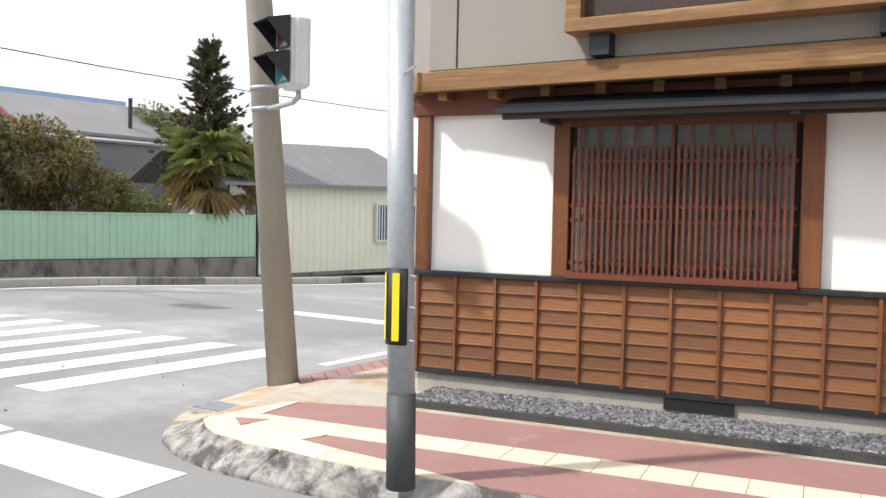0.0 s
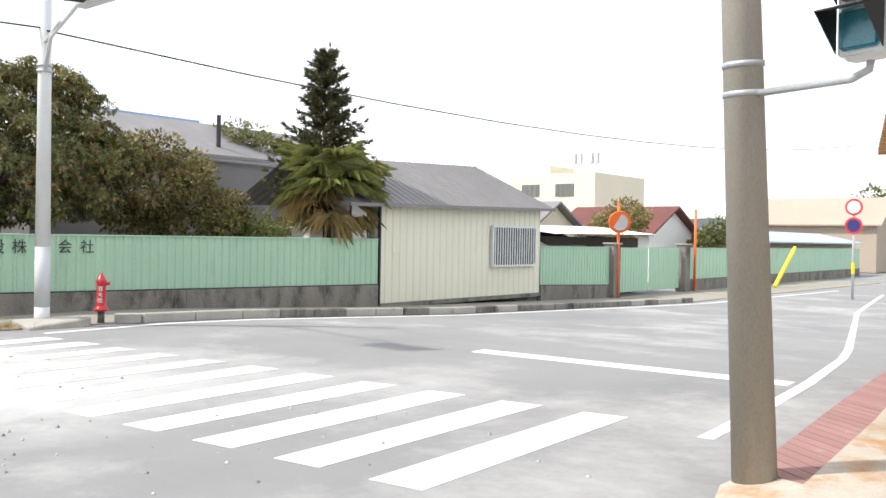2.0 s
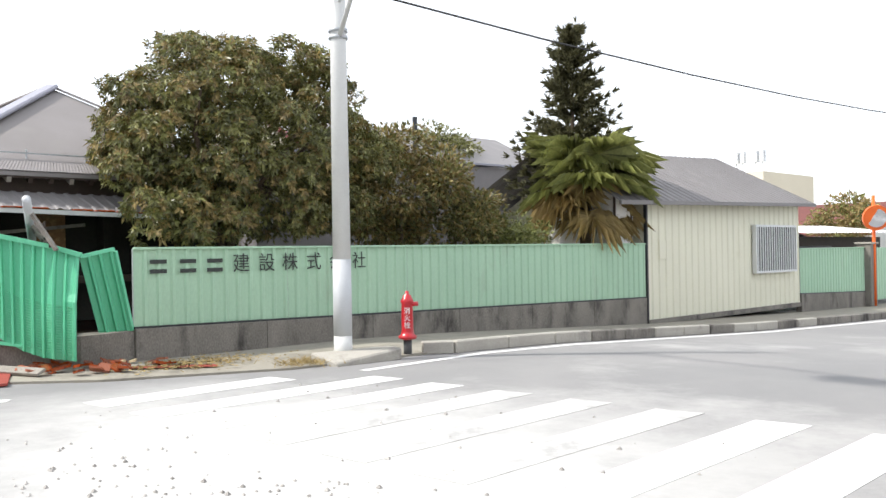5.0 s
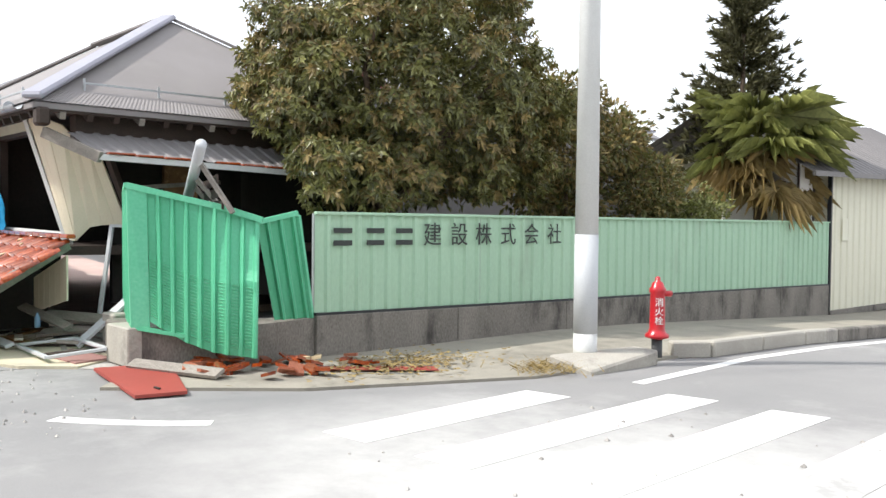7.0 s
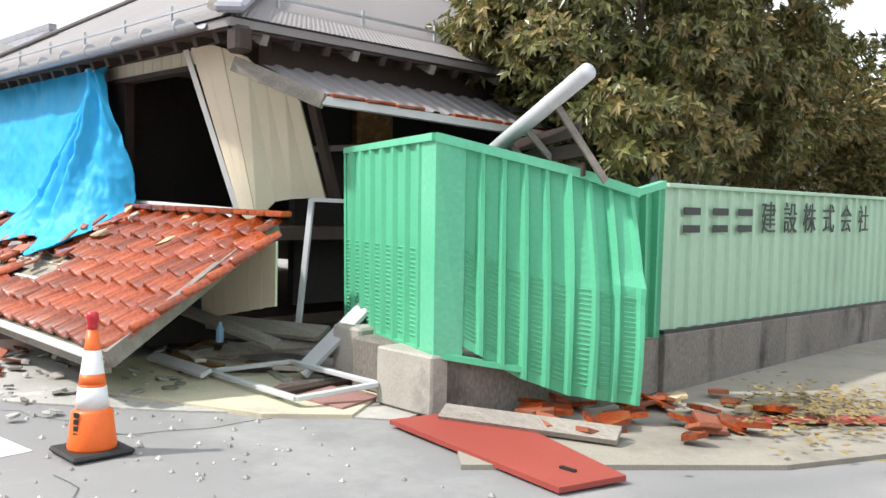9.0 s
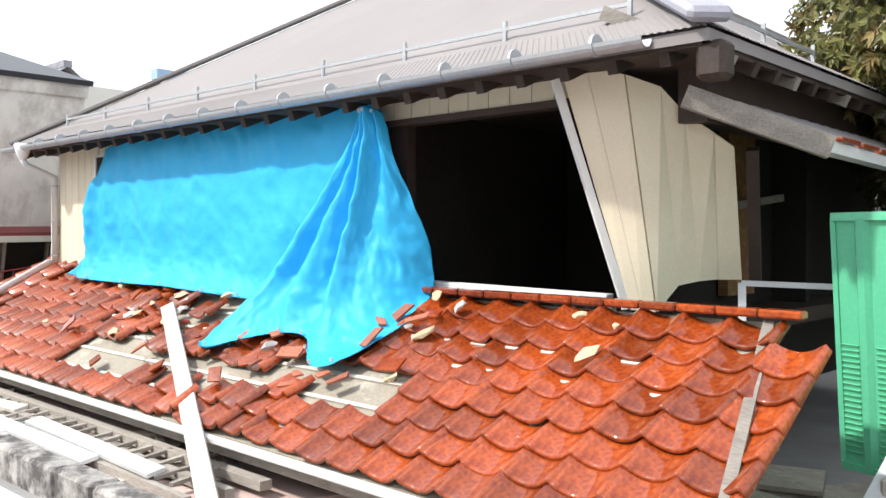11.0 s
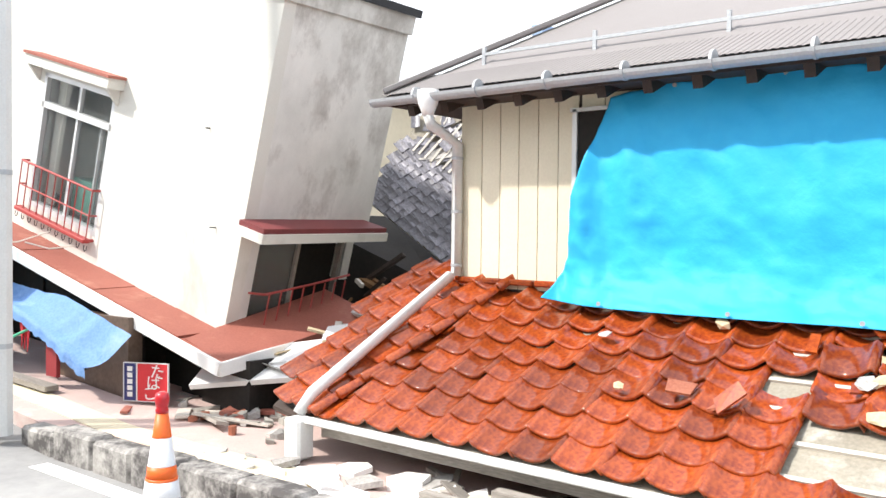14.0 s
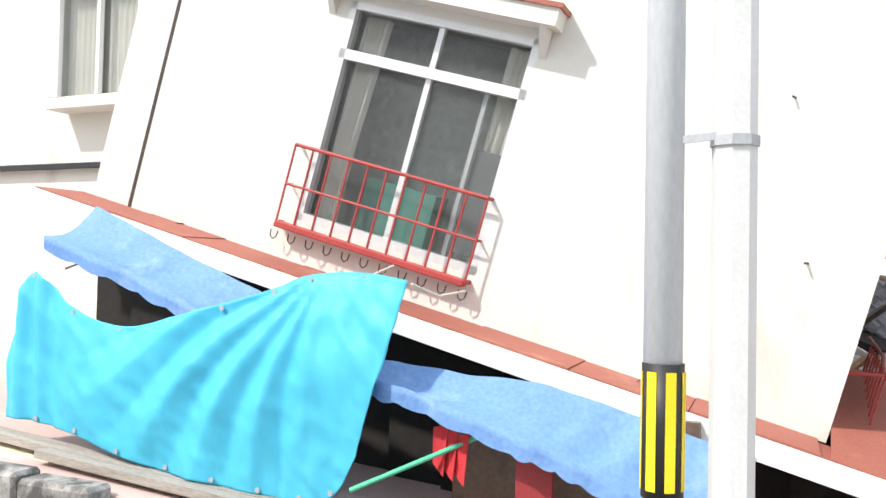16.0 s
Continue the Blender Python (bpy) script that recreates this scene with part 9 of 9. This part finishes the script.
# mud lumps and shards on the tiles
for _ in range(40):
    u, v = dr.uniform(1.2, 9.0), dr.choice((0.75, 0.95, 1.15, 1.3, 1.5, 1.65)) + dr.uniform(-0.1, 0.1)
    if u < 3.2 and dr.random() < 0.8:
        continue
    p = RF @ Vector((u, v, 0.07))
    bm = B()
    s = dr.uniform(0.03, 0.085)
    bmesh.ops.create_icosphere(bm, subdivisions=1, radius=s, matrix=Matrix.Translation(p) @ RF.to_3x3().to_4x4() @ pose(0, 0, 0, 0, 0, dr.uniform(0, 180)) @ Matrix.Diagonal((dr.uniform(0.7, 1.8), dr.uniform(0.5, 1.0), dr.uniform(0.25, 0.5), 1)))
    for vtx in bm.verts:
        vtx.co += Vector((dr.uniform(-1, 1), dr.uniform(-1, 1), dr.uniform(-1, 1))) * s * 0.22
    solo("mud_lump", bm, dr.choice((CLAY_MUD, CLAY_MUD, RUBBLE)), "pale mud plaster lump on the broken tiles", "mud plaster", "mud lumps on the roof")
for _ in range(34):
    u, v = dr.uniform(2.6, 7.4), dr.uniform(0.3, 1.7)
    m = RF @ Matrix.Translation((u, v, 0.06)) @ pose(0, 0, 0, dr.gauss(0, 10), dr.gauss(0, 10), dr.uniform(0, 180))
    bm = B()
    l, w = dr.uniform(0.08, 0.22), dr.uniform(0.05, 0.12)
    slab(bm, [m @ Vector(p) for p in ((0, 0, 0.03), (l, dr.uniform(-0.02, 0.03), 0.02), (l * dr.uniform(0.7, 1.1), w, 0.025), (dr.uniform(-0.02, 0.05), w, 0.03))], 0.016, m.to_3x3() @ Vector((0, 0, 1)))
    solo("broken_tile", bm, dr.choice((TILE, TILE_BROKEN)), "loose tile shard on the damaged roof", "roof tile", "loose shards on the roof")
# loose gravel on the road
verts, faces = [], []
for _ in range(800):
    k = dr.random()
    if k < 0.55:
        x, y = dr.gauss(-12.2, 1.6), dr.gauss(2.0, 0.6)
    elif k < 0.8:
        x, y = dr.uniform(-24, -18.5), dr.uniform(0.5, 2.4)
    else:
        x, y = dr.uniform(-17, -6), dr.uniform(1.5, 6)
    s = dr.uniform(0.006, 0.022)
    i = len(verts)
    verts += [(x - s, y - s * 0.8, 0.003), (x + s, y - s * 0.6, 0.003), (x + s * 0.5, y + s, 0.003), (x, y, s * 1.2)]
    faces += [(i, i + 1, i + 3), (i + 1, i + 2, i + 3), (i + 2, i, i + 3)]
soup("loose_gravel", verts, faces, RUBBLE, kind="stuff", label="loose gravel and grit scattered on the asphalt", category="gravel")
